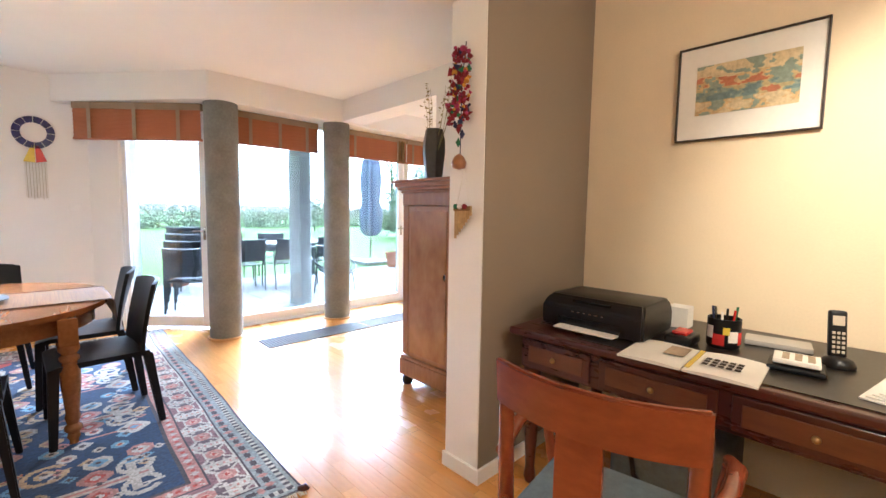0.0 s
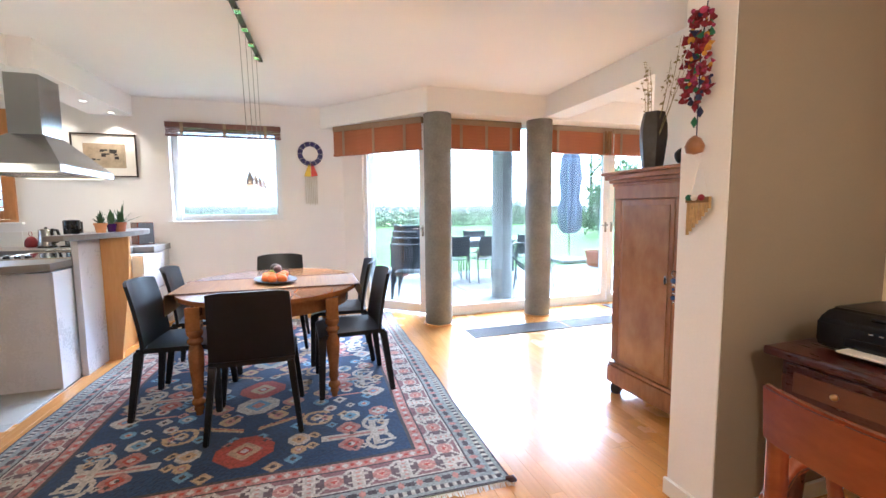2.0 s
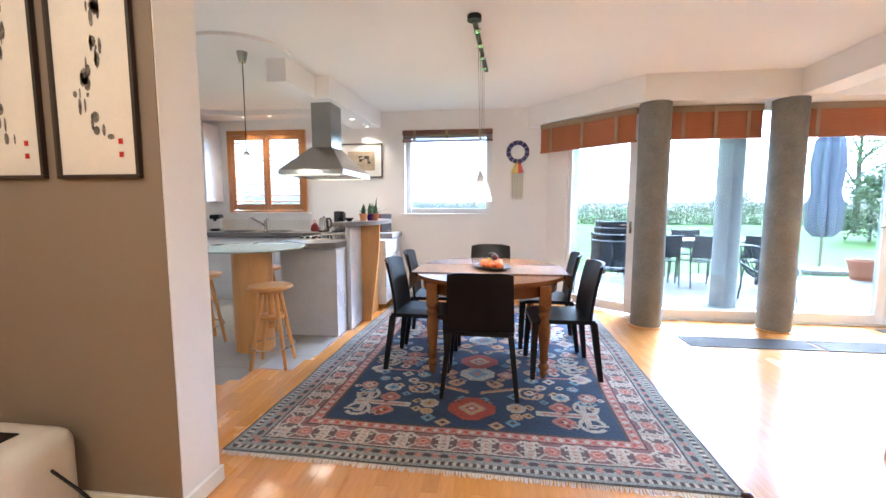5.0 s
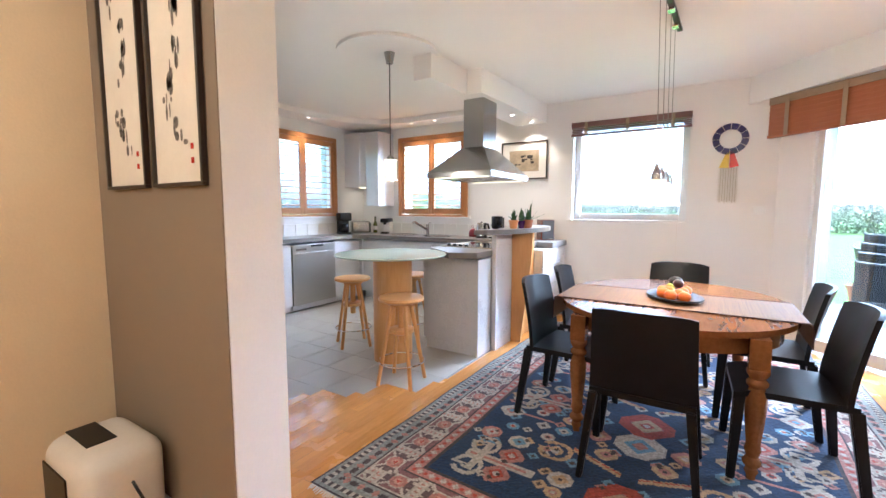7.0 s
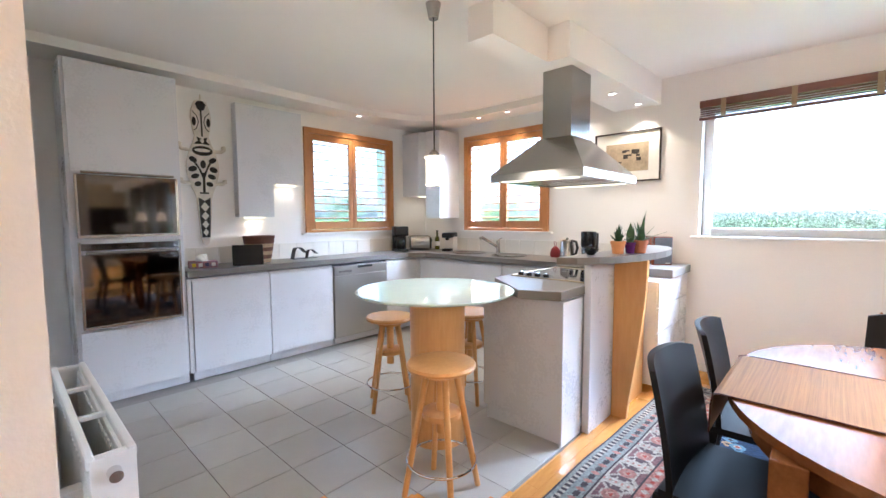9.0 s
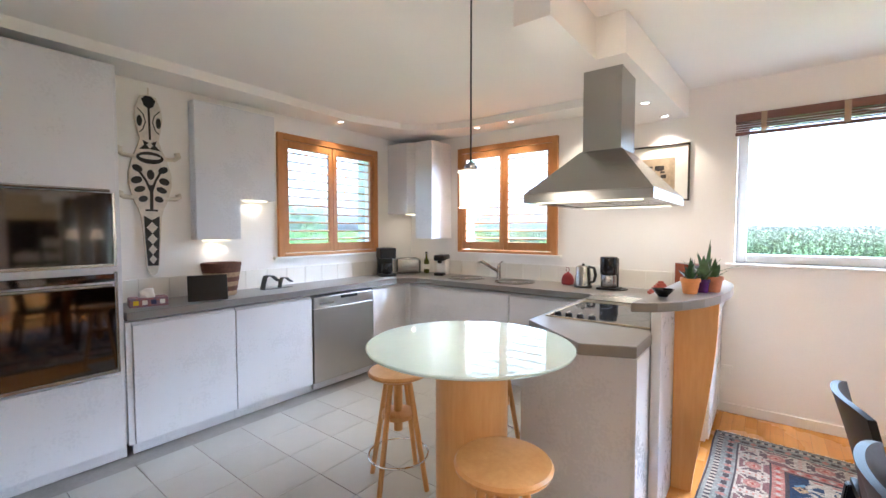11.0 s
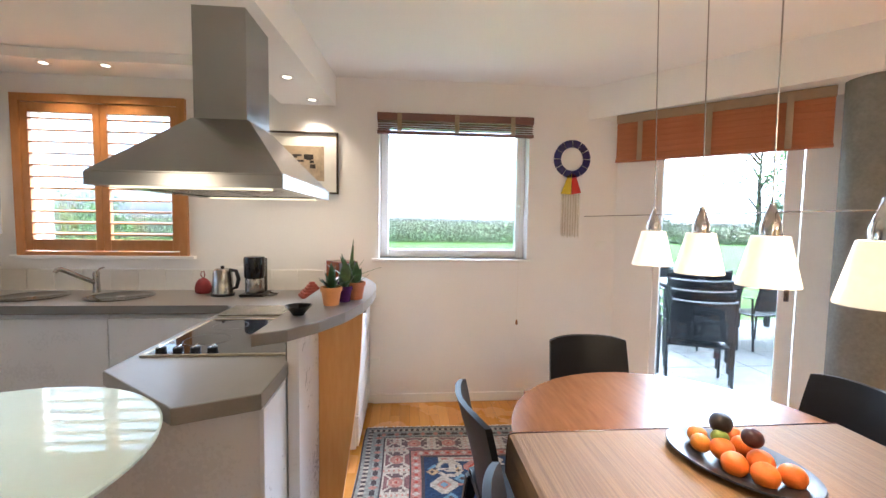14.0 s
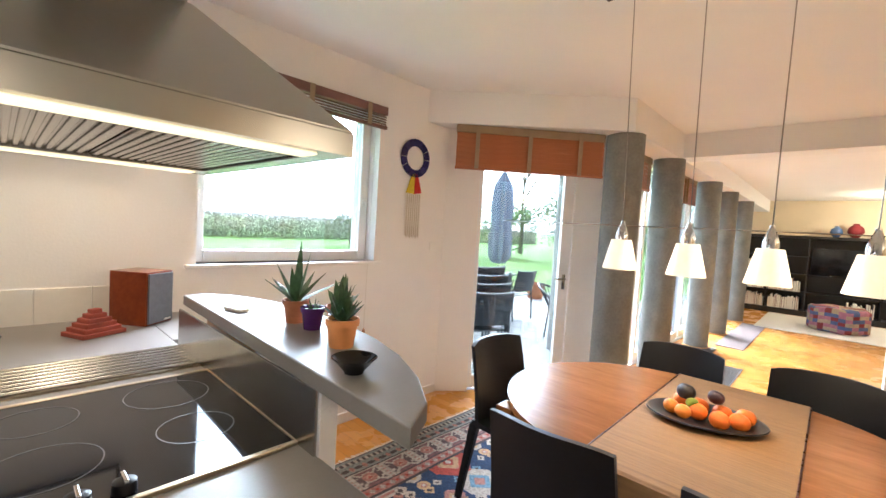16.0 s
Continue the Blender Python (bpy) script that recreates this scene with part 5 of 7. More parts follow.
# ring ornament on the window wall
t = thing("wall_ornament", (0.648, WALL_Y - 0.012, 0), "round blue stained-glass ornament with white beaded fringe", "ornament")
BLUEGLASS = material("blue_glass", (0.035, 0.03, 0.14), 0.2, vary=0.3, scale=30)
YGLASS = material("yellow_glass", (0.75, 0.55, 0.03), 0.25, vary=0.1)
RGLASS = material("red_glass", (0.55, 0.03, 0.02), 0.25, vary=0.1)
SILVER = material("lead_line", (0.6, 0.55, 0.45), 0.4, 0.8)
for k in range(12):
    a0 = 2 * math.pi * k / 12 + 0.018
    a1 = 2 * math.pi * (k + 1) / 12 - 0.018
    bm = bmesh.new()
    pts = [(0.155 * math.cos(a0 + (a1 - a0) * i / 4), 0.155 * math.sin(a0 + (a1 - a0) * i / 4)) for i in range(5)] + [(0.095 * math.cos(a1 + (a0 - a1) * i / 4), 0.095 * math.sin(a1 + (a0 - a1) * i / 4)) for i in range(5)]
    prism(bm, pts, 0, 0.008)
    part("ring_piece", bm, BLUEGLASS, t, at=Matrix.Translation((0, 0, 2.035)) @ Matrix.Rotation(radians(90), 4, "X"))
bm = bmesh.new()
tube(bm, [(0.125 * math.cos(a), 0.006, 2.035 + 0.125 * math.sin(a)) for a in [k * math.pi / 20 for k in range(40)]], 0.006, 6, True)
part("wire", bm, SILVER, t)
for k, (m, pts) in enumerate(((YGLASS, [(-0.085, -0.285), (0.0, -0.29), (0.0, -0.12), (-0.03, -0.14)]), (RGLASS, [(0.004, -0.29), (0.085, -0.275), (0.035, -0.13), (0.004, -0.12)]))):
    bm = bmesh.new()
    prism(bm, pts, 0, 0.008)
    part("glass_wedge", bm, m, t, at=Matrix.Translation((0, 0, 2.035)) @ Matrix.Rotation(radians(90), 4, "X"))
for k in range(15):
    x = -0.077 + k * 0.011
    bm = bmesh.new()
    tube(bm, [(x, -0.004, 1.748), (x + 0.001, -0.004, 1.41 - 0.012 * (k % 3))], 0.0034, 6)
    part("bead_string", bm, SILVER if k % 2 else PAPER, t)

# socket and switch
for x, z, nm, w in ((0.927, 1.316, "light_switch", 0.05), (-1.02 + 0.06, 0.341, "wall_socket", 0.04), (-2.0, 1.09, "wall_socket", 0.04)):
    t = thing(nm, (x, WALL_Y, z), "white plastic wall plate", "switch")
    part("plate", box(-w, w, -0.01, 0.001, -0.04, 0.04, bevel=0.004), TRIM, t)
    part("rocker", box(-w * 0.6, w * 0.6, -0.013, -0.0095, -0.025, 0.025, bevel=0.002), TRIM, t)


def picture(name, w, h, at, rz, mat_width, art, label, border=0.018, colour=None):
    t = thing(name, at, label, "picture", rz=rz)
    bm = bmesh.new()
    B(bm, -w / 2, w / 2, -0.022, 0, 0, border, 0.002), B(bm, -w / 2, w / 2, -0.022, 0, h - border, h, 0.002)
    B(bm, -w / 2, -w / 2 + border, -0.022, 0, border, h - border, 0.002), B(bm, w / 2 - border, w / 2, -0.022, 0, border, h - border, 0.002)
    part("picture_frame", bm, colour or DARKFRAME, t)
    part("mount", box(-w / 2 + border, w / 2 - border, -0.008, -0.002, border, h - border), PAPER, t)
    return t


def art_piece(t, name, x0, x1, z0, z1, mat, y=-0.0085):
    return part(name, box(x0, x1, y - 0.0012, y + 0.0008, z0, z1), mat, t)


# etching beside the hood
t = picture("framed_print", 0.62, 0.48, (-1.56, WALL_Y - 0.003, 1.71), 0, 0.1, None, "black-framed sepia etching on the kitchen wall", 0.014)
SEPIA = material("sepia_print", (0.42, 0.33, 0.22), 0.9, vary=0.2, scale=9)
INK = material("faded_ink", (0.06, 0.05, 0.045), 0.9, vary=0.5, scale=30)
art_piece(t, "print", -0.2, 0.2, 0.1, 0.37, SEPIA)
rnd = random.Random(2)
for k in range(12):
    x, z = rnd.uniform(-0.13, 0.1), rnd.uniform(0.18, 0.29)
    art_piece(t, "ink_stroke", x, x + rnd.uniform(0.02, 0.05), z, z + rnd.uniform(0.01, 0.04), INK, -0.0105)
# watercolour in the study
t = picture("framed_print", 0.582, 0.468, (3.097, 1.12, 1.697), -90, 0.1, None, "framed landscape watercolour with wide white mount", 0.008)
bm = bmesh.new()
nx_, nz_ = 80, 44
pal = [(0.6, 0.42, 0.2), (0.48, 0.18, 0.09), (0.27, 0.33, 0.26), (0.5, 0.4, 0.2), (0.17, 0.24, 0.24), (0.64, 0.52, 0.3)]
cm = [material("wash_%s" % n, c, 0.9, vary=0.15, scale=30) for n, c in zip(("ochre", "rust", "sage", "olive", "teal", "sand"), pal)]
for i in range(nx_):
    for j in range(nz_):
        x, z = -0.205 + 0.41 * i / nx_, 0.125 + 0.24 * j / nz_
        v = noise.noise(Vector((x * 13, z * 26, 1.3))) + 0.6 * noise.noise(Vector((x * 34, z * 60, 7.0)))
        h = j / nz_
        if h > 0.72 + 0.1 * noise.noise(Vector((x * 9, 3, 0))):
            c = 5 if v > -0.25 else 2
        elif h > 0.5:
            c = 1 if v > 0.12 else (2 if v < -0.15 else 0)
        elif h > 0.25:
            c = 4 if v < -0.3 else (2 if v < 0.0 else (1 if v > 0.35 else 3))
        else:
            c = 5 if v > 0 else (0 if v > -0.3 else 2)
        q4 = [bm.verts.new(p) for p in ((x, -0.0105, z), (x + 0.41 / nx_, -0.0105, z), (x + 0.41 / nx_, -0.0105, z + 0.24 / nz_), (x, -0.0105, z + 0.24 / nz_))]
        f = bm.faces.new(q4)
        f.material_index = c
part("painting", bm, cm, t, "loose landscape in rust, ochre and teal")
# ink scrolls by the left pier
WASHINK = material("ink_wash", (0.22, 0.2, 0.18), 0.9, vary=0.5, scale=30)
for xc, sd in ((-1.17, 4), (-1.588, 9)):
    t = picture("framed_scroll", 0.36, 0.95, (xc, 2.015, 1.398), 0, 0.05, None, "dark-framed ink brush painting on cream paper", 0.014)
    rnd = random.Random(sd)
    for k in range(34):
        z = 0.15 + 0.72 * rnd.random()
        x = 0.05 * math.sin(z * 14) + rnd.uniform(-0.04, 0.03)
        w, h = rnd.uniform(0.003, 0.016), rnd.uniform(0.008, 0.035)
        bm = bmesh.new()
        prism(bm, [(x + w * math.cos(a) * (1 + 0.3 * rnd.random()), z + h * math.sin(a)) for a in [i * math.pi / 4 for i in range(8)]], 0, 0.001)
        part("brush_stroke", bm, WASHINK, t, at=Matrix.Translation((0, -0.0085, 0)) @ Matrix.Rotation(radians(90), 4, "X"))
    for k in range(2):
        art_piece(t, "seal", 0.09, 0.108, 0.08 + 0.05 * k, 0.1 + 0.05 * k, RGLASS)

# ---- study ----
BRASS = material("brass", (0.5, 0.33, 0.12), 0.3, 1.0, vary=0.1)
DESKTOP = material("black_desk_leather", (0.018, 0.015, 0.013), 0.3, vary=0.2, scale=12, bump=0.0003)
t = thing("writing_desk", (0, 0, 0), "mahogany writing desk with drawers and dark leather top", "desk")
bm = bmesh.new()
B(bm, 2.25, 3.09, -0.02, 1.83, 0.74, 0.775, 0.01, 3)
part("desktop", bm, MAHOGANY, t)
part("leather_top", box(2.3, 3.05, 0.05, 1.5, 0.776, 0.779), DESKTOP, t, "dark leather writing surface")
part("apron", box(2.29, 3.07, 0.03, 1.78, 0.585, 0.739, bevel=0.003), MAHOGANY, t)
for y0, y1, z0, z1 in ((1.43, 1.76, 0.6, 0.725), (0.97, 1.39, 0.6, 0.725), (0.5, 0.93, 0.6, 0.725), (0.06, 0.45, 0.6, 0.725)):
    dw = part("drawer", box(2.276, 2.289, y0, y1, z0, z1, bevel=0.004), MAHOGANY, t)
    part("drawer_panel", box(2.27, 2.2755, y0 + 0.03, y1 - 0.03, z0 + 0.025, z1 - 0.025, bevel=0.002), DESKPANEL, dw)
    bm = bmesh.new()
    bmesh.ops.create_uvsphere(bm, u_segments=12, v_segments=8, radius=0.012, matrix=Matrix.Translation((2.258, (y0 + y1) / 2, (z0 + z1) / 2)))
    part("knob", bm, BRASS, dw, "brass knob", smooth=180)
part("pedestal", box(2.3, 3.05, 0.03, 0.48, 0.08, 0.584, bevel=0.004), MAHOGANY, t)
for z in (0.1, 0.35):
    dw = part("drawer", box(2.285, 2.299, 0.06, 0.45, z, z + 0.22, bevel=0.004), MAHOGANY, t)
    part("drawer_panel", box(2.28, 2.2845, 0.09, 0.42, z + 0.03, z + 0.19, bevel=0.002), DESKPANEL, dw)
    bm = bmesh.new()
    tube(bm, [(2.275, 0.2, z + 0.12), (2.258, 0.21, z + 0.105), (2.258, 0.3, z + 0.105), (2.275, 0.31, z + 0.12)], 0.005, 8)
    part("handle", bm, BRASS, dw, "brass drop handle", smooth=60)
for x in (2.33, 3.02):
    for y in (1.74,):
        bm = lathe(bmesh.new(), [(0.02, 0.0), (0.03, 0.03), (0.022, 0.08), (0.035, 0.3), (0.04, 0.48), (0.03, 0.52), (0.042, 0.55), (0.042, 0.585)], 16, (x, y, 0))
        part("leg", bm, MAHOGANY, t, smooth=50)


def office_chair():
    t = thing("desk_chair", (1.78, 1.11, 0), "reddish wooden armchair with a curved top rail and grey seat", "chair", rz=-82)
    # faces +y in its own frame; back towards -y
    def bent(x0, x1, y0, bow, z0, z1, th, n=14):
        bm = bmesh.new()
        rr = []
        for i in range(n + 1):
            u = i / n
            x = x0 + (x1 - x0) * u
            y = y0 - bow * (1 - (2 * u - 1) ** 2)
            rr.append([bm.verts.new(p) for p in ((x, y - th / 2, z0), (x, y + th / 2, z0), (x, y + th / 2 - 0.012, z1), (x, y - th / 2 - 0.012, z1))])
        for a, b in zip(rr, rr[1:]):
            for j in range(4):
                bm.faces.new((a[j], a[(j + 1) % 4], b[(j + 1) % 4], b[j]))
        bm.faces.new(rr[0][::-1]), bm.faces.new(rr[-1])
        bmesh.ops.recalc_face_normals(bm, faces=bm.faces)
        bmesh.ops.bevel(bm, geom=[e for e in bm.edges if len(e.link_faces) == 2 and e.calc_face_angle(0) > 0.8], offset=0.006, segments=2, affect="EDGES")
        return bm
    part("top_rail", bent(-0.25, 0.25, -0.21, 0.07, 0.8, 0.925, 0.024), CHAIRWOOD, t, smooth=40)
    part("splat", box(-0.055, 0.055, -0.285, -0.263, 0.44, 0.81, bevel=0.004), CHAIRWOOD, t)
    part("lower_rail", bent(-0.22, 0.22, -0.21, 0.06, 0.5, 0.545, 0.024), CHAIRWOOD, t, smooth=40)
    for sx in (-1, 1):
        bm = bmesh.new()
        tube(bm, [(sx * 0.23, -0.2, 0.86), (sx * 0.225, -0.195, 0.46), (sx * 0.23, -0.24, 0.0)], [0.021, 0.024, 0.019], 8)
        part("back_leg", bm, CHAIRWOOD, t, smooth=50)
        bm = bmesh.new()
        tube(bm, [(sx * 0.24, -0.2, 0.65), (sx * 0.275, -0.05, 0.66), (sx * 0.285, 0.1, 0.655), (sx * 0.265, 0.17, 0.64)], [0.018, 0.022, 0.024, 0.018], 10)
        part("armrest", bm, CHAIRWOOD, t, smooth=50)
        bm = bmesh.new()
        tube(bm, [(sx * 0.265, 0.14, 0.64), (sx * 0.24, 0.17, 0.44), (sx * 0.235, 0.19, 0.0)], [0.016, 0.02, 0.018], 8)
        part("front_leg", bm, CHAIRWOOD, t, smooth=50)
    part("seat_frame", box(-0.25, 0.25, -0.22, 0.22, 0.4, 0.44, bevel=0.006), CHAIRWOOD, t)
    bm = box(-0.235, 0.235, -0.2, 0.21, 0.44, 0.475, bevel=0.016, segs=4)
    part("seat", bm, SEATCLOTH, t, "grey-green cloth seat", smooth=50)


CHAIRWOOD = wood("chair_wood", (0.13, 0.022, 0.006), (0.25, 0.052, 0.013), 0.25, grain=(8, 3, 3), coat=0.3)
SEATCLOTH = material("grey_green_cloth", (0.13, 0.16, 0.17), 0.9, vary=0.15, scale=30, bump=0.0006, fine=250)
office_chair()

# things on the desk
DZ = 0.78
t = thing("printer", (2.58, 1.51, DZ), "black inkjet printer on the desk", "printer", rz=-90)
bm = bmesh.new()
secs = [(0.235, -0.17, 0.17, 0.004), (0.24, -0.175, 0.175, 0.02), (0.24, -0.175, 0.175, 0.105), (0.225, -0.13, 0.17, 0.145), (0.215, -0.11, 0.16, 0.152)]
rings = [[bm.verts.new(p) for p in ((-w, y0, z), (w, y0, z), (w, y1, z), (-w, y1, z))] for w, y0, y1, z in secs]
for a, b in zip(rings, rings[1:]):
    for j in range(4):
        bm.faces.new((a[j], a[(j + 1) % 4], b[(j + 1) % 4], b[j]))
bm.faces.new(rings[0][::-1]), bm.faces.new(rings[-1])
bmesh.ops.bevel(bm, geom=bm.edges[:], offset=0.01, segments=3, affect="EDGES")
part("housing", bm, BLACK, t, smooth=40)
part("paper_slot", box(-0.15, 0.15, -0.178, -0.172, 0.025, 0.06, bevel=0.003), DARKGLASS, t)
part("paper_tray", box(-0.14, 0.14, -0.235, -0.16, 0.012, 0.02, bevel=0.003), PAPER, t, "white paper tray")
part("control_panel", box(-0.09, 0.09, -0.155, -0.115, 0.126, 0.138, bevel=0.003), DARKGLASS, t)
for k in range(6):
    part("button", box(-0.08 + k * 0.028, -0.068 + k * 0.028, -0.181, -0.1745, 0.085, 0.089), CHROME, t)
t = thing("tape_dispenser", (2.58, 1.17, DZ), "black and red desk tape dispenser", "dispenser")
bm = box(-0.09, 0.06, -0.05, 0.05, 0, 0.045, bevel=0.014, segs=3)
part("base", bm, BLACK, t, smooth=40)
part("top", box(-0.06, 0.03, -0.03, 0.03, 0.044, 0.06, bevel=0.008), RGLASS, t, "red top")
t = thing("memo_block", (2.87, 1.27, DZ), "white paper memo block", "paper")
part("block", box(-0.045, 0.045, -0.045, 0.045, 0, 0.1, bevel=0.002), PAPER, t)
t = thing("pen_cup", (2.66, 1.045, DZ), "black, red and yellow printed pen cup with pens", "pen cup")
part("cup", lathe(bmesh.new(), [(0.055, 0), (0.06, 0.01), (0.06, 0.12), (0.055, 0.12), (0.054, 0.02)], 28), BLACK, t, smooth=40)
for a, m, w, z0, z1 in ((175, RGLASS, 40, 0.015, 0.06), (225, PAPER, 35, 0.03, 0.075), (200, YGLASS, 22, 0.06, 0.09), (140, PAPER, 30, 0.04, 0.09), (260, RGLASS, 30, 0.02, 0.07)):
    bm = bmesh.new()
    prism(bm, arc(0, 0, 0.0615, a - w / 2, a + w / 2, 6) + arc(0, 0, 0.0603, a + w / 2, a - w / 2, 6), z0, z1)
    part("printed_patch", bm, m, t)
for k in range(6):
    a = k * 1.05
    bm = bmesh.new()
    tube(bm, [(0.03 * math.cos(a), 0.03 * math.sin(a), 0.02), (0.045 * math.cos(a), 0.045 * math.sin(a), 0.15 + 0.008 * (k % 3))], 0.0045, 8)
    part("pen", bm, (BLACK, STEEL, NAVY, PAPER, RGLASS, GRN)[k], t)
t = thing("open_magazine", (2.345, 1.075, DZ), "open printed booklet lying on the desk", "booklet", rz=2)
for k, (y0, y1) in enumerate(((0.005, 0.22), (-0.215, -0.001))):
    bm = bmesh.new()
    n = 8
    rr = []
    for i in range(n + 1):
        u = i / n
        y = y0 + (y1 - y0) * u
        lift = 0.006 + 0.012 * math.sin(math.pi * min(1, abs(y) / 0.22)) * 0.6
        rr.append([bm.verts.new((x, y, z)) for x, z in ((-0.13, 0.0), (0.15, 0.0), (0.15, lift), (-0.13, lift))])
    for a, b in zip(rr, rr[1:]):
        for j in range(4):
            bm.faces.new((a[j], a[(j + 1) % 4], b[(j + 1) % 4], b[j]))
    bm.faces.new(rr[0][::-1]), bm.faces.new(rr[-1])
    bmesh.ops.recalc_face_normals(bm, faces=bm.faces)
    part("page_block", bm, PAPER, t, smooth=30)
part("yellow_strip", box(-0.11, 0.13, -0.02, -0.004, 0.0125, 0.0145), YGLASS, t)
part("picture_patch", box(-0.02, 0.1, 0.02, 0.09, 0.0175, 0.0185), SEPIA, t)
for k in range(5):
    for j in range(3):
        part("text_bar", box(-0.05 + j * 0.035, -0.03 + j * 0.035, -0.06 - k * 0.024, -0.043 - k * 0.024, 0.0175, 0.0188), INK, t)
t = thing("tablet", (2.84, 0.89, DZ), "silver notebook lying on the desk", "notebook", rz=8)
part("cover", box(-0.06, 0.06, -0.11, 0.11, 0, 0.022, bevel=0.004), material("silver_cover", (0.45, 0.43, 0.4), 0.4, 0.3), t)
t = thing("calculator_stand", (2.55, 0.8, DZ), "small desk calculator on a black stand", "calculator", rz=5)
part("stand", box(-0.07, 0.07, -0.08, 0.08, 0, 0.018, bevel=0.006), BLACK, t)
part("face", box(-0.06, 0.06, -0.065, 0.065, 0.025, 0.042, bevel=0.004), PAPER, t)
part("neck", box(-0.03, 0.03, -0.04, 0.04, 0.0175, 0.026), BLACK, t)
for k in range(3):
    part("strip", box(-0.045, 0.045, -0.05 + k * 0.035, -0.03 + k * 0.035, 0.0415, 0.0435), SEPIA, t)
t = thing("cordless_phone", (2.7, 0.7, DZ), "black cordless telephone standing in its cradle", "telephone", rz=-70)
part("cradle", lathe(bmesh.new(), [(0.05, 0), (0.052, 0.01), (0.04, 0.03), (0.025, 0.036)], 24), BLACK, t, smooth=50)
bm = box(-0.026, 0.026, -0.014, 0.014, 0.02, 0.2, bevel=0.009, segs=3)
hs = part("handset", bm, BLACK, t, at=pose(0, 0.01, 0, -10), smooth=50)
part("screen", box(-0.017, 0.017, -0.0155, -0.0135, 0.145, 0.18), SILVER, hs)
for r in range(5):
    for c in range(3):
        part("key", box(-0.018 + c * 0.0135, -0.009 + c * 0.0135, -0.0165, -0.0135, 0.045 + r * 0.017, 0.055 + r * 0.017, bevel=0.001), SILVER, hs)
t = thing("paper_stack", (2.5, 0.5, DZ), "loose stack of papers with a pen", "papers", rz=-12)
for k in range(4):
    part("sheet", box(-0.15 + 0.01 * k, 0.15 + 0.008 * k, -0.11, 0.11 - 0.012 * k, 0.006 * k, 0.006 * k + 0.0055, bevel=0.001), PAPER, t)
bm = bmesh.new()
tube(bm, [(-0.12, 0.04, 0.03), (-0.13, -0.09, 0.03)], 0.005, 8)
part("pen", bm, STEEL, t)
# things under the desk
t = thing("storage_bag", (2.72, 1.2, 0), "dark bag and grey box under the desk", "bag")
bm = box(-0.18, 0.2, -0.22, 0.25, 0, 0.4, bevel=0.05, segs=3)
part("box", bm, SEATCLOTH, t, smooth=50)
bm = bmesh.new()
tube(bm, [(-0.2, 0.1, 0.4), (-0.21, 0.14, 0.3), (-0.2, 0.12, 0.15), (-0.19, 0.05, 0.08)], 0.012, 8)
part("strap", bm, BLACK, t, smooth=60)

# white appliance by the left pier
t = thing("air_dryer", (-1.52, 1.83, 0), "white rounded portable heater with dark grille", "heater")
WHITEPLASTIC = material("white_plastic", (0.72, 0.7, 0.67), 0.35, vary=0.03)
part("housing", box(-0.2, 0.2, -0.14, 0.15, 0.02, 0.41, bevel=0.07, segs=5), WHITEPLASTIC, t, smooth=50)
part("grille", box(-0.16, 0.08, -0.146, -0.139, 0.06, 0.33, bevel=0.003), BLACK, t)
part("top_vent", box(-0.16, 0.06, -0.07, 0.03, 0.407, 0.413, bevel=0.002), BLACK, t)
bm = bmesh.new()
tube(bm, [(0.195, 0.02, 0.28), (0.30, 0.03, 0.2), (0.34, 0.06, 0.12), (0.39, 0.1, 0.08), (0.38, 0.16, 0.05), (0.3, 0.17, 0.04)], 0.006, 6)
part("cable", bm, BLACK, t, smooth=60)
for sx in (-1, 1):
    part("foot", box(sx * 0.14 - 0.03, sx * 0.14 + 0.03, -0.12, 0.12, 0, 0.025, bevel=0.005), BLACK, t)

# unseen warm study lamps: spot inferred from the lit wall, points added as fill
lamp("SPOT", (1.75, 0.3, 2.5), 9.0, (1.0, 0.73, 0.4), 0.06, (3.08, 0.5, 1.3), 64, 0.9)
lamp("POINT", (-1.2, 0.5, 2.3), 1.2, (1.0, 0.75, 0.45), 0.1)
lamp("POINT", (1.4, -0.4, 2.4), 2.4, (1.0, 0.75, 0.45), 0.1)


# ---- kitchen things ----
# hob
t = thing("ceramic_hob", (-1.475, 5.07, WT), "black ceramic hob with steel rim and four knobs", "hob")
bm = bmesh.new()
for a in ((-0.3, 0.3, -0.3, -0.285), (-0.3, 0.3, 0.325, 0.34), (-0.3, -0.288, -0.285, 0.325), (0.288, 0.3, -0.285, 0.325)):
    B(bm, *a, 0.0, 0.009, 0.002)
part("rim", bm, BRASSY, t, "brushed metal rim")
part("glass_plate", box(-0.288, 0.288, -0.285, 0.325, 0.0005, 0.006, bevel=0.001), DARKGLASS, t)
RINGMARK = material("hob_marking", (0.06, 0.06, 0.06), 0.3)
for x, y, r in ((-0.14, -0.07, 0.1), (0.14, -0.07, 0.085), (-0.14, 0.19, 0.085), (0.14, 0.19, 0.105)):
    bm = bmesh.new()
    n = 48
    o = [bm.verts.new((x + r * math.cos(2 * math.pi * k / n), y + r * math.sin(2 * math.pi * k / n), 0.0065)) for k in range(n)]
    i_ = [bm.verts.new((x + (r - 0.003) * math.cos(2 * math.pi * k / n), y + (r - 0.003) * math.sin(2 * math.pi * k / n), 0.0065)) for k in range(n)]
    for k in range(n):
        bm.faces.new((o[k], o[(k + 1) % n], i_[(k + 1) % n], i_[k]))
    part("cooking_zone", bm, RINGMARK, t)
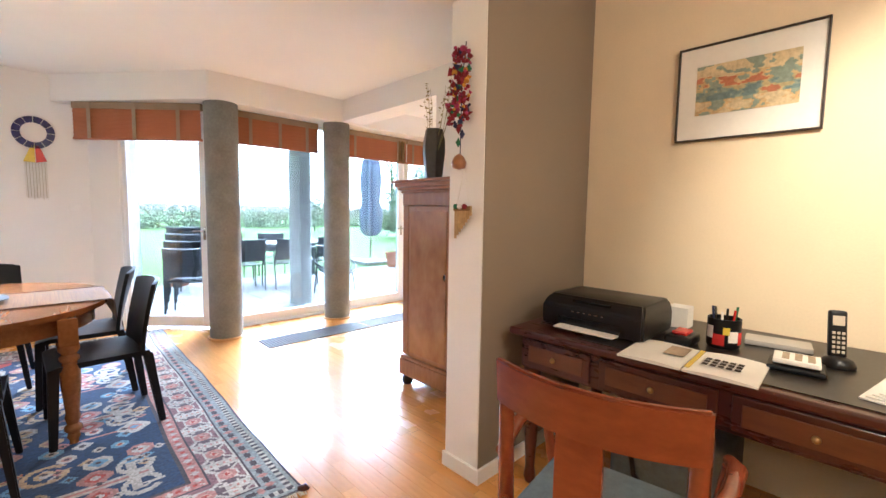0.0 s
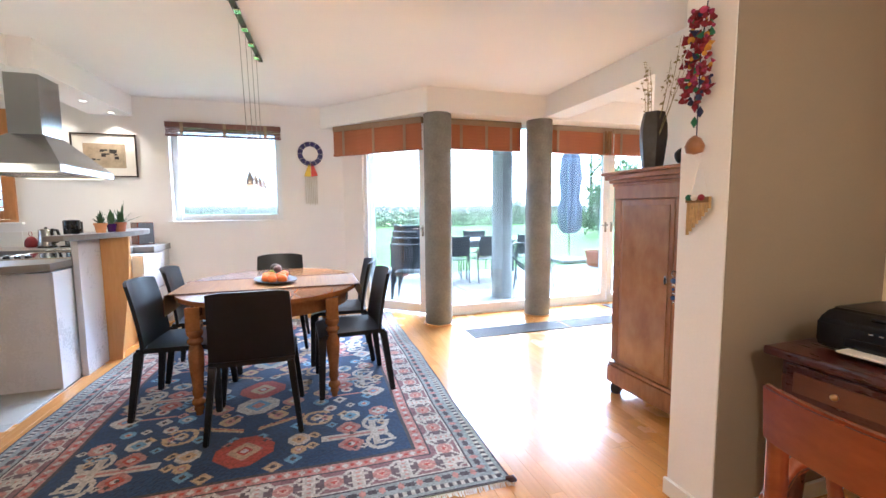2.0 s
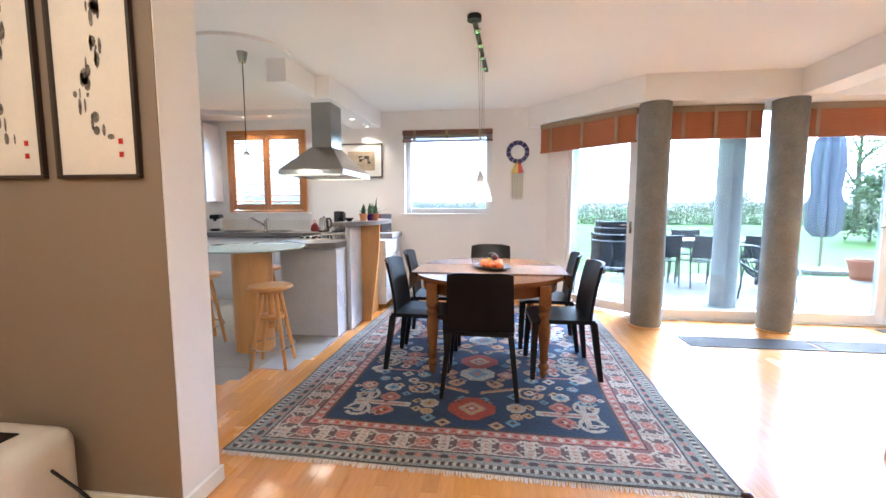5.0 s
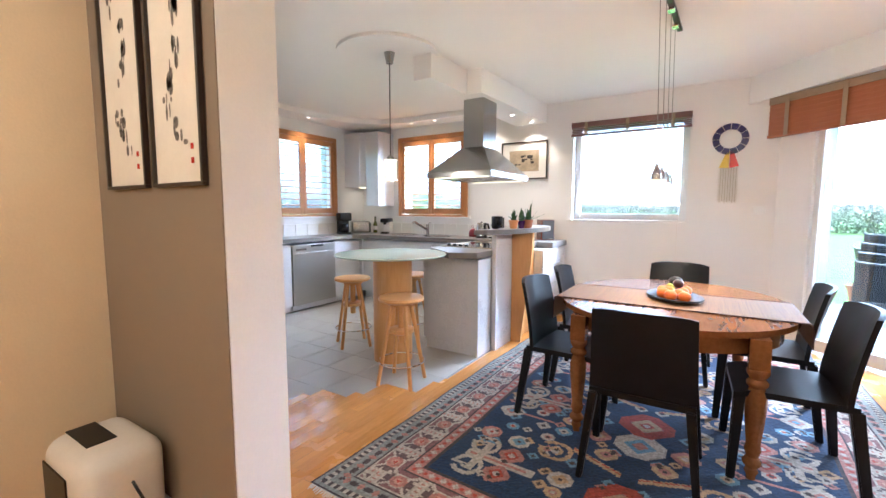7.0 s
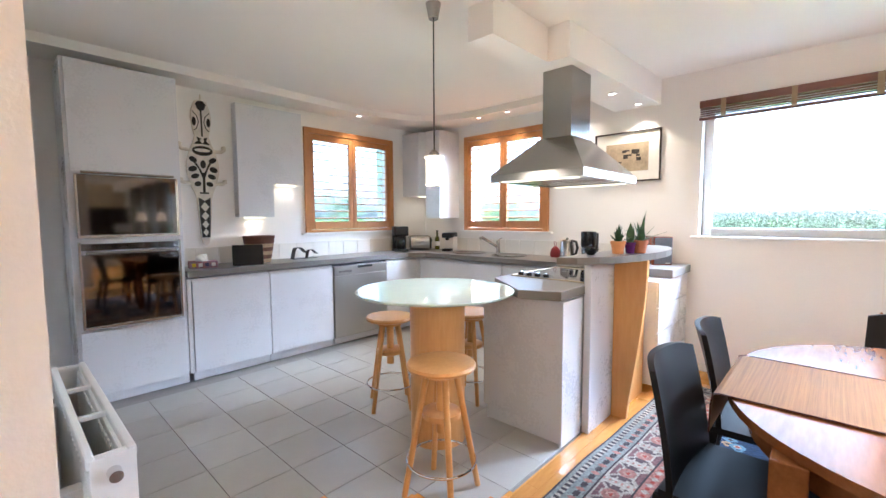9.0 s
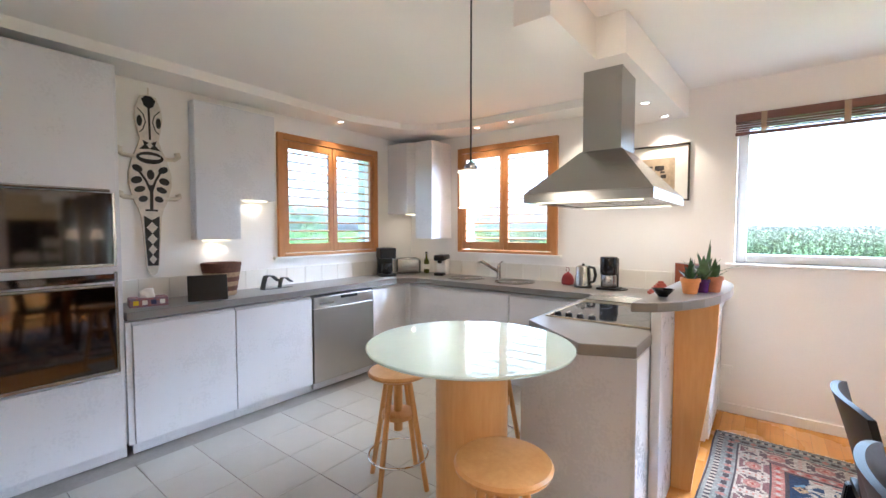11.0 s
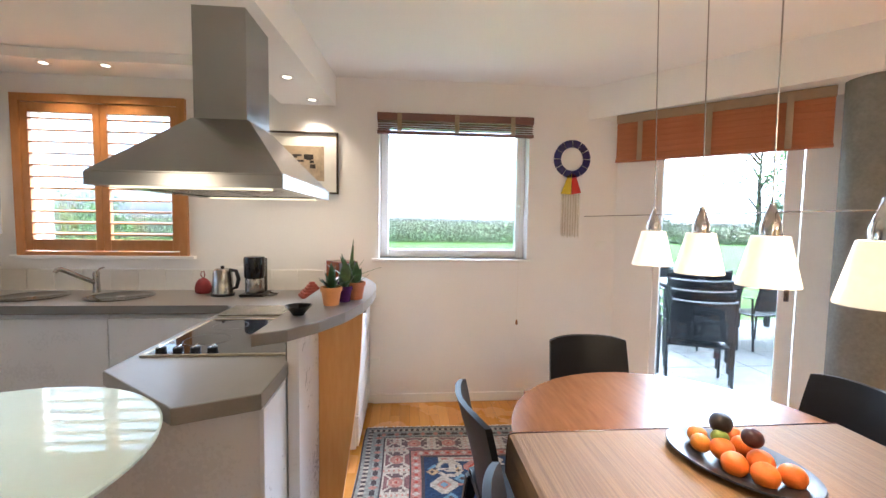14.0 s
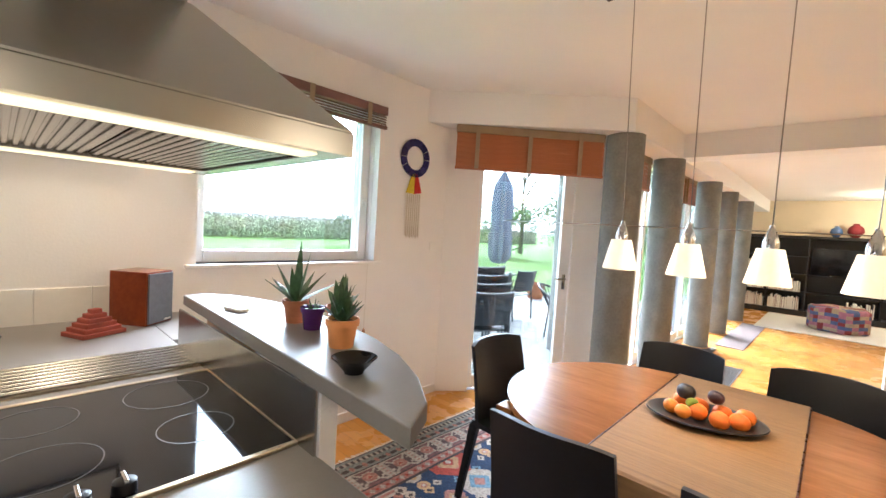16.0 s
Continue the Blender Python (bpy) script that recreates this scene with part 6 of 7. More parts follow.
for k in range(4):
    x = -0.24 + k * 0.068
    kb = part("knob", lathe(bmesh.new(), [(0.021, 0.006), (0.02, 0.026), (0.012, 0.03)], 18, (x, -0.255, 0)), BLACK, t, smooth=40)
    part("grip", box(x - 0.004, x + 0.004, -0.276, -0.234, 0.028, 0.036, bevel=0.002), CHROME, kb)
# bars of the downdraft grille
t = thing("worktop_grille", (-1.475, 5.6, WT), "steel bar grille let into the worktop behind the hob", "grille")
part("tray", box(-0.3, 0.3, -0.13, 0.13, 0.0005, 0.003), BRASSY, t)
for k in range(8):
    bm = bmesh.new()
    tube(bm, [(-0.3, -0.115 + k * 0.033, 0.012), (0.3, -0.115 + k * 0.033, 0.012)], 0.007, 10)
    part("bar", bm, STEEL, t, smooth=60)
for x in (-0.27, 0.27):
    part("bearer", box(x - 0.006, x + 0.006, -0.12, 0.12, 0.0025, 0.008), BRASSY, t)

# sink and tap
SINK = material("polished_sink_steel", (0.3, 0.29, 0.28), 0.16, 1.0, vary=0.01)
TAPM = material("satin_tap_metal", (0.42, 0.4, 0.38), 0.2, 1.0, vary=0.01)
for x in (-3.3, -2.72):
    t = thing("sink_bowl", (x, 6.14, WT), "round stainless steel sink bowl", "sink", "sink bowls")
    part("bowl", lathe(bmesh.new(), [(0.20, 0.001), (0.208, 0.007), (0.19, 0.009), (0.182, 0.003), (0.0001, 0.0015)], 40, close=False), SINK, t, smooth=60)
    part("drain", lathe(bmesh.new(), [(0.028, 0.0015), (0.026, 0.004)], 18), CHROME, t)
t = thing("kitchen_tap", (-3.0, 6.32, WT), "chrome mixer tap with a slanted spout", "tap")
part("base", lathe(bmesh.new(), [(0.026, 0), (0.024, 0.02), (0.02, 0.1), (0.023, 0.14), (0.017, 0.158)], 18), TAPM, t, smooth=50)
bm = bmesh.new()
tube(bm, [(0, 0, 0.07), (-0.06, -0.08, 0.13), (-0.12, -0.16, 0.19), (-0.135, -0.18, 0.185), (-0.14, -0.185, 0.17)], [0.017, 0.016, 0.016, 0.016, 0.014], 10)
part("spout", bm, TAPM, t, smooth=60)
bm = bmesh.new()
tube(bm, [(0, 0, 0.15), (0.01, 0.03, 0.175), (0.015, 0.06, 0.18)], 0.006, 8)
part("lever", bm, TAPM, t, smooth=60)


def kettle():
    t = thing("kettle", (-2.045, 6.19, WT), "brushed steel electric kettle with black handle", "kettle")
    part("body", lathe(bmesh.new(), [(0.075, 0.02), (0.074, 0.03), (0.064, 0.18), (0.05, 0.195), (0.012, 0.2)], 28), STEEL, t, smooth=50)
    part("base", lathe(bmesh.new(), [(0.08, 0.0), (0.08, 0.015), (0.074, 0.02)], 28), BLACK, t, smooth=50)
    bm = bmesh.new()
    tube(bm, [(0.05, -0.01, 0.19), (0.1, -0.01, 0.18), (0.115, -0.01, 0.12), (0.1, -0.01, 0.06), (0.07, -0.01, 0.05)], [0.012, 0.014, 0.014, 0.013, 0.01], 10)
    part("handle", bm, BLACK, t, smooth=60)
    part("lid_knob", lathe(bmesh.new(), [(0.012, 0.2), (0.014, 0.212), (0.004, 0.218)], 14), BLACK, t, smooth=50)


kettle()
t = thing("oven_mitt", (-2.22, 6.27, WT), "dark red quilted pot holder leaning at the wall", "pot holder")
bm = lathe(bmesh.new(), [(0.045, 0.0), (0.06, 0.012), (0.062, 0.045), (0.05, 0.085), (0.028, 0.11), (0.002, 0.118)], 18)
for v in bm.verts:
    v.co.y *= 0.55
    v.co *= 1 + 0.05 * noise.noise(v.co * 40)
part("pad", bm, RGLASSD, t, smooth=60)
bm = bmesh.new()
tube(bm, [(0, 0, 0.11), (-0.016, 0, 0.14), (-0.01, 0, 0.165), (0.008, 0, 0.165), (0.014, 0, 0.14), (0.004, 0, 0.11)], 0.004, 6)
part("loop", bm, RGLASSD, t, smooth=60)
t = thing("coffee_machine", (-1.82, 6.21, WT), "black and steel coffee machine with a clear carafe", "coffee machine")
part("base", box(-0.085, 0.085, -0.1, 0.09, 0, 0.018, bevel=0.006), BLACK, t)
part("carafe", lathe(bmesh.new(), [(0.062, 0.02), (0.066, 0.03), (0.066, 0.12), (0.06, 0.13)], 24, (0, -0.02, 0)), STEEL, t, smooth=50)
part("upper", lathe(bmesh.new(), [(0.068, 0.132), (0.072, 0.15), (0.074, 0.27), (0.068, 0.285), (0.02, 0.29)], 24, (0, -0.02, 0)), DARKGLASS, t, smooth=50)
part("column", box(-0.06, 0.06, 0.035, 0.085, 0.015, 0.27, bevel=0.01), BLACK, t)
bm = bmesh.new()
tube(bm, [(0.08, -0.08, 0.008), (0.14, -0.05, 0.006), (0.15, 0.02, 0.006), (0.09, 0.05, 0.006)], 0.005, 6)
part("cable", bm, BLACK, t)
# terracotta pyramid, loudspeaker
CLAY = material("red_clay", (0.3, 0.06, 0.035), 0.7, vary=0.15, scale=20, bump=0.0006)
t = thing("clay_pyramid", (-1.395, 6.13, WT), "stepped red clay pyramid ornament", "ornament", rz=25)
for k in range(6):
    w = 0.085 - 0.013 * k
    part("step", box(-w, w, -w * 0.8, w * 0.8, 0.018 * k, 0.018 * (k + 1) + 0.0008, bevel=0.003), CLAY, t)
t = thing("loudspeaker", (-1.2, 6.27, WT), "small cherry wood bookshelf loudspeaker with grey grille", "loudspeaker", rz=38)
part("cabinet", box(-0.08, 0.08, -0.085, 0.1, 0, 0.25, bevel=0.003), CHAIRWOOD, t)
part("grille", box(-0.074, 0.074, -0.095, -0.086, 0.008, 0.243, bevel=0.003), SPKCLOTH, t, "grey cloth grille")
part("badge", box(0.02, 0.06, -0.0975, -0.0945, 0.014, 0.022), SILVER, t)

# left worktop
t = thing("drip_coffee_maker", (-4.17, 5.78, WT), "black drip coffee maker", "coffee maker", rz=60)
part("base", box(-0.09, 0.09, -0.12, 0.1, 0, 0.03, bevel=0.008), BLACK, t)
part("tower", box(-0.085, 0.085, 0.02, 0.1, 0.028, 0.3, bevel=0.01), BLACK, t)
part("head", box(-0.09, 0.09, -0.12, 0.1, 0.2, 0.32, bevel=0.012), BLACK, t)
part("carafe", lathe(bmesh.new(), [(0.05, 0.031), (0.066, 0.06), (0.06, 0.13), (0.045, 0.15)], 22, (0, -0.05, 0)), DARKGLASS, t, smooth=50)
t = thing("toaster", (-4.14, 6.1, WT), "steel and black toaster", "toaster", rz=55)
part("body", box(-0.14, 0.14, -0.08, 0.08, 0.01, 0.19, bevel=0.025, segs=4), STEEL, t, smooth=50)
part("side", box(0.135, 0.155, -0.07, 0.07, 0.01, 0.17, bevel=0.012), BLACK, t)
part("lever", box(0.154, 0.175, -0.02, 0.02, 0.12, 0.135, bevel=0.004), BLACK, t)
for y in (-0.03, 0.03):
    part("slot", box(-0.11, 0.11, y - 0.012, y + 0.012, 0.188, 0.1915), BLACK, t)
t = thing("bottle", (-4.0, 6.3, WT), "green glass oil bottle with dark cap", "bottle")
part("glass", lathe(bmesh.new(), [(0.03, 0), (0.033, 0.01), (0.033, 0.14), (0.013, 0.19), (0.013, 0.24)], 20), BOTTLE, t, smooth=60)
part("cap", lathe(bmesh.new(), [(0.015, 0.238), (0.015, 0.26)], 14), BLACK, t)
part("label", lathe(bmesh.new(), [(0.0338, 0.05), (0.0338, 0.11)], 20, close=False), PAPER, t)
t = thing("pod_machine", (-3.72, 6.24, WT), "white and black capsule coffee machine", "coffee machine", rz=20)
part("body", box(-0.06, 0.06, -0.02, 0.14, 0, 0.2, bevel=0.012), WHITEPLASTIC, t, smooth=50)
part("head", box(-0.062, 0.062, -0.12, 0.142, 0.17, 0.235, bevel=0.016), BLACK, t, smooth=50)
part("drip_tray", box(-0.055, 0.055, -0.12, -0.018, 0, 0.03, bevel=0.004), BLACK, t)
part("spout", box(-0.02, 0.02, -0.09, -0.05, 0.14, 0.172, bevel=0.004), BLACK, t)
BASKET = material("striped_basket_pale", (0.4, 0.26, 0.14), 0.8, vary=0.2, scale=40, bump=0.001)
BASKETD = material("striped_basket_dark", (0.13, 0.05, 0.03), 0.8, vary=0.2, scale=40, bump=0.001)
t = thing("basket", (-4.2, 3.97, WT), "round woven basket with brown and cream bands", "basket")
for k in range(7):
    r0, r1 = 0.105 + 0.006 * k, 0.105 + 0.006 * (k + 1)
    part("band", lathe(bmesh.new(), [(r0, 0.037 * k), (r0 + 0.006, 0.037 * k + 0.018), (r1, 0.037 * (k + 1))], 28, close=(k == 0)), BASKETD if k in (1, 3, 5, 6) else BASKET, t, smooth=60)
t = thing("tablet_stand", (-3.97, 3.77, WT), "black tablet leaning on the basket", "tablet", rz=72)
bm = box(-0.13, 0.13, -0.008, 0.008, 0, 0.19, bevel=0.005)
part("screen", bm, BLACK, t, at=pose(0, 0, 0.002, -14))
t = thing("tissue_box", (-4.1, 3.43, WT), "patterned tissue box with a white tissue", "tissue box", rz=80)
part("carton", box(-0.11, 0.11, -0.06, 0.06, 0, 0.06, bevel=0.004), material("patterned_carton", (0.35, 0.12, 0.08), 0.7, second=(0.12, 0.12, 0.2), scale=60), t)
for k in range(4):
    part("motif", box(-0.09 + k * 0.05, -0.06 + k * 0.05, -0.0615, -0.0595, 0.015, 0.045), (YGLASS, PAPER, NAVY, PAPER)[k], t)
bm = bmesh.new()
bmesh.ops.create_icosphere(bm, subdivisions=3, radius=0.05)
for v in bm.verts:
    v.co *= 1 + 0.4 * noise.noise(v.co * 30)
    v.co.z = max(v.co.z, -0.01)
part("tissue", bm, PAPER, t, at=(0, 0, 0.07), smooth=60)
for y, s, lab in ((4.44, 1.0, "bent black metal tablet stand on the worktop"), (4.6, 0.75, "small bent black metal phone stand on the worktop")):
    t = thing("tablet_stand", (-4.19, y - 0.13, WT), lab, "stand")
    prof = [(0.15, 0.0), (0.0, 0.0), (0.022, 0.095), (0.035, 0.115), (0.085, 0.118), (0.15, 0.06), (0.158, 0.07)]
    names = ("base_plate", "stem", "stem_bend", "shoulder", "rest_plate", "lip")
    for (ya_, za_), (yb_, zb_), nm in zip(prof, prof[1:], names):
        ya_, za_, yb_, zb_ = ya_ * s, za_ * s, yb_ * s, zb_ * s
        ln = math.hypot(yb_ - ya_, zb_ - za_)
        half = (0.045 if nm in ("rest_plate", "lip", "shoulder") else 0.038) * s
        part(nm, box(-half, half, -0.001, ln + 0.001, 0.0, 0.0045, bevel=0.0008, segs=1), BLACK, t, at=pose(0, ya_, za_ + (0.0045 if ya_ > yb_ else 0), math.degrees(math.atan2(zb_ - za_, yb_ - ya_))))

# carved crocodile on the wall
def croc():
    t = thing("wall_carving", (WALL_X + 0.004, 3.545, 0), "carved wooden lizard painted in black and cream on the kitchen wall", "ornament")
    to_wall = Matrix(((0, 0, 1, 0), (1, 0, 0, 0), (0, 1, 0, 0), (0, 0, 0, 1)))
    prof = [(0.0, 2.46), (0.05, 2.445), (0.082, 2.36), (0.088, 2.29), (0.074, 2.2), (0.054, 2.13), (0.08, 2.06), (0.11, 1.99), (0.138, 1.885), (0.138, 1.8), (0.11, 1.69), (0.08, 1.62), (0.06, 1.565), (0.053, 1.39), (0.043, 1.21), (0.027, 1.145), (0.01, 1.13)]
    bm = bmesh.new()
    prism(bm, [(-w, z) for w, z in prof] + [(w, z) for w, z in reversed(prof[1:])], 0, 0.02, 0.004)
    part("body", bm, CROCWOOD, t, at=to_wall)
    for sy in (-1, 1):
        for z, reach in ((2.0, 0.03), (1.7, 0.022)):
            bm = bmesh.new()
            tube(bm, [(0.01, sy * 0.09, z), (0.01, sy * 0.165, z + 0.005), (0.01, sy * 0.19, z + reach), (0.01, sy * 0.182, z + 2 * reach)], [0.014, 0.017, 0.023, 0.02], 8)
            part("leg", bm, CROCWOOD, t, smooth=60)

    def dab(pts, mat=BLACK, lift=0.0):
        bm = bmesh.new()
        if sum(a[0] * b[1] - b[0] * a[1] for a, b in zip(pts, pts[1:] + pts[:1])) < 0:
            pts = pts[::-1]
        prism(bm, pts, 0.0205 + lift, 0.0225 + lift)
        part("black_pattern" if mat is BLACK else "pale_pattern", bm, mat, t, at=to_wall)

    def ellipse(x, z, rx, rz, tilt=0.0, n=14):
        c, d = math.cos(tilt), math.sin(tilt)
        return [(x + rx * math.cos(a) * c - rz * math.sin(a) * d, z + rx * math.cos(a) * d + rz * math.sin(a) * c) for a in [2 * math.pi * k / n for k in range(n)]]

    def strip(pts, w):
        for (xa, za), (xb, zb) in zip(pts, pts[1:]):
            n = Vector((za - zb, xb - xa)).normalized() * w
            dab([(xa - n.x, za - n.y), (xb - n.x, zb - n.y), (xb + n.x, zb + n.y), (xa + n.x, za + n.y)])

    dab([(-0.045, 2.42), (-0.02, 2.448), (0.02, 2.448), (0.045, 2.42), (0.03, 2.375), (0.0, 2.355), (-0.03, 2.375)])
    strip([(0, 2.36), (0.003, 2.13)], 0.007)
    for sx in (-1, 1):
        dab(ellipse(sx * 0.06, 2.26, 0.017, 0.04))
        strip([(sx * 0.07, 2.35), (sx * 0.035, 2.31), (sx * 0.022, 2.26), (sx * 0.04, 2.2), (sx * 0.062, 2.18)], 0.0035)
        dab([(0, 2.105), (sx * 0.045, 2.125), (sx * 0.035, 2.09), (sx * 0.07, 2.055), (0, 2.062)])
    dab([(0, 2.115), (0.02, 2.09), (0, 2.065), (-0.02, 2.09)], CROCWOOD, 0.002)
    dab(ellipse(0, 1.998, 0.088, 0.045))
    dab(ellipse(0, 2.003, 0.068, 0.016), CROCWOOD, 0.002)
    # flowering branch on the belly
    strip([(0.004, 1.8), (0.0, 1.61)], 0.011)
    strip([(-0.04, 1.612), (0.04, 1.612)], 0.007)
    strip([(0.0, 1.75), (-0.03, 1.83), (-0.075, 1.9)], 0.008)
    strip([(0.004, 1.75), (0.03, 1.83), (0.065, 1.9)], 0.008)
    dab(ellipse(0, 1.875, 0.024, 0.038))
    for sx in (-1, 1):
        dab(ellipse(sx * 0.082, 1.915, 0.035, 0.024, sx * 0.5))
        for x, z, rx, rz in ((0.088, 1.83, 0.036, 0.026), (0.07, 1.765, 0.036, 0.022), (0.05, 1.695, 0.03, 0.023)):
            dab(ellipse(sx * x, z, rx, rz, -sx * 0.35))
    # pale lozenges down the black tail
    dab([(-0.05, 1.572), (0.0, 1.54), (0.05, 1.572), (0.045, 1.39), (0.034, 1.2), (-0.034, 1.2), (-0.045, 1.39)])
    for k, z in enumerate((1.485, 1.4, 1.322, 1.248)):
        w, h = 0.036 - 0.004 * k, 0.043 - 0.003 * k
        dab([(0, z + h), (w, z), (0, z - h), (-w, z)], CROCWOOD, 0.002)
    bm = bmesh.new()
    tube(bm, [(0.012, 0, 2.455), (0.012, 0.002, 2.51)], 0.006, 6)
    part("hanger", bm, CROCWOOD, t)


CROCWOOD = material("pale_carved_wood", (0.7, 0.64, 0.55), 0.7, vary=0.12, scale=14, bump=0.0006)
croc()


# plants on the bar
def succulent(at, label, potmat, r, h, n, ln, wd, lean, colour, seed):
    t = thing("potted_plant", at, label, "plant", "plants on the bar")
    part("pot", lathe(bmesh.new(), [(r * 0.72, 0), (r * 0.95, h * 0.78), (r * 1.05, h * 0.78), (r * 1.05, h), (r * 0.92, h), (r * 0.88, h * 0.85)], 28), potmat, t, smooth=40)
    part("soil", lathe(bmesh.new(), [(0.0001, h * 0.88), (r * 0.89, h * 0.87)], 20, close=False), SOIL, t)
    rnd = random.Random(seed)
    for k in range(n):
        a = 2 * math.pi * k / n * 2.4 + rnd.uniform(-0.2, 0.2)
        up = (k + 0.5) / n
        out = lean * (1.1 - up)
        bm = bmesh.new()
        L = ln * rnd.uniform(0.8, 1.1)
        rows = []
        for i in range(6):
            u = i / 5
            w = wd * (math.sin(math.pi * (0.12 + 0.88 * u) ** 0.7) + 0.04)
            rad = 0.004 + out * L * u
            z = h * 0.87 + L * u * (0.35 + 0.65 * up) * (1 - 0.25 * out * u)
            c = Vector((rad * math.cos(a), rad * math.sin(a), z))
            s = Vector((-math.sin(a), math.cos(a), 0)) * w
            nn = Vector((math.cos(a), math.sin(a), 0)) * wd * 0.35 * (1 - u)
            rows.append([bm.verts.new(c - s), bm.verts.new(c + nn), bm.verts.new(c + s), bm.verts.new(c - nn * 0.3 + Vector((0, 0, 0.002)))])
        for p, q_ in zip(rows, rows[1:]):
            for j in range(4):
                bm.faces.new((p[j], p[(j + 1) % 4], q_[(j + 1) % 4], q_[j]))
        bm.faces.new(rows[-1])
        bmesh.ops.recalc_face_normals(bm, faces=bm.faces)
        part("leaf", bm, colour, t, smooth=60)
    return t


SOIL = material("potting_soil", (0.03, 0.022, 0.015), 0.95, vary=0.4, scale=80, bump=0.002)
ALOE = material("aloe_leaf", (0.06, 0.13, 0.05), 0.45, vary=0.25, scale=30)
HAWOR = material("dark_succulent", (0.03, 0.08, 0.03), 0.5, vary=0.3, scale=60)
POTO = material("pale_orange_pot", (0.62, 0.27, 0.09), 0.6, vary=0.06, scale=10)
PURPLE = material("purple_glass", (0.06, 0.01, 0.12), 0.12, vary=0.1)
BZ = 1.1425
succulent((-1.0, 5.16, BZ), "aloe with long spiky leaves in a terracotta pot", TERRA, 0.04, 0.075, 9, 0.2, 0.014, 0.75, ALOE, 1)
succulent((-1.03, 4.84, BZ), "spiky dark succulent in a pale orange pot", POTO, 0.044, 0.078, 22, 0.11, 0.011, 0.6, HAWOR, 2)
succulent((-0.945, 4.98, BZ), "round-leaved succulent in a terracotta pot", TERRA, 0.045, 0.08, 8, 0.13, 0.02, 0.45, ALOE, 3)
succulent((-1.0, 5.05, BZ), "tiny cactus in a purple glass pot", PURPLE, 0.036, 0.07, 5, 0.05, 0.012, 0.5, ALOE, 4)
succulent((-0.985, 4.92, BZ), "small cactus with two ears in a purple glass pot", PURPLE, 0.034, 0.07, 4, 0.14, 0.024, 0.3, ALOE, 6)
t = thing("small_bowl", (-1.12, 4.65, BZ), "small black glazed bowl on the bar", "bowl")
part("dish", lathe(bmesh.new(), [(0.022, 0), (0.024, 0.006), (0.05, 0.035), (0.052, 0.036), (0.047, 0.033), (0.02, 0.008), (0.0001, 0.007)], 30, close=False), DARKGLASS, t, smooth=60)
t = thing("remote_control", (-1.09, 5.42, BZ), "small grey remote control on the bar", "remote", rz=15)
part("casing", box(-0.02, 0.02, -0.045, 0.045, 0, 0.012, bevel=0.004), SILVER, t)
for k in range(4):
    part("button", box(-0.008, 0.008, -0.03 + k * 0.016, -0.02 + k * 0.016, 0.0115, 0.014), BLACK, t)

# radiator
t = thing("radiator", (-1.82, 2.3135, 0), "white double panel radiator with an open top", "radiator")
for y in (0.02, 0.09):
    part("panel", box(-0.46, 0.46, y - 0.008, y + 0.008, 0.14, 0.755, bevel=0.006), TRIM, t)
    for k in range(22):
        x = -0.44 + k * 0.04
        part("rib", box(x, x + 0.022, y - 0.012, y + 0.012, 0.17, 0.73, bevel=0.003, segs=1), TRIM, t)
for x in (-0.46, -0.15, 0.15, 0.45):
    part("cross_bar", box(x - 0.008, x + 0.008, 0.017, 0.1, 0.765, 0.78, bevel=0.003), TRIM, t)
for y in (0.015, 0.1):
    part("top_rail", box(-0.47, 0.47, y - 0.01, y + 0.01, 0.755, 0.786, bevel=0.005), TRIM, t)
for x in (-0.465, 0.465):
    part("side_cover", box(x - 0.008, x + 0.008, 0.012, 0.108, 0.14, 0.78, bevel=0.003), TRIM, t)
bm = bmesh.new()
tube(bm, [(0.0, 0.0, 0.0), (0.045, 0.0, 0.0)], [0.017, 0.015], 14)
part("valve", bm, CHROME, t, at=(0.46, 0.06, 0.735), smooth=50)
for sx in (-0.35, 0.35):
    part("bracket", box(sx - 0.02, sx + 0.02, -0.0635, 0.018, 0.22, 0.67), TRIM, t)

# floor grille before the glazing, door mat
# near-black colour stands for the shade down in the convector well
WELLSHADE = material("convector_well_shade", (0.012, 0.011, 0.01), 0.95, spec=0.05, vary=0.3)
t = thing("floor_grille", (2.16, 4.575, 0), "dark metal slatted convector grille let into the parquet", "grille")
for k in range(2):
    x0 = 0.01 + 1.17 * k
    part("well_shade_sheet", box(x0, x0 + 1.15, 0.0, 0.3, 0.0005, 0.002), WELLSHADE, t)
    bm = bmesh.new()
    B(bm, x0, x0 + 1.15, 0, 0.012, 0.001, 0.008), B(bm, x0, x0 + 1.15, 0.288, 0.3, 0.001, 0.008)
    part("edge_strip", bm, GRILLEM, t)
    bar = None
    for i in range(36):
        m = pose(x0 + 0.02 + i * 0.0315, 0, 0)
        if bar is None:
            bar = part("bar", box(-0.007, 0.007, 0.012, 0.288, 0.0015, 0.007, bevel=0.001, segs=1), GRILLEM, t, at=m).data
        else:
            ob = new("bar", bar)
            ob.parent = t
            ob.matrix_basis = m
t = thing("door_mat", (4.85, 5.19, 0), "dark grey door mat with a white star", "door mat")
part("mat", box(-0.5, 0.5, -0.19, 0.19, 0.0005, 0.008, bevel=0.002), SPKCLOTH, t)
bm = bmesh.new()
prism(bm, [((0.15 if k % 2 == 0 else 0.06) * math.cos(k * math.pi / 5 + 1.57), (0.15 if k % 2 == 0 else 0.06) * math.sin(k * math.pi / 5 + 1.57)) for k in range(10)], 0.008, 0.0095)
part("star", bm, PAPER, t)
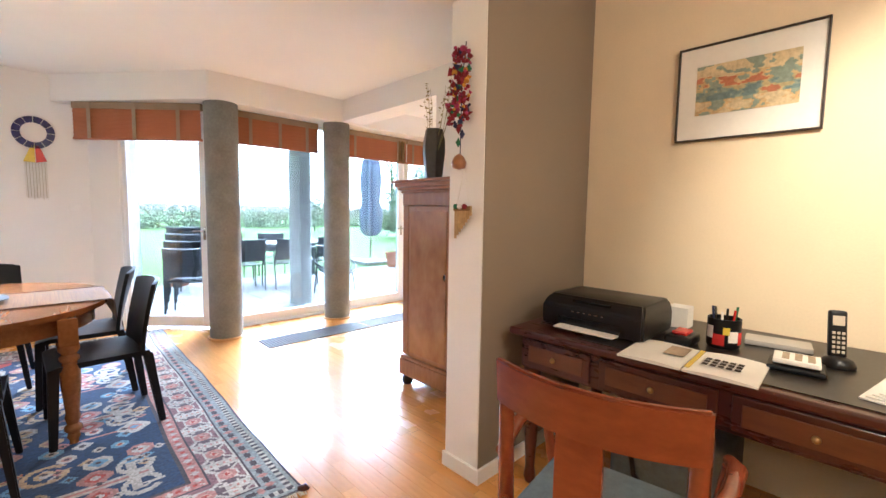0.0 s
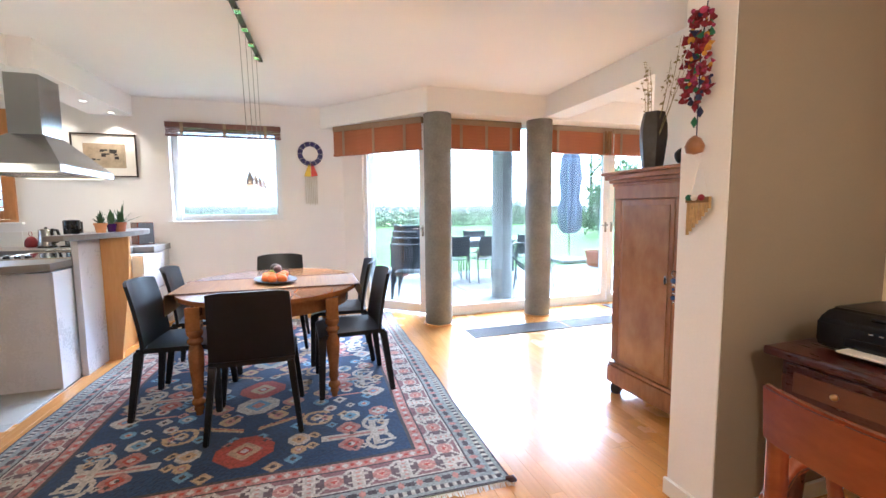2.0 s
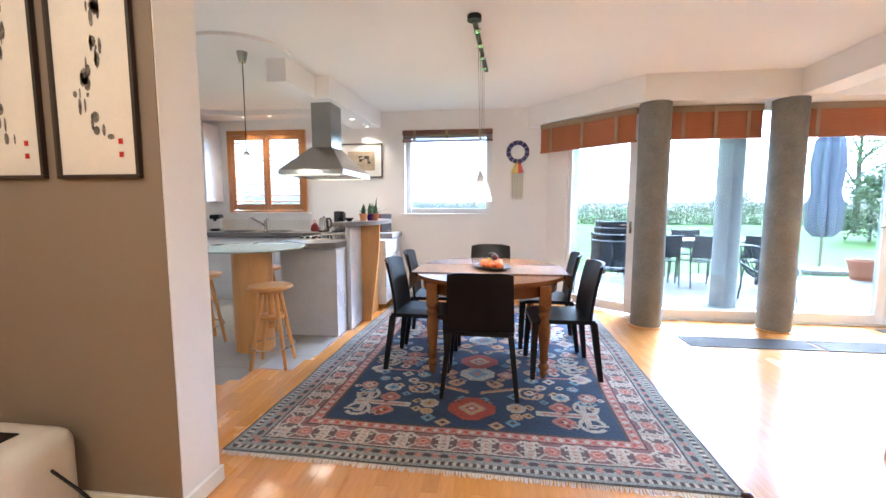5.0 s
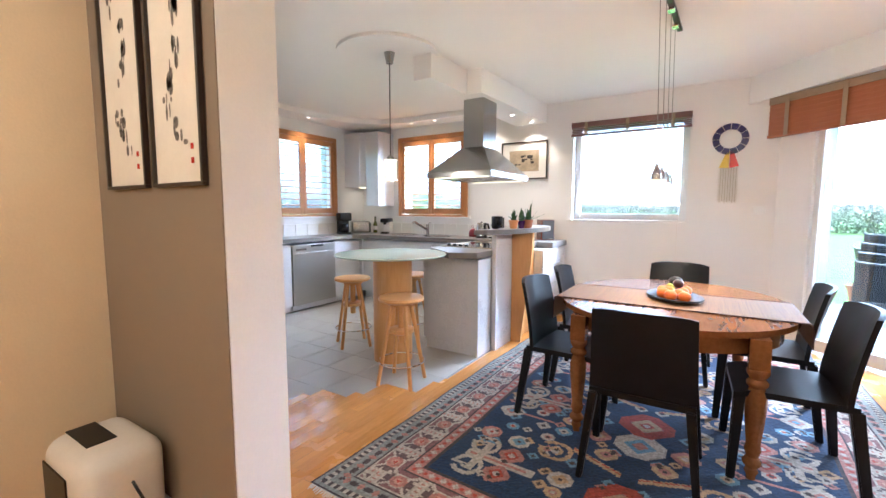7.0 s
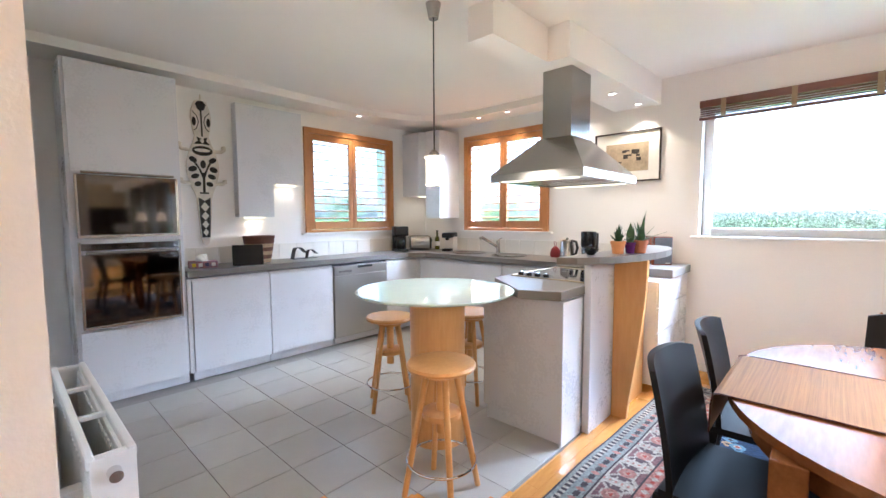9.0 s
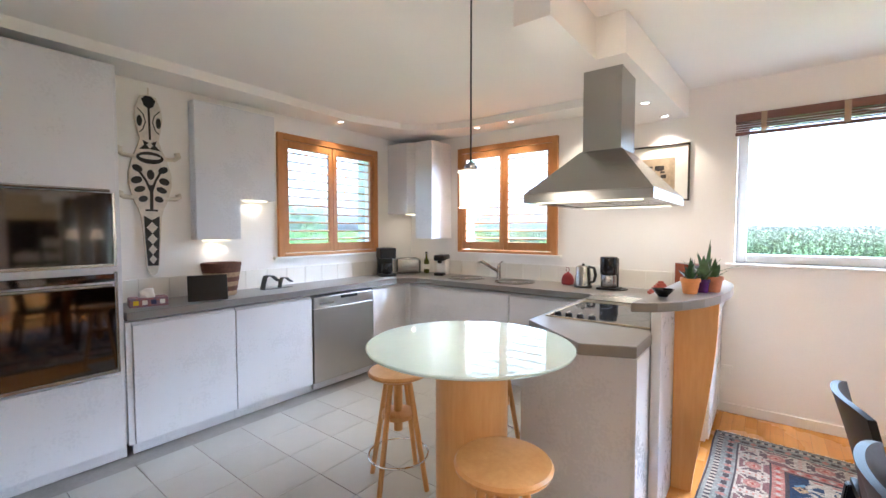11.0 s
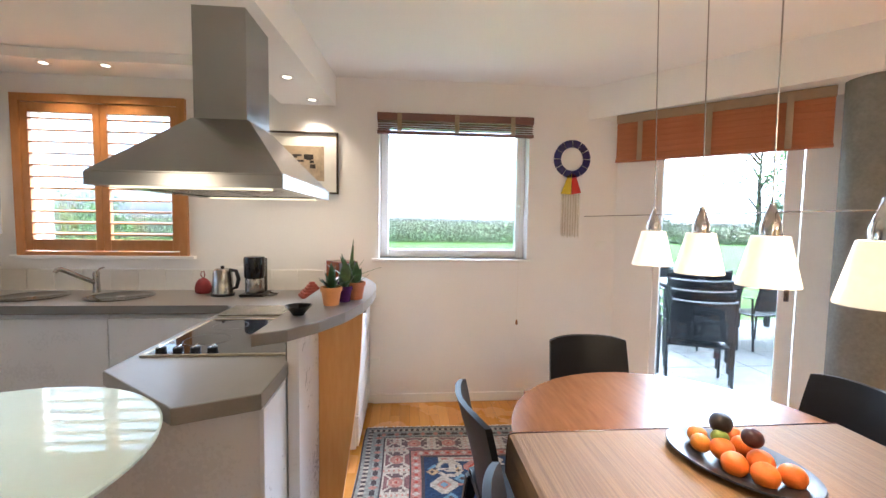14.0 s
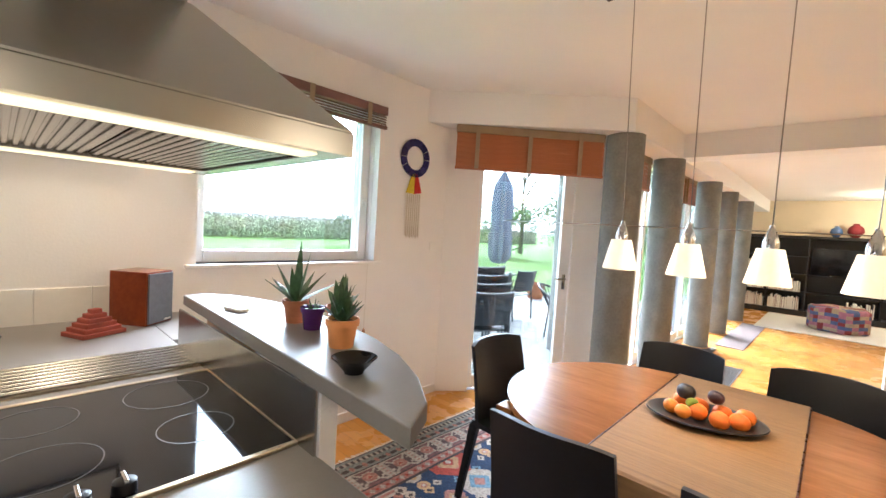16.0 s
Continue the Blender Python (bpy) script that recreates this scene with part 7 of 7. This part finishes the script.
t = thing("floor_runner", (6.6, 4.9, 0), "grey-brown runner on the parquet", "rug")
part("cloth", box(-1.0, 1.6, -0.18, 0.18, 0.0005, 0.008, bevel=0.002), material("runner_cloth", (0.17, 0.13, 0.12), 0.9, vary=0.1, scale=30), t)

# white tiles behind the worktop
TILEW = material("white_wall_tile", (0.8, 0.77, 0.71), 0.15, vary=0.02, scale=12, by_object=0.02)
for nm, n, fn in (("tiles_north", 16, lambda k: pose(-4.27 + 0.2 * k, WALL_Y - 0.004, 1.02)), ("tiles_west", 15, lambda k: pose(WALL_X + 0.004, 3.35 + 0.2 * k, 1.02, 0, 0, 90))):
    t = thing(nm, (0, 0, 0), "row of white glazed wall tiles above the worktop", "tiles", kind="structure")
    me = None
    for k in range(n):
        if me is None:
            me = part("tile", box(-0.0985, 0.0985, -0.004, 0.004, -0.085, 0.085, bevel=0.0015, segs=1), TILEW, t, at=fn(k)).data
        else:
            ob = new("tile", me)
            ob.parent = t
            ob.matrix_basis = fn(k)

# ---- living room beyond the columns ----
EBONY = material("black_stained_wood", (0.014, 0.011, 0.01), 0.4, vary=0.25, scale=6)
t = thing("wall_unit", (10.75, 0, 0), "long black shelving unit with books and a television", "shelves")
part("back", box(0.3, 0.34, 2.3, 5.5, 0.0, 1.75), EBONY, t)
part("top_board", box(-0.1, 0.34, 2.3, 5.5, 1.75, 1.8, bevel=0.004), EBONY, t)
part("base", box(-0.1, 0.3, 2.3, 5.5, 0.0, 0.12, bevel=0.004), EBONY, t)
for z in (0.5, 0.9, 1.3):
    part("shelf", box(-0.08, 0.3, 2.32, 5.48, z, z + 0.03), EBONY, t)
for y in (2.3, 3.1, 4.3, 5.0, 5.47):
    part("upright", box(-0.09, 0.3, y, y + 0.03, 0.12, 1.75), EBONY, t)
t = thing("television", (10.62, 3.75, 0.935), "dark flat television on the shelving unit", "television")
part("screen", box(-0.02, 0.02, -0.5, 0.5, 0.03, 0.6, bevel=0.004), DARKGLASS, t)
part("stand", box(-0.01, 0.14, -0.2, 0.2, -0.004, 0.035, bevel=0.004), BLACK, t)
rnd = random.Random(21)
for z, ya, yb in ((0.12, 4.4, 4.95), (0.53, 5.05, 5.45), (0.53, 4.4, 4.95), (0.93, 5.05, 5.42), (0.12, 5.05, 5.4), (0.12, 3.2, 3.6)):
    y = ya
    while y < yb:
        w, h = rnd.uniform(0.02, 0.05), rnd.uniform(0.2, 0.32)
        bk = thing("book", (10.68, y, z + 0.0005), "upright book on the black shelf", "book", "books on the shelves")
        cover = rnd.choice((PAPER, PAPER, SEPIA, RGLASSD, NAVY, SILVER))
        part("cover", box(0, 0.19, 0, w, 0, h, bevel=0.002, segs=1), cover, bk)
        part("pages", box(-0.001, 0.188, 0.004, w - 0.004, 0.004, h + 0.001), PAPER, bk)
        y += w + 0.003
for y, m, r in ((3.9, BEAD, 0.11), (3.6, RGLASSD, 0.14), (2.9, WALNUT, 0.09)):
    t = thing("vase", (10.85, y, 1.8), "decorative round vase on top of the shelves", "vase")
    part("body", lathe(bmesh.new(), [(r * 0.4, 0), (r, r * 0.9), (r * 0.85, r * 1.6), (r * 0.35, r * 2.0), (r * 0.4, r * 2.2)], 20), m, t, smooth=60)
t = thing("pouf", (9.1, 3.75, 0.012), "round patchwork pouf in pink and blue", "pouf")
bm = bmesh.new()
bmesh.ops.create_uvsphere(bm, u_segments=28, v_segments=14, radius=0.45)
for v in bm.verts:
    # a slack round cushion: flat top and base, bulging sides
    r = math.hypot(v.co.x, v.co.y) / 0.45
    k = (min(1.0, r * 1.35) ** 0.6) / max(r, 1e-4) * 0.98 if r > 0.01 else 1.0
    v.co.x, v.co.y = v.co.x * min(k, 2.0), v.co.y * min(k, 2.0)
    v.co.z = 0.22 + 0.24 * max(-0.92, min(0.92, v.co.z / 0.45 * 1.25)) + 0.012 * math.sin(5 * math.atan2(v.co.y, v.co.x))
for f in bm.faces:
    c = f.calc_center_median()
    f.material_index = (int((math.atan2(c.y, c.x) + 3.2) * 4.4) * 3 + int(c.z * 16) * 5) % 7 % 4
part("cover", bm, [PINKC, NAVYC, SEPIA, RGLASSD], t, smooth=60)
t = thing("rug_living", (9.3, 3.9, 0), "pale cream living room rug", "rug")
part("pile", box(-1.2, 1.2, -1.3, 1.0, 0.0005, 0.012, bevel=0.003), PAPER, t)
t = thing("downlight", (4.05, 4.2, CEIL), "small lit recessed downlight", "lamp", "downlights in the ceiling")
part("ring", lathe(bmesh.new(), [(0.05, -0.004), (0.05, 0.0005), (0.034, 0.0005), (0.032, -0.003)], 24, close=False), CHROME, t)
part("bulb", lathe(bmesh.new(), [(0.0001, -0.0035), (0.03, -0.003)], 20, close=False), DOWN, t)
lamp("SPOT", (4.05, 4.2, CEIL - 0.02), 2, WARM, 0.03, (4.05, 4.2, 0), 110, 0.7)
# added fill for the far end of the living room, without a fixture
lamp("POINT", (9.8, 3.0, 2.2), 4, (1.0, 0.8, 0.5), 0.1)

# ---- garden ----
GRASS = material("lawn", (0.13, 0.22, 0.03), 0.9, second=(0.07, 0.15, 0.02), scale=1.5, fine=30, bump=0.02, spec=0.15)
tagged(part("ground", box(-600, 600, -500, 900, -0.5, -0.07), GRASS), "flat green lawn running to the hedge", kind="structure")
PAVER = material("pale_paving", (0.36, 0.345, 0.32), 0.8, vary=0.12, scale=5, fine=60, bump=0.001, by_object=0.08)
t = tagged(part("pavement", box(0.6, 9.4, 5.72, 9.35, -0.08, -0.046), GROUT), "pale paved terrace", kind="structure")
me = None
for i in range(18):
    for j in range(7):
        m = pose(0.85 + i * 0.485, 6.0 + j * 0.485, -0.043, rnd.uniform(-0.15, 0.15), rnd.uniform(-0.15, 0.15), 0)
        if me is None:
            me = part("paving_slab", box(-0.24, 0.24, -0.24, 0.24, -0.02, 0.013, bevel=0.004, segs=1), PAVER, t, at=m).data
        else:
            ob = new("paving_slab", me)
            ob.parent = t
            ob.matrix_basis = m
TZ = -0.03
col = thing("terrace_column", (3.36, 6.42, TZ), "round pale concrete column on the terrace", "column")
part("shaft", lathe(bmesh.new(), [(0.15, 0), (0.15, 3.2)], 32), PAVER, col, smooth=40)


def terrace_chair(name, at, rz, n=1, label="black metal terrace armchair with a woven back panel"):
    for s in range(n):
        t = thing(name, (at[0] - 0.075 * s * math.sin(radians(rz)), at[1] + 0.075 * s * math.cos(radians(rz)), at[2] + 0.085 * s), label, "chair", "terrace chairs", rz)
        for sx in (-1, 1):
            bm = bmesh.new()
            tube(bm, [(sx * 0.27, 0.24, 0.0), (sx * 0.27, 0.22, 0.63), (sx * 0.27, -0.2, 0.65), (sx * 0.26, -0.24, 0.0)], 0.013, 6)
            part("side_frame", bm, ANTHR, t)
            bm = bmesh.new()
            tube(bm, [(sx * 0.25, -0.2, 0.42), (sx * 0.25, -0.3, 0.88)], 0.013, 6)
            part("back_post", bm, ANTHR, t)
        for k in range(5):
            part("seat_slat", box(-0.25, 0.25, -0.2 + k * 0.088, -0.125 + k * 0.088, 0.42, 0.435, bevel=0.003, segs=1), ANTHR, t)
        bm = bmesh.new()
        rows = []
        for k in range(7):
            u = -1 + k / 3
            bow = -0.03 * (1 - u * u)
            rows.append([bm.verts.new((0.245 * u, -0.215 - (z - 0.42) * 0.21 + bow + d, z)) for z, d in ((0.5, 0.006), (0.865 - 0.012 * (1 - u * u), 0.006), (0.865 - 0.012 * (1 - u * u), -0.006), (0.5, -0.006))])
        for a, b in zip(rows, rows[1:]):
            for k in range(4):
                bm.faces.new((a[k], b[k], b[(k + 1) % 4], a[(k + 1) % 4]))
        bm.faces.new(rows[0])
        bm.faces.new(rows[-1][::-1])
        bmesh.ops.recalc_face_normals(bm, faces=bm.faces)
        part("back_panel", bm, ANTHR, t, "dark woven back panel")
        # rail's pale colour paints in the light caught along the back's top
        bm = bmesh.new()
        tube(bm, [(0.25 * u, -0.308 - 0.03 * (1 - u * u), 0.868 - 0.012 * (1 - u * u)) for u in (-1, -0.6, -0.2, 0.2, 0.6, 1)], 0.009, 6)
        part("top_rail", bm, RAILGLINT, t, "top rail coloured pale for the light it catches", smooth=50)


RAILGLINT = material("rail_glint", (0.55, 0.56, 0.57), 0.4, vary=0.05)
ANTHR = material("anthracite_metal", (0.022, 0.024, 0.03), 0.5, vary=0.2)
terrace_chair("stacked_chair", (2.05, 6.75, TZ), -25, 4, "black metal terrace chair in a stack")
for x, y, rz in ((3.1, 8.0, 0), (3.75, 7.95, 5), (4.6, 8.0, -5), (2.5, 8.7, -90), (3.3, 9.15, 180), (4.1, 9.15, 175)):
    terrace_chair("terrace_chair", (x, y, TZ), rz)
t = thing("garden_table", (3.7, 8.55, TZ), "long pale-topped terrace table with dark legs", "table")
part("tabletop", box(-0.95, 1.2, -0.42, 0.42, 0.72, 0.75, bevel=0.005), PAVER, t)
for x in (-0.85, 1.1):
    for y in (-0.34, 0.34):
        part("leg", box(x - 0.03, x + 0.03, y - 0.03, y + 0.03, 0, 0.721, bevel=0.004), ANTHR, t)
# round string chair
t = thing("string_chair", (4.1, 6.75, TZ), "round black string lounge chair with thin legs", "chair", rz=200)
bm = bmesh.new()
rim = [(0.42 * math.cos(a), 0.34 * math.sin(a) - 0.05, 0.56 + 0.2 * -math.sin(a)) for a in [k * math.pi / 14 for k in range(28)]]
tube(bm, rim, 0.017, 6, True)
part("rim", bm, ANTHR, t, smooth=60)
bm = bmesh.new()
hub = [(0.13 * math.cos(a), 0.11 * math.sin(a), 0.33) for a in [k * math.pi / 14 for k in range(28)]]
tube(bm, hub, 0.01, 6, True)
part("seat_ring", bm, ANTHR, t, smooth=60)
for k in range(28):
    bm = bmesh.new()
    mid = Vector(rim[k]).lerp(Vector(hub[k]), 0.55) + Vector((0, 0, -0.06))
    tube(bm, [rim[k], mid, hub[k]], 0.007, 5)
    part("cord", bm, ANTHR, t)
for a in (45, 135, 225, 315):
    bm = bmesh.new()
    ca, sa = math.cos(radians(a)), math.sin(radians(a))
    tube(bm, [(0.3 * ca, 0.25 * sa, 0.5 - 0.14 * sa), (0.34 * ca, 0.32 * sa, 0.0)], 0.01, 6)
    part("leg", bm, ANTHR, t)
# folded parasol
PARA = material("blue_grey_canvas", (0.2, 0.22, 0.28), 0.85, vary=0.15, scale=6, bump=0.003, fine=20)
t = thing("parasol", (7.07, 10.1, -0.07), "folded blue-grey parasol on a pole", "parasol")
part("pole", lathe(bmesh.new(), [(0.03, 0), (0.03, 3.0)], 12), STEEL, t)
part("foot", box(-0.4, 0.4, -0.4, 0.4, 0, 0.09, bevel=0.02), PAVER, t)
bm = bmesh.new()
rings = []
for z, r in ((0.75, 0.14), (0.9, 0.24), (1.4, 0.26), (1.65, 0.2), (2.2, 0.24), (2.7, 0.2), (3.05, 0.04)):
    rings.append([bm.verts.new((r * (1 + 0.22 * math.cos(8 * a)) * math.cos(a), r * (1 + 0.22 * math.cos(8 * a)) * math.sin(a), z)) for a in [k * 2 * math.pi / 48 for k in range(48)]])
for a, b in zip(rings, rings[1:]):
    for j in range(48):
        bm.faces.new((a[j], a[(j + 1) % 48], b[(j + 1) % 48], b[j]))
part("canopy", bm, PARA, t, smooth=60)
for x, y, r in ((7.0, 8.95, 0.24), (2.4, 9.15, 0.2), (8.3, 8.8, 0.22)):
    t = thing("garden_pot", (x, y, TZ), "large terracotta pot on the terrace", "pot")
    part("pot", lathe(bmesh.new(), [(r * 0.72, 0), (r * 0.95, r * 1.3), (r * 1.05, r * 1.32), (r * 1.05, r * 1.5), (r * 0.9, r * 1.5), (r * 0.85, r * 1.3)], 28), TERRA, t, smooth=40)


# hedge and shrubs: many small twigs and leaves
def clumps(bm, rnd, n, place, size, mats):
    for _ in range(n):
        p, up = place()
        m = Matrix.Translation(p) @ Euler((rnd.uniform(0, 6.3), rnd.uniform(0, 6.3), rnd.uniform(0, 6.3))).to_matrix().to_4x4()
        r = size * rnd.uniform(0.5, 1.3)
        vs = [bm.verts.new(m @ Vector(v)) for v in ((0, -r, 0), (r * 0.55, -r * 0.1, r * 0.15), (0, r, 0), (-r * 0.55, -r * 0.1, r * 0.15))]
        f = bm.faces.new(vs)
        f.material_index = mats(up, rnd)


# leaf colours lightened: the garden's haze and glare are put into them
LEAF1 = material("hazed_beech_leaf_brown", (0.46, 0.42, 0.35), 0.8, vary=0.1, scale=0.7)
LEAF2 = material("hazed_hedge_green", (0.34, 0.38, 0.25), 0.7, vary=0.3, scale=0.7)
LEAF3 = material("hazed_fresh_green", (0.22, 0.34, 0.08), 0.6, vary=0.25, scale=0.7)
LEAF4 = material("hazed_dark_green", (0.2, 0.27, 0.13), 0.7, vary=0.3, scale=0.7)
BARK = material("bark", (0.11, 0.09, 0.07), 0.9, vary=0.3, scale=8, bump=0.01)
rnd = random.Random(77)


def hedge(x0, x1, y, h, n):
    t = thing("hedge", (0, 0, -0.07), "long clipped hedge, brown on top and green below", "hedge")
    bm = bmesh.new()
    for k in range(int((x1 - x0) * 2.2)):
        x = x0 + k / 2.2 + rnd.uniform(-0.1, 0.1)
        tube(bm, [(x, y + rnd.uniform(-0.2, 0.2), 0), (x + rnd.uniform(-0.2, 0.2), y + rnd.uniform(-0.25, 0.25), h * rnd.uniform(0.8, 1.02))], [0.05, 0.015], 5)
    tagged(part("stems", bm, BARK, t), kind="stuff")
    bm = bmesh.new()
    def place():
        u = rnd.random()
        return Vector((rnd.uniform(x0, x1), y + rnd.uniform(-0.45, 0.45), h * u * (1 + 0.03 * math.sin(rnd.random() * 9)))), u
    clumps(bm, rnd, n, place, 0.1, lambda up, r: 0 if up > 0.3 + r.uniform(-0.25, 0.25) else (1 if r.random() < 0.8 else 2))
    tagged(part("leaves", bm, [LEAF1, LEAF2, LEAF3], t), kind="stuff")


hedge(-30, 52, 36, 1.75, 44000)


def tree(name, at, h, crown, n, mats, label, limbs=7, bare=False):
    t = thing(name, at, label, "tree", "garden trees")
    bm = bmesh.new()
    tube(bm, [(0, 0, 0), (0.05, 0, h * 0.25), (0, 0.06, h * 0.5), (0.03, 0, h * 0.92)], [0.022 * h, 0.018 * h, 0.012 * h, 0.003 * h], 8)
    for k in range(limbs):
        a, z0 = rnd.uniform(0, 6.3), h * rnd.uniform(0.2, 0.75)
        ln = crown * rnd.uniform(0.6, 1.05)
        e = Vector((ln * math.cos(a), ln * math.sin(a), z0 + ln * rnd.uniform(0.35, 0.9)))
        mid = Vector((0, 0, z0)).lerp(e, 0.5) + Vector((0, 0, 0.08 * ln))
        tube(bm, [(0, 0, z0), mid, e], [0.009 * h, 0.006 * h, 0.002 * h], 6)
        for j in range(5 if bare else 2):
            s = mid.lerp(e, rnd.random())
            tube(bm, [s, s + Vector((rnd.uniform(-1, 1), rnd.uniform(-1, 1), rnd.uniform(0.2, 1))) * ln * 0.35], [0.003 * h, 0.001 * h], 4)
    part("trunk", bm, BARK, t, smooth=60)
    centres = [Vector((rnd.uniform(-1, 1) * crown * 0.75, rnd.uniform(-1, 1) * crown * 0.75, h * rnd.uniform(0.25, 0.95))) for _ in range(16)]
    bm = bmesh.new()
    def place():
        c = rnd.choice(centres)
        d = Vector((rnd.gauss(0, 1), rnd.gauss(0, 1), rnd.gauss(0, 0.8))) * crown * 0.22
        p = c + d
        p.z = max(p.z, 0.1)
        return p, p.z / h
    clumps(bm, rnd, n, place, 0.085, mats)
    tagged(part("crown", bm, [LEAF1, LEAF2, LEAF3, LEAF4], t), kind="stuff")


fresh = lambda up, r: 2 if r.random() < 0.6 else 1
darkg = lambda up, r: 3 if r.random() < 0.65 else 1
brown = lambda up, r: 0 if r.random() < 0.5 else 1
for x, y, h, c, n, m, lab in ((15, 19, 2.6, 1.3, 2600, darkg, "rounded dark green shrub on the lawn"), (17.5, 20.5, 5.2, 1.7, 3200, fresh, "fresh green young tree at the garden's edge"), (20, 18.5, 3.0, 1.6, 2600, fresh, "leafy green shrub at the garden's edge"),
                              (22, 16, 4.4, 1.9, 3000, darkg, "dark green tree at the garden's edge"), (19, 25, 7.5, 2.6, 1500, brown, "tall sparse tree with thin branches"), (25, 21, 8.0, 2.8, 1600, brown, "tall sparse tree with thin branches"),
                              (24, 12.5, 3.4, 1.8, 2600, fresh, "leafy green shrub at the garden's edge"), (26, 9, 4.5, 2.0, 2600, darkg, "dark green tree at the garden's edge"), (14, 27, 2.2, 1.4, 1800, brown, "low brown shrub on the lawn"), (-24, 12, 3.0, 2.2, 2600, fresh, "leafy green shrub beside the house"), (-27, 20, 3.2, 2.4, 2600, darkg, "dark green shrub beside the house"), (-18, 27, 2.6, 2.2, 2200, fresh, "leafy green shrub beside the house")):
    tree("garden_tree", (x, y, -0.07), h, c, n, m, lab, bare=(m is brown))

# ---- kitchen floor tiles ----
t = tagged(part("floor_tiles", box(-4.3, -1.17, 2.32, 6.2, -0.011, -0.0105), GROUT), "bed of the grey kitchen tiles", kind="structure")
me = None
for i in range(-8, 4):
    for j in range(-4, 10):
        x, y = TX + P * i, TY + P * j
        if x < -4.1 or y > 5.95 or x + P > -0.9:
            continue
        if j < i or y < 2.3 and i > -3:
            continue
        x1, y0 = min(x + P, -1.168), max(y, 2.332)
        if x1 - x < 0.05 or y + P - y0 < 0.05:
            continue
        if me is None:
            full = box(0.0016, P - 0.0016, 0.0016, P - 0.0016, -0.012, -0.0005, bevel=0.0012, segs=1)
            me = part("tile", full, TILE, t, at=pose(x, y, 0)).data
            continue
        ob = new("tile", me)
        ob.parent = t
        ob.matrix_basis = Matrix.LocRotScale((x, y0, 0.0), None, ((x1 - x) / P, (y + P - y0) / P, 1))

# ---- parquet strips that show singly ----
PLANK = wood("parquet_strip", (0.54, 0.24, 0.05), (0.74, 0.37, 0.095), 0.2, grain=(1.6, 10, 1), scale=4, coat=0.5, by_object=0.09, bump=0.0001)
t = tagged(part("floor_strips", box(-1.06, 2.05, 1.0, 2.0, -0.0019, -0.0012), FLOOR), "honey-coloured parquet strips", kind="structure")
me = None
rnd = random.Random(31)
row = 0
x = -1.9
while x < 2.62:
    y = 1.2 + (row % 3) * 0.21 + rnd.uniform(0, 0.05)
    while y < 5.1:
        ln, w = 0.64, 0.0745
        inside_rug = x > -0.97 and x + w < 1.42 and y > 2.5
        on_tiles = y + ln > TY + (x - TX) and x < -1.165 or (x < -0.9 and y < 2.3) or (x < -1.165 and y + ln > TY + 2 * P)
        in_pier = x + w > 2.1 and y < 2.14
        if not (inside_rug or on_tiles or in_pier):
            m = pose(x, y, 0)
            if me is None:
                me = part("plank", box(0.0004, w - 0.0004, 0.0004, ln - 0.0004, -0.0018, 0.0, bevel=0.0005, segs=1), PLANK, t, at=m).data
            else:
                ob = new("plank", me)
                ob.parent = t
                ob.matrix_basis = m
        y += ln
    x += 0.0745
    row += 1
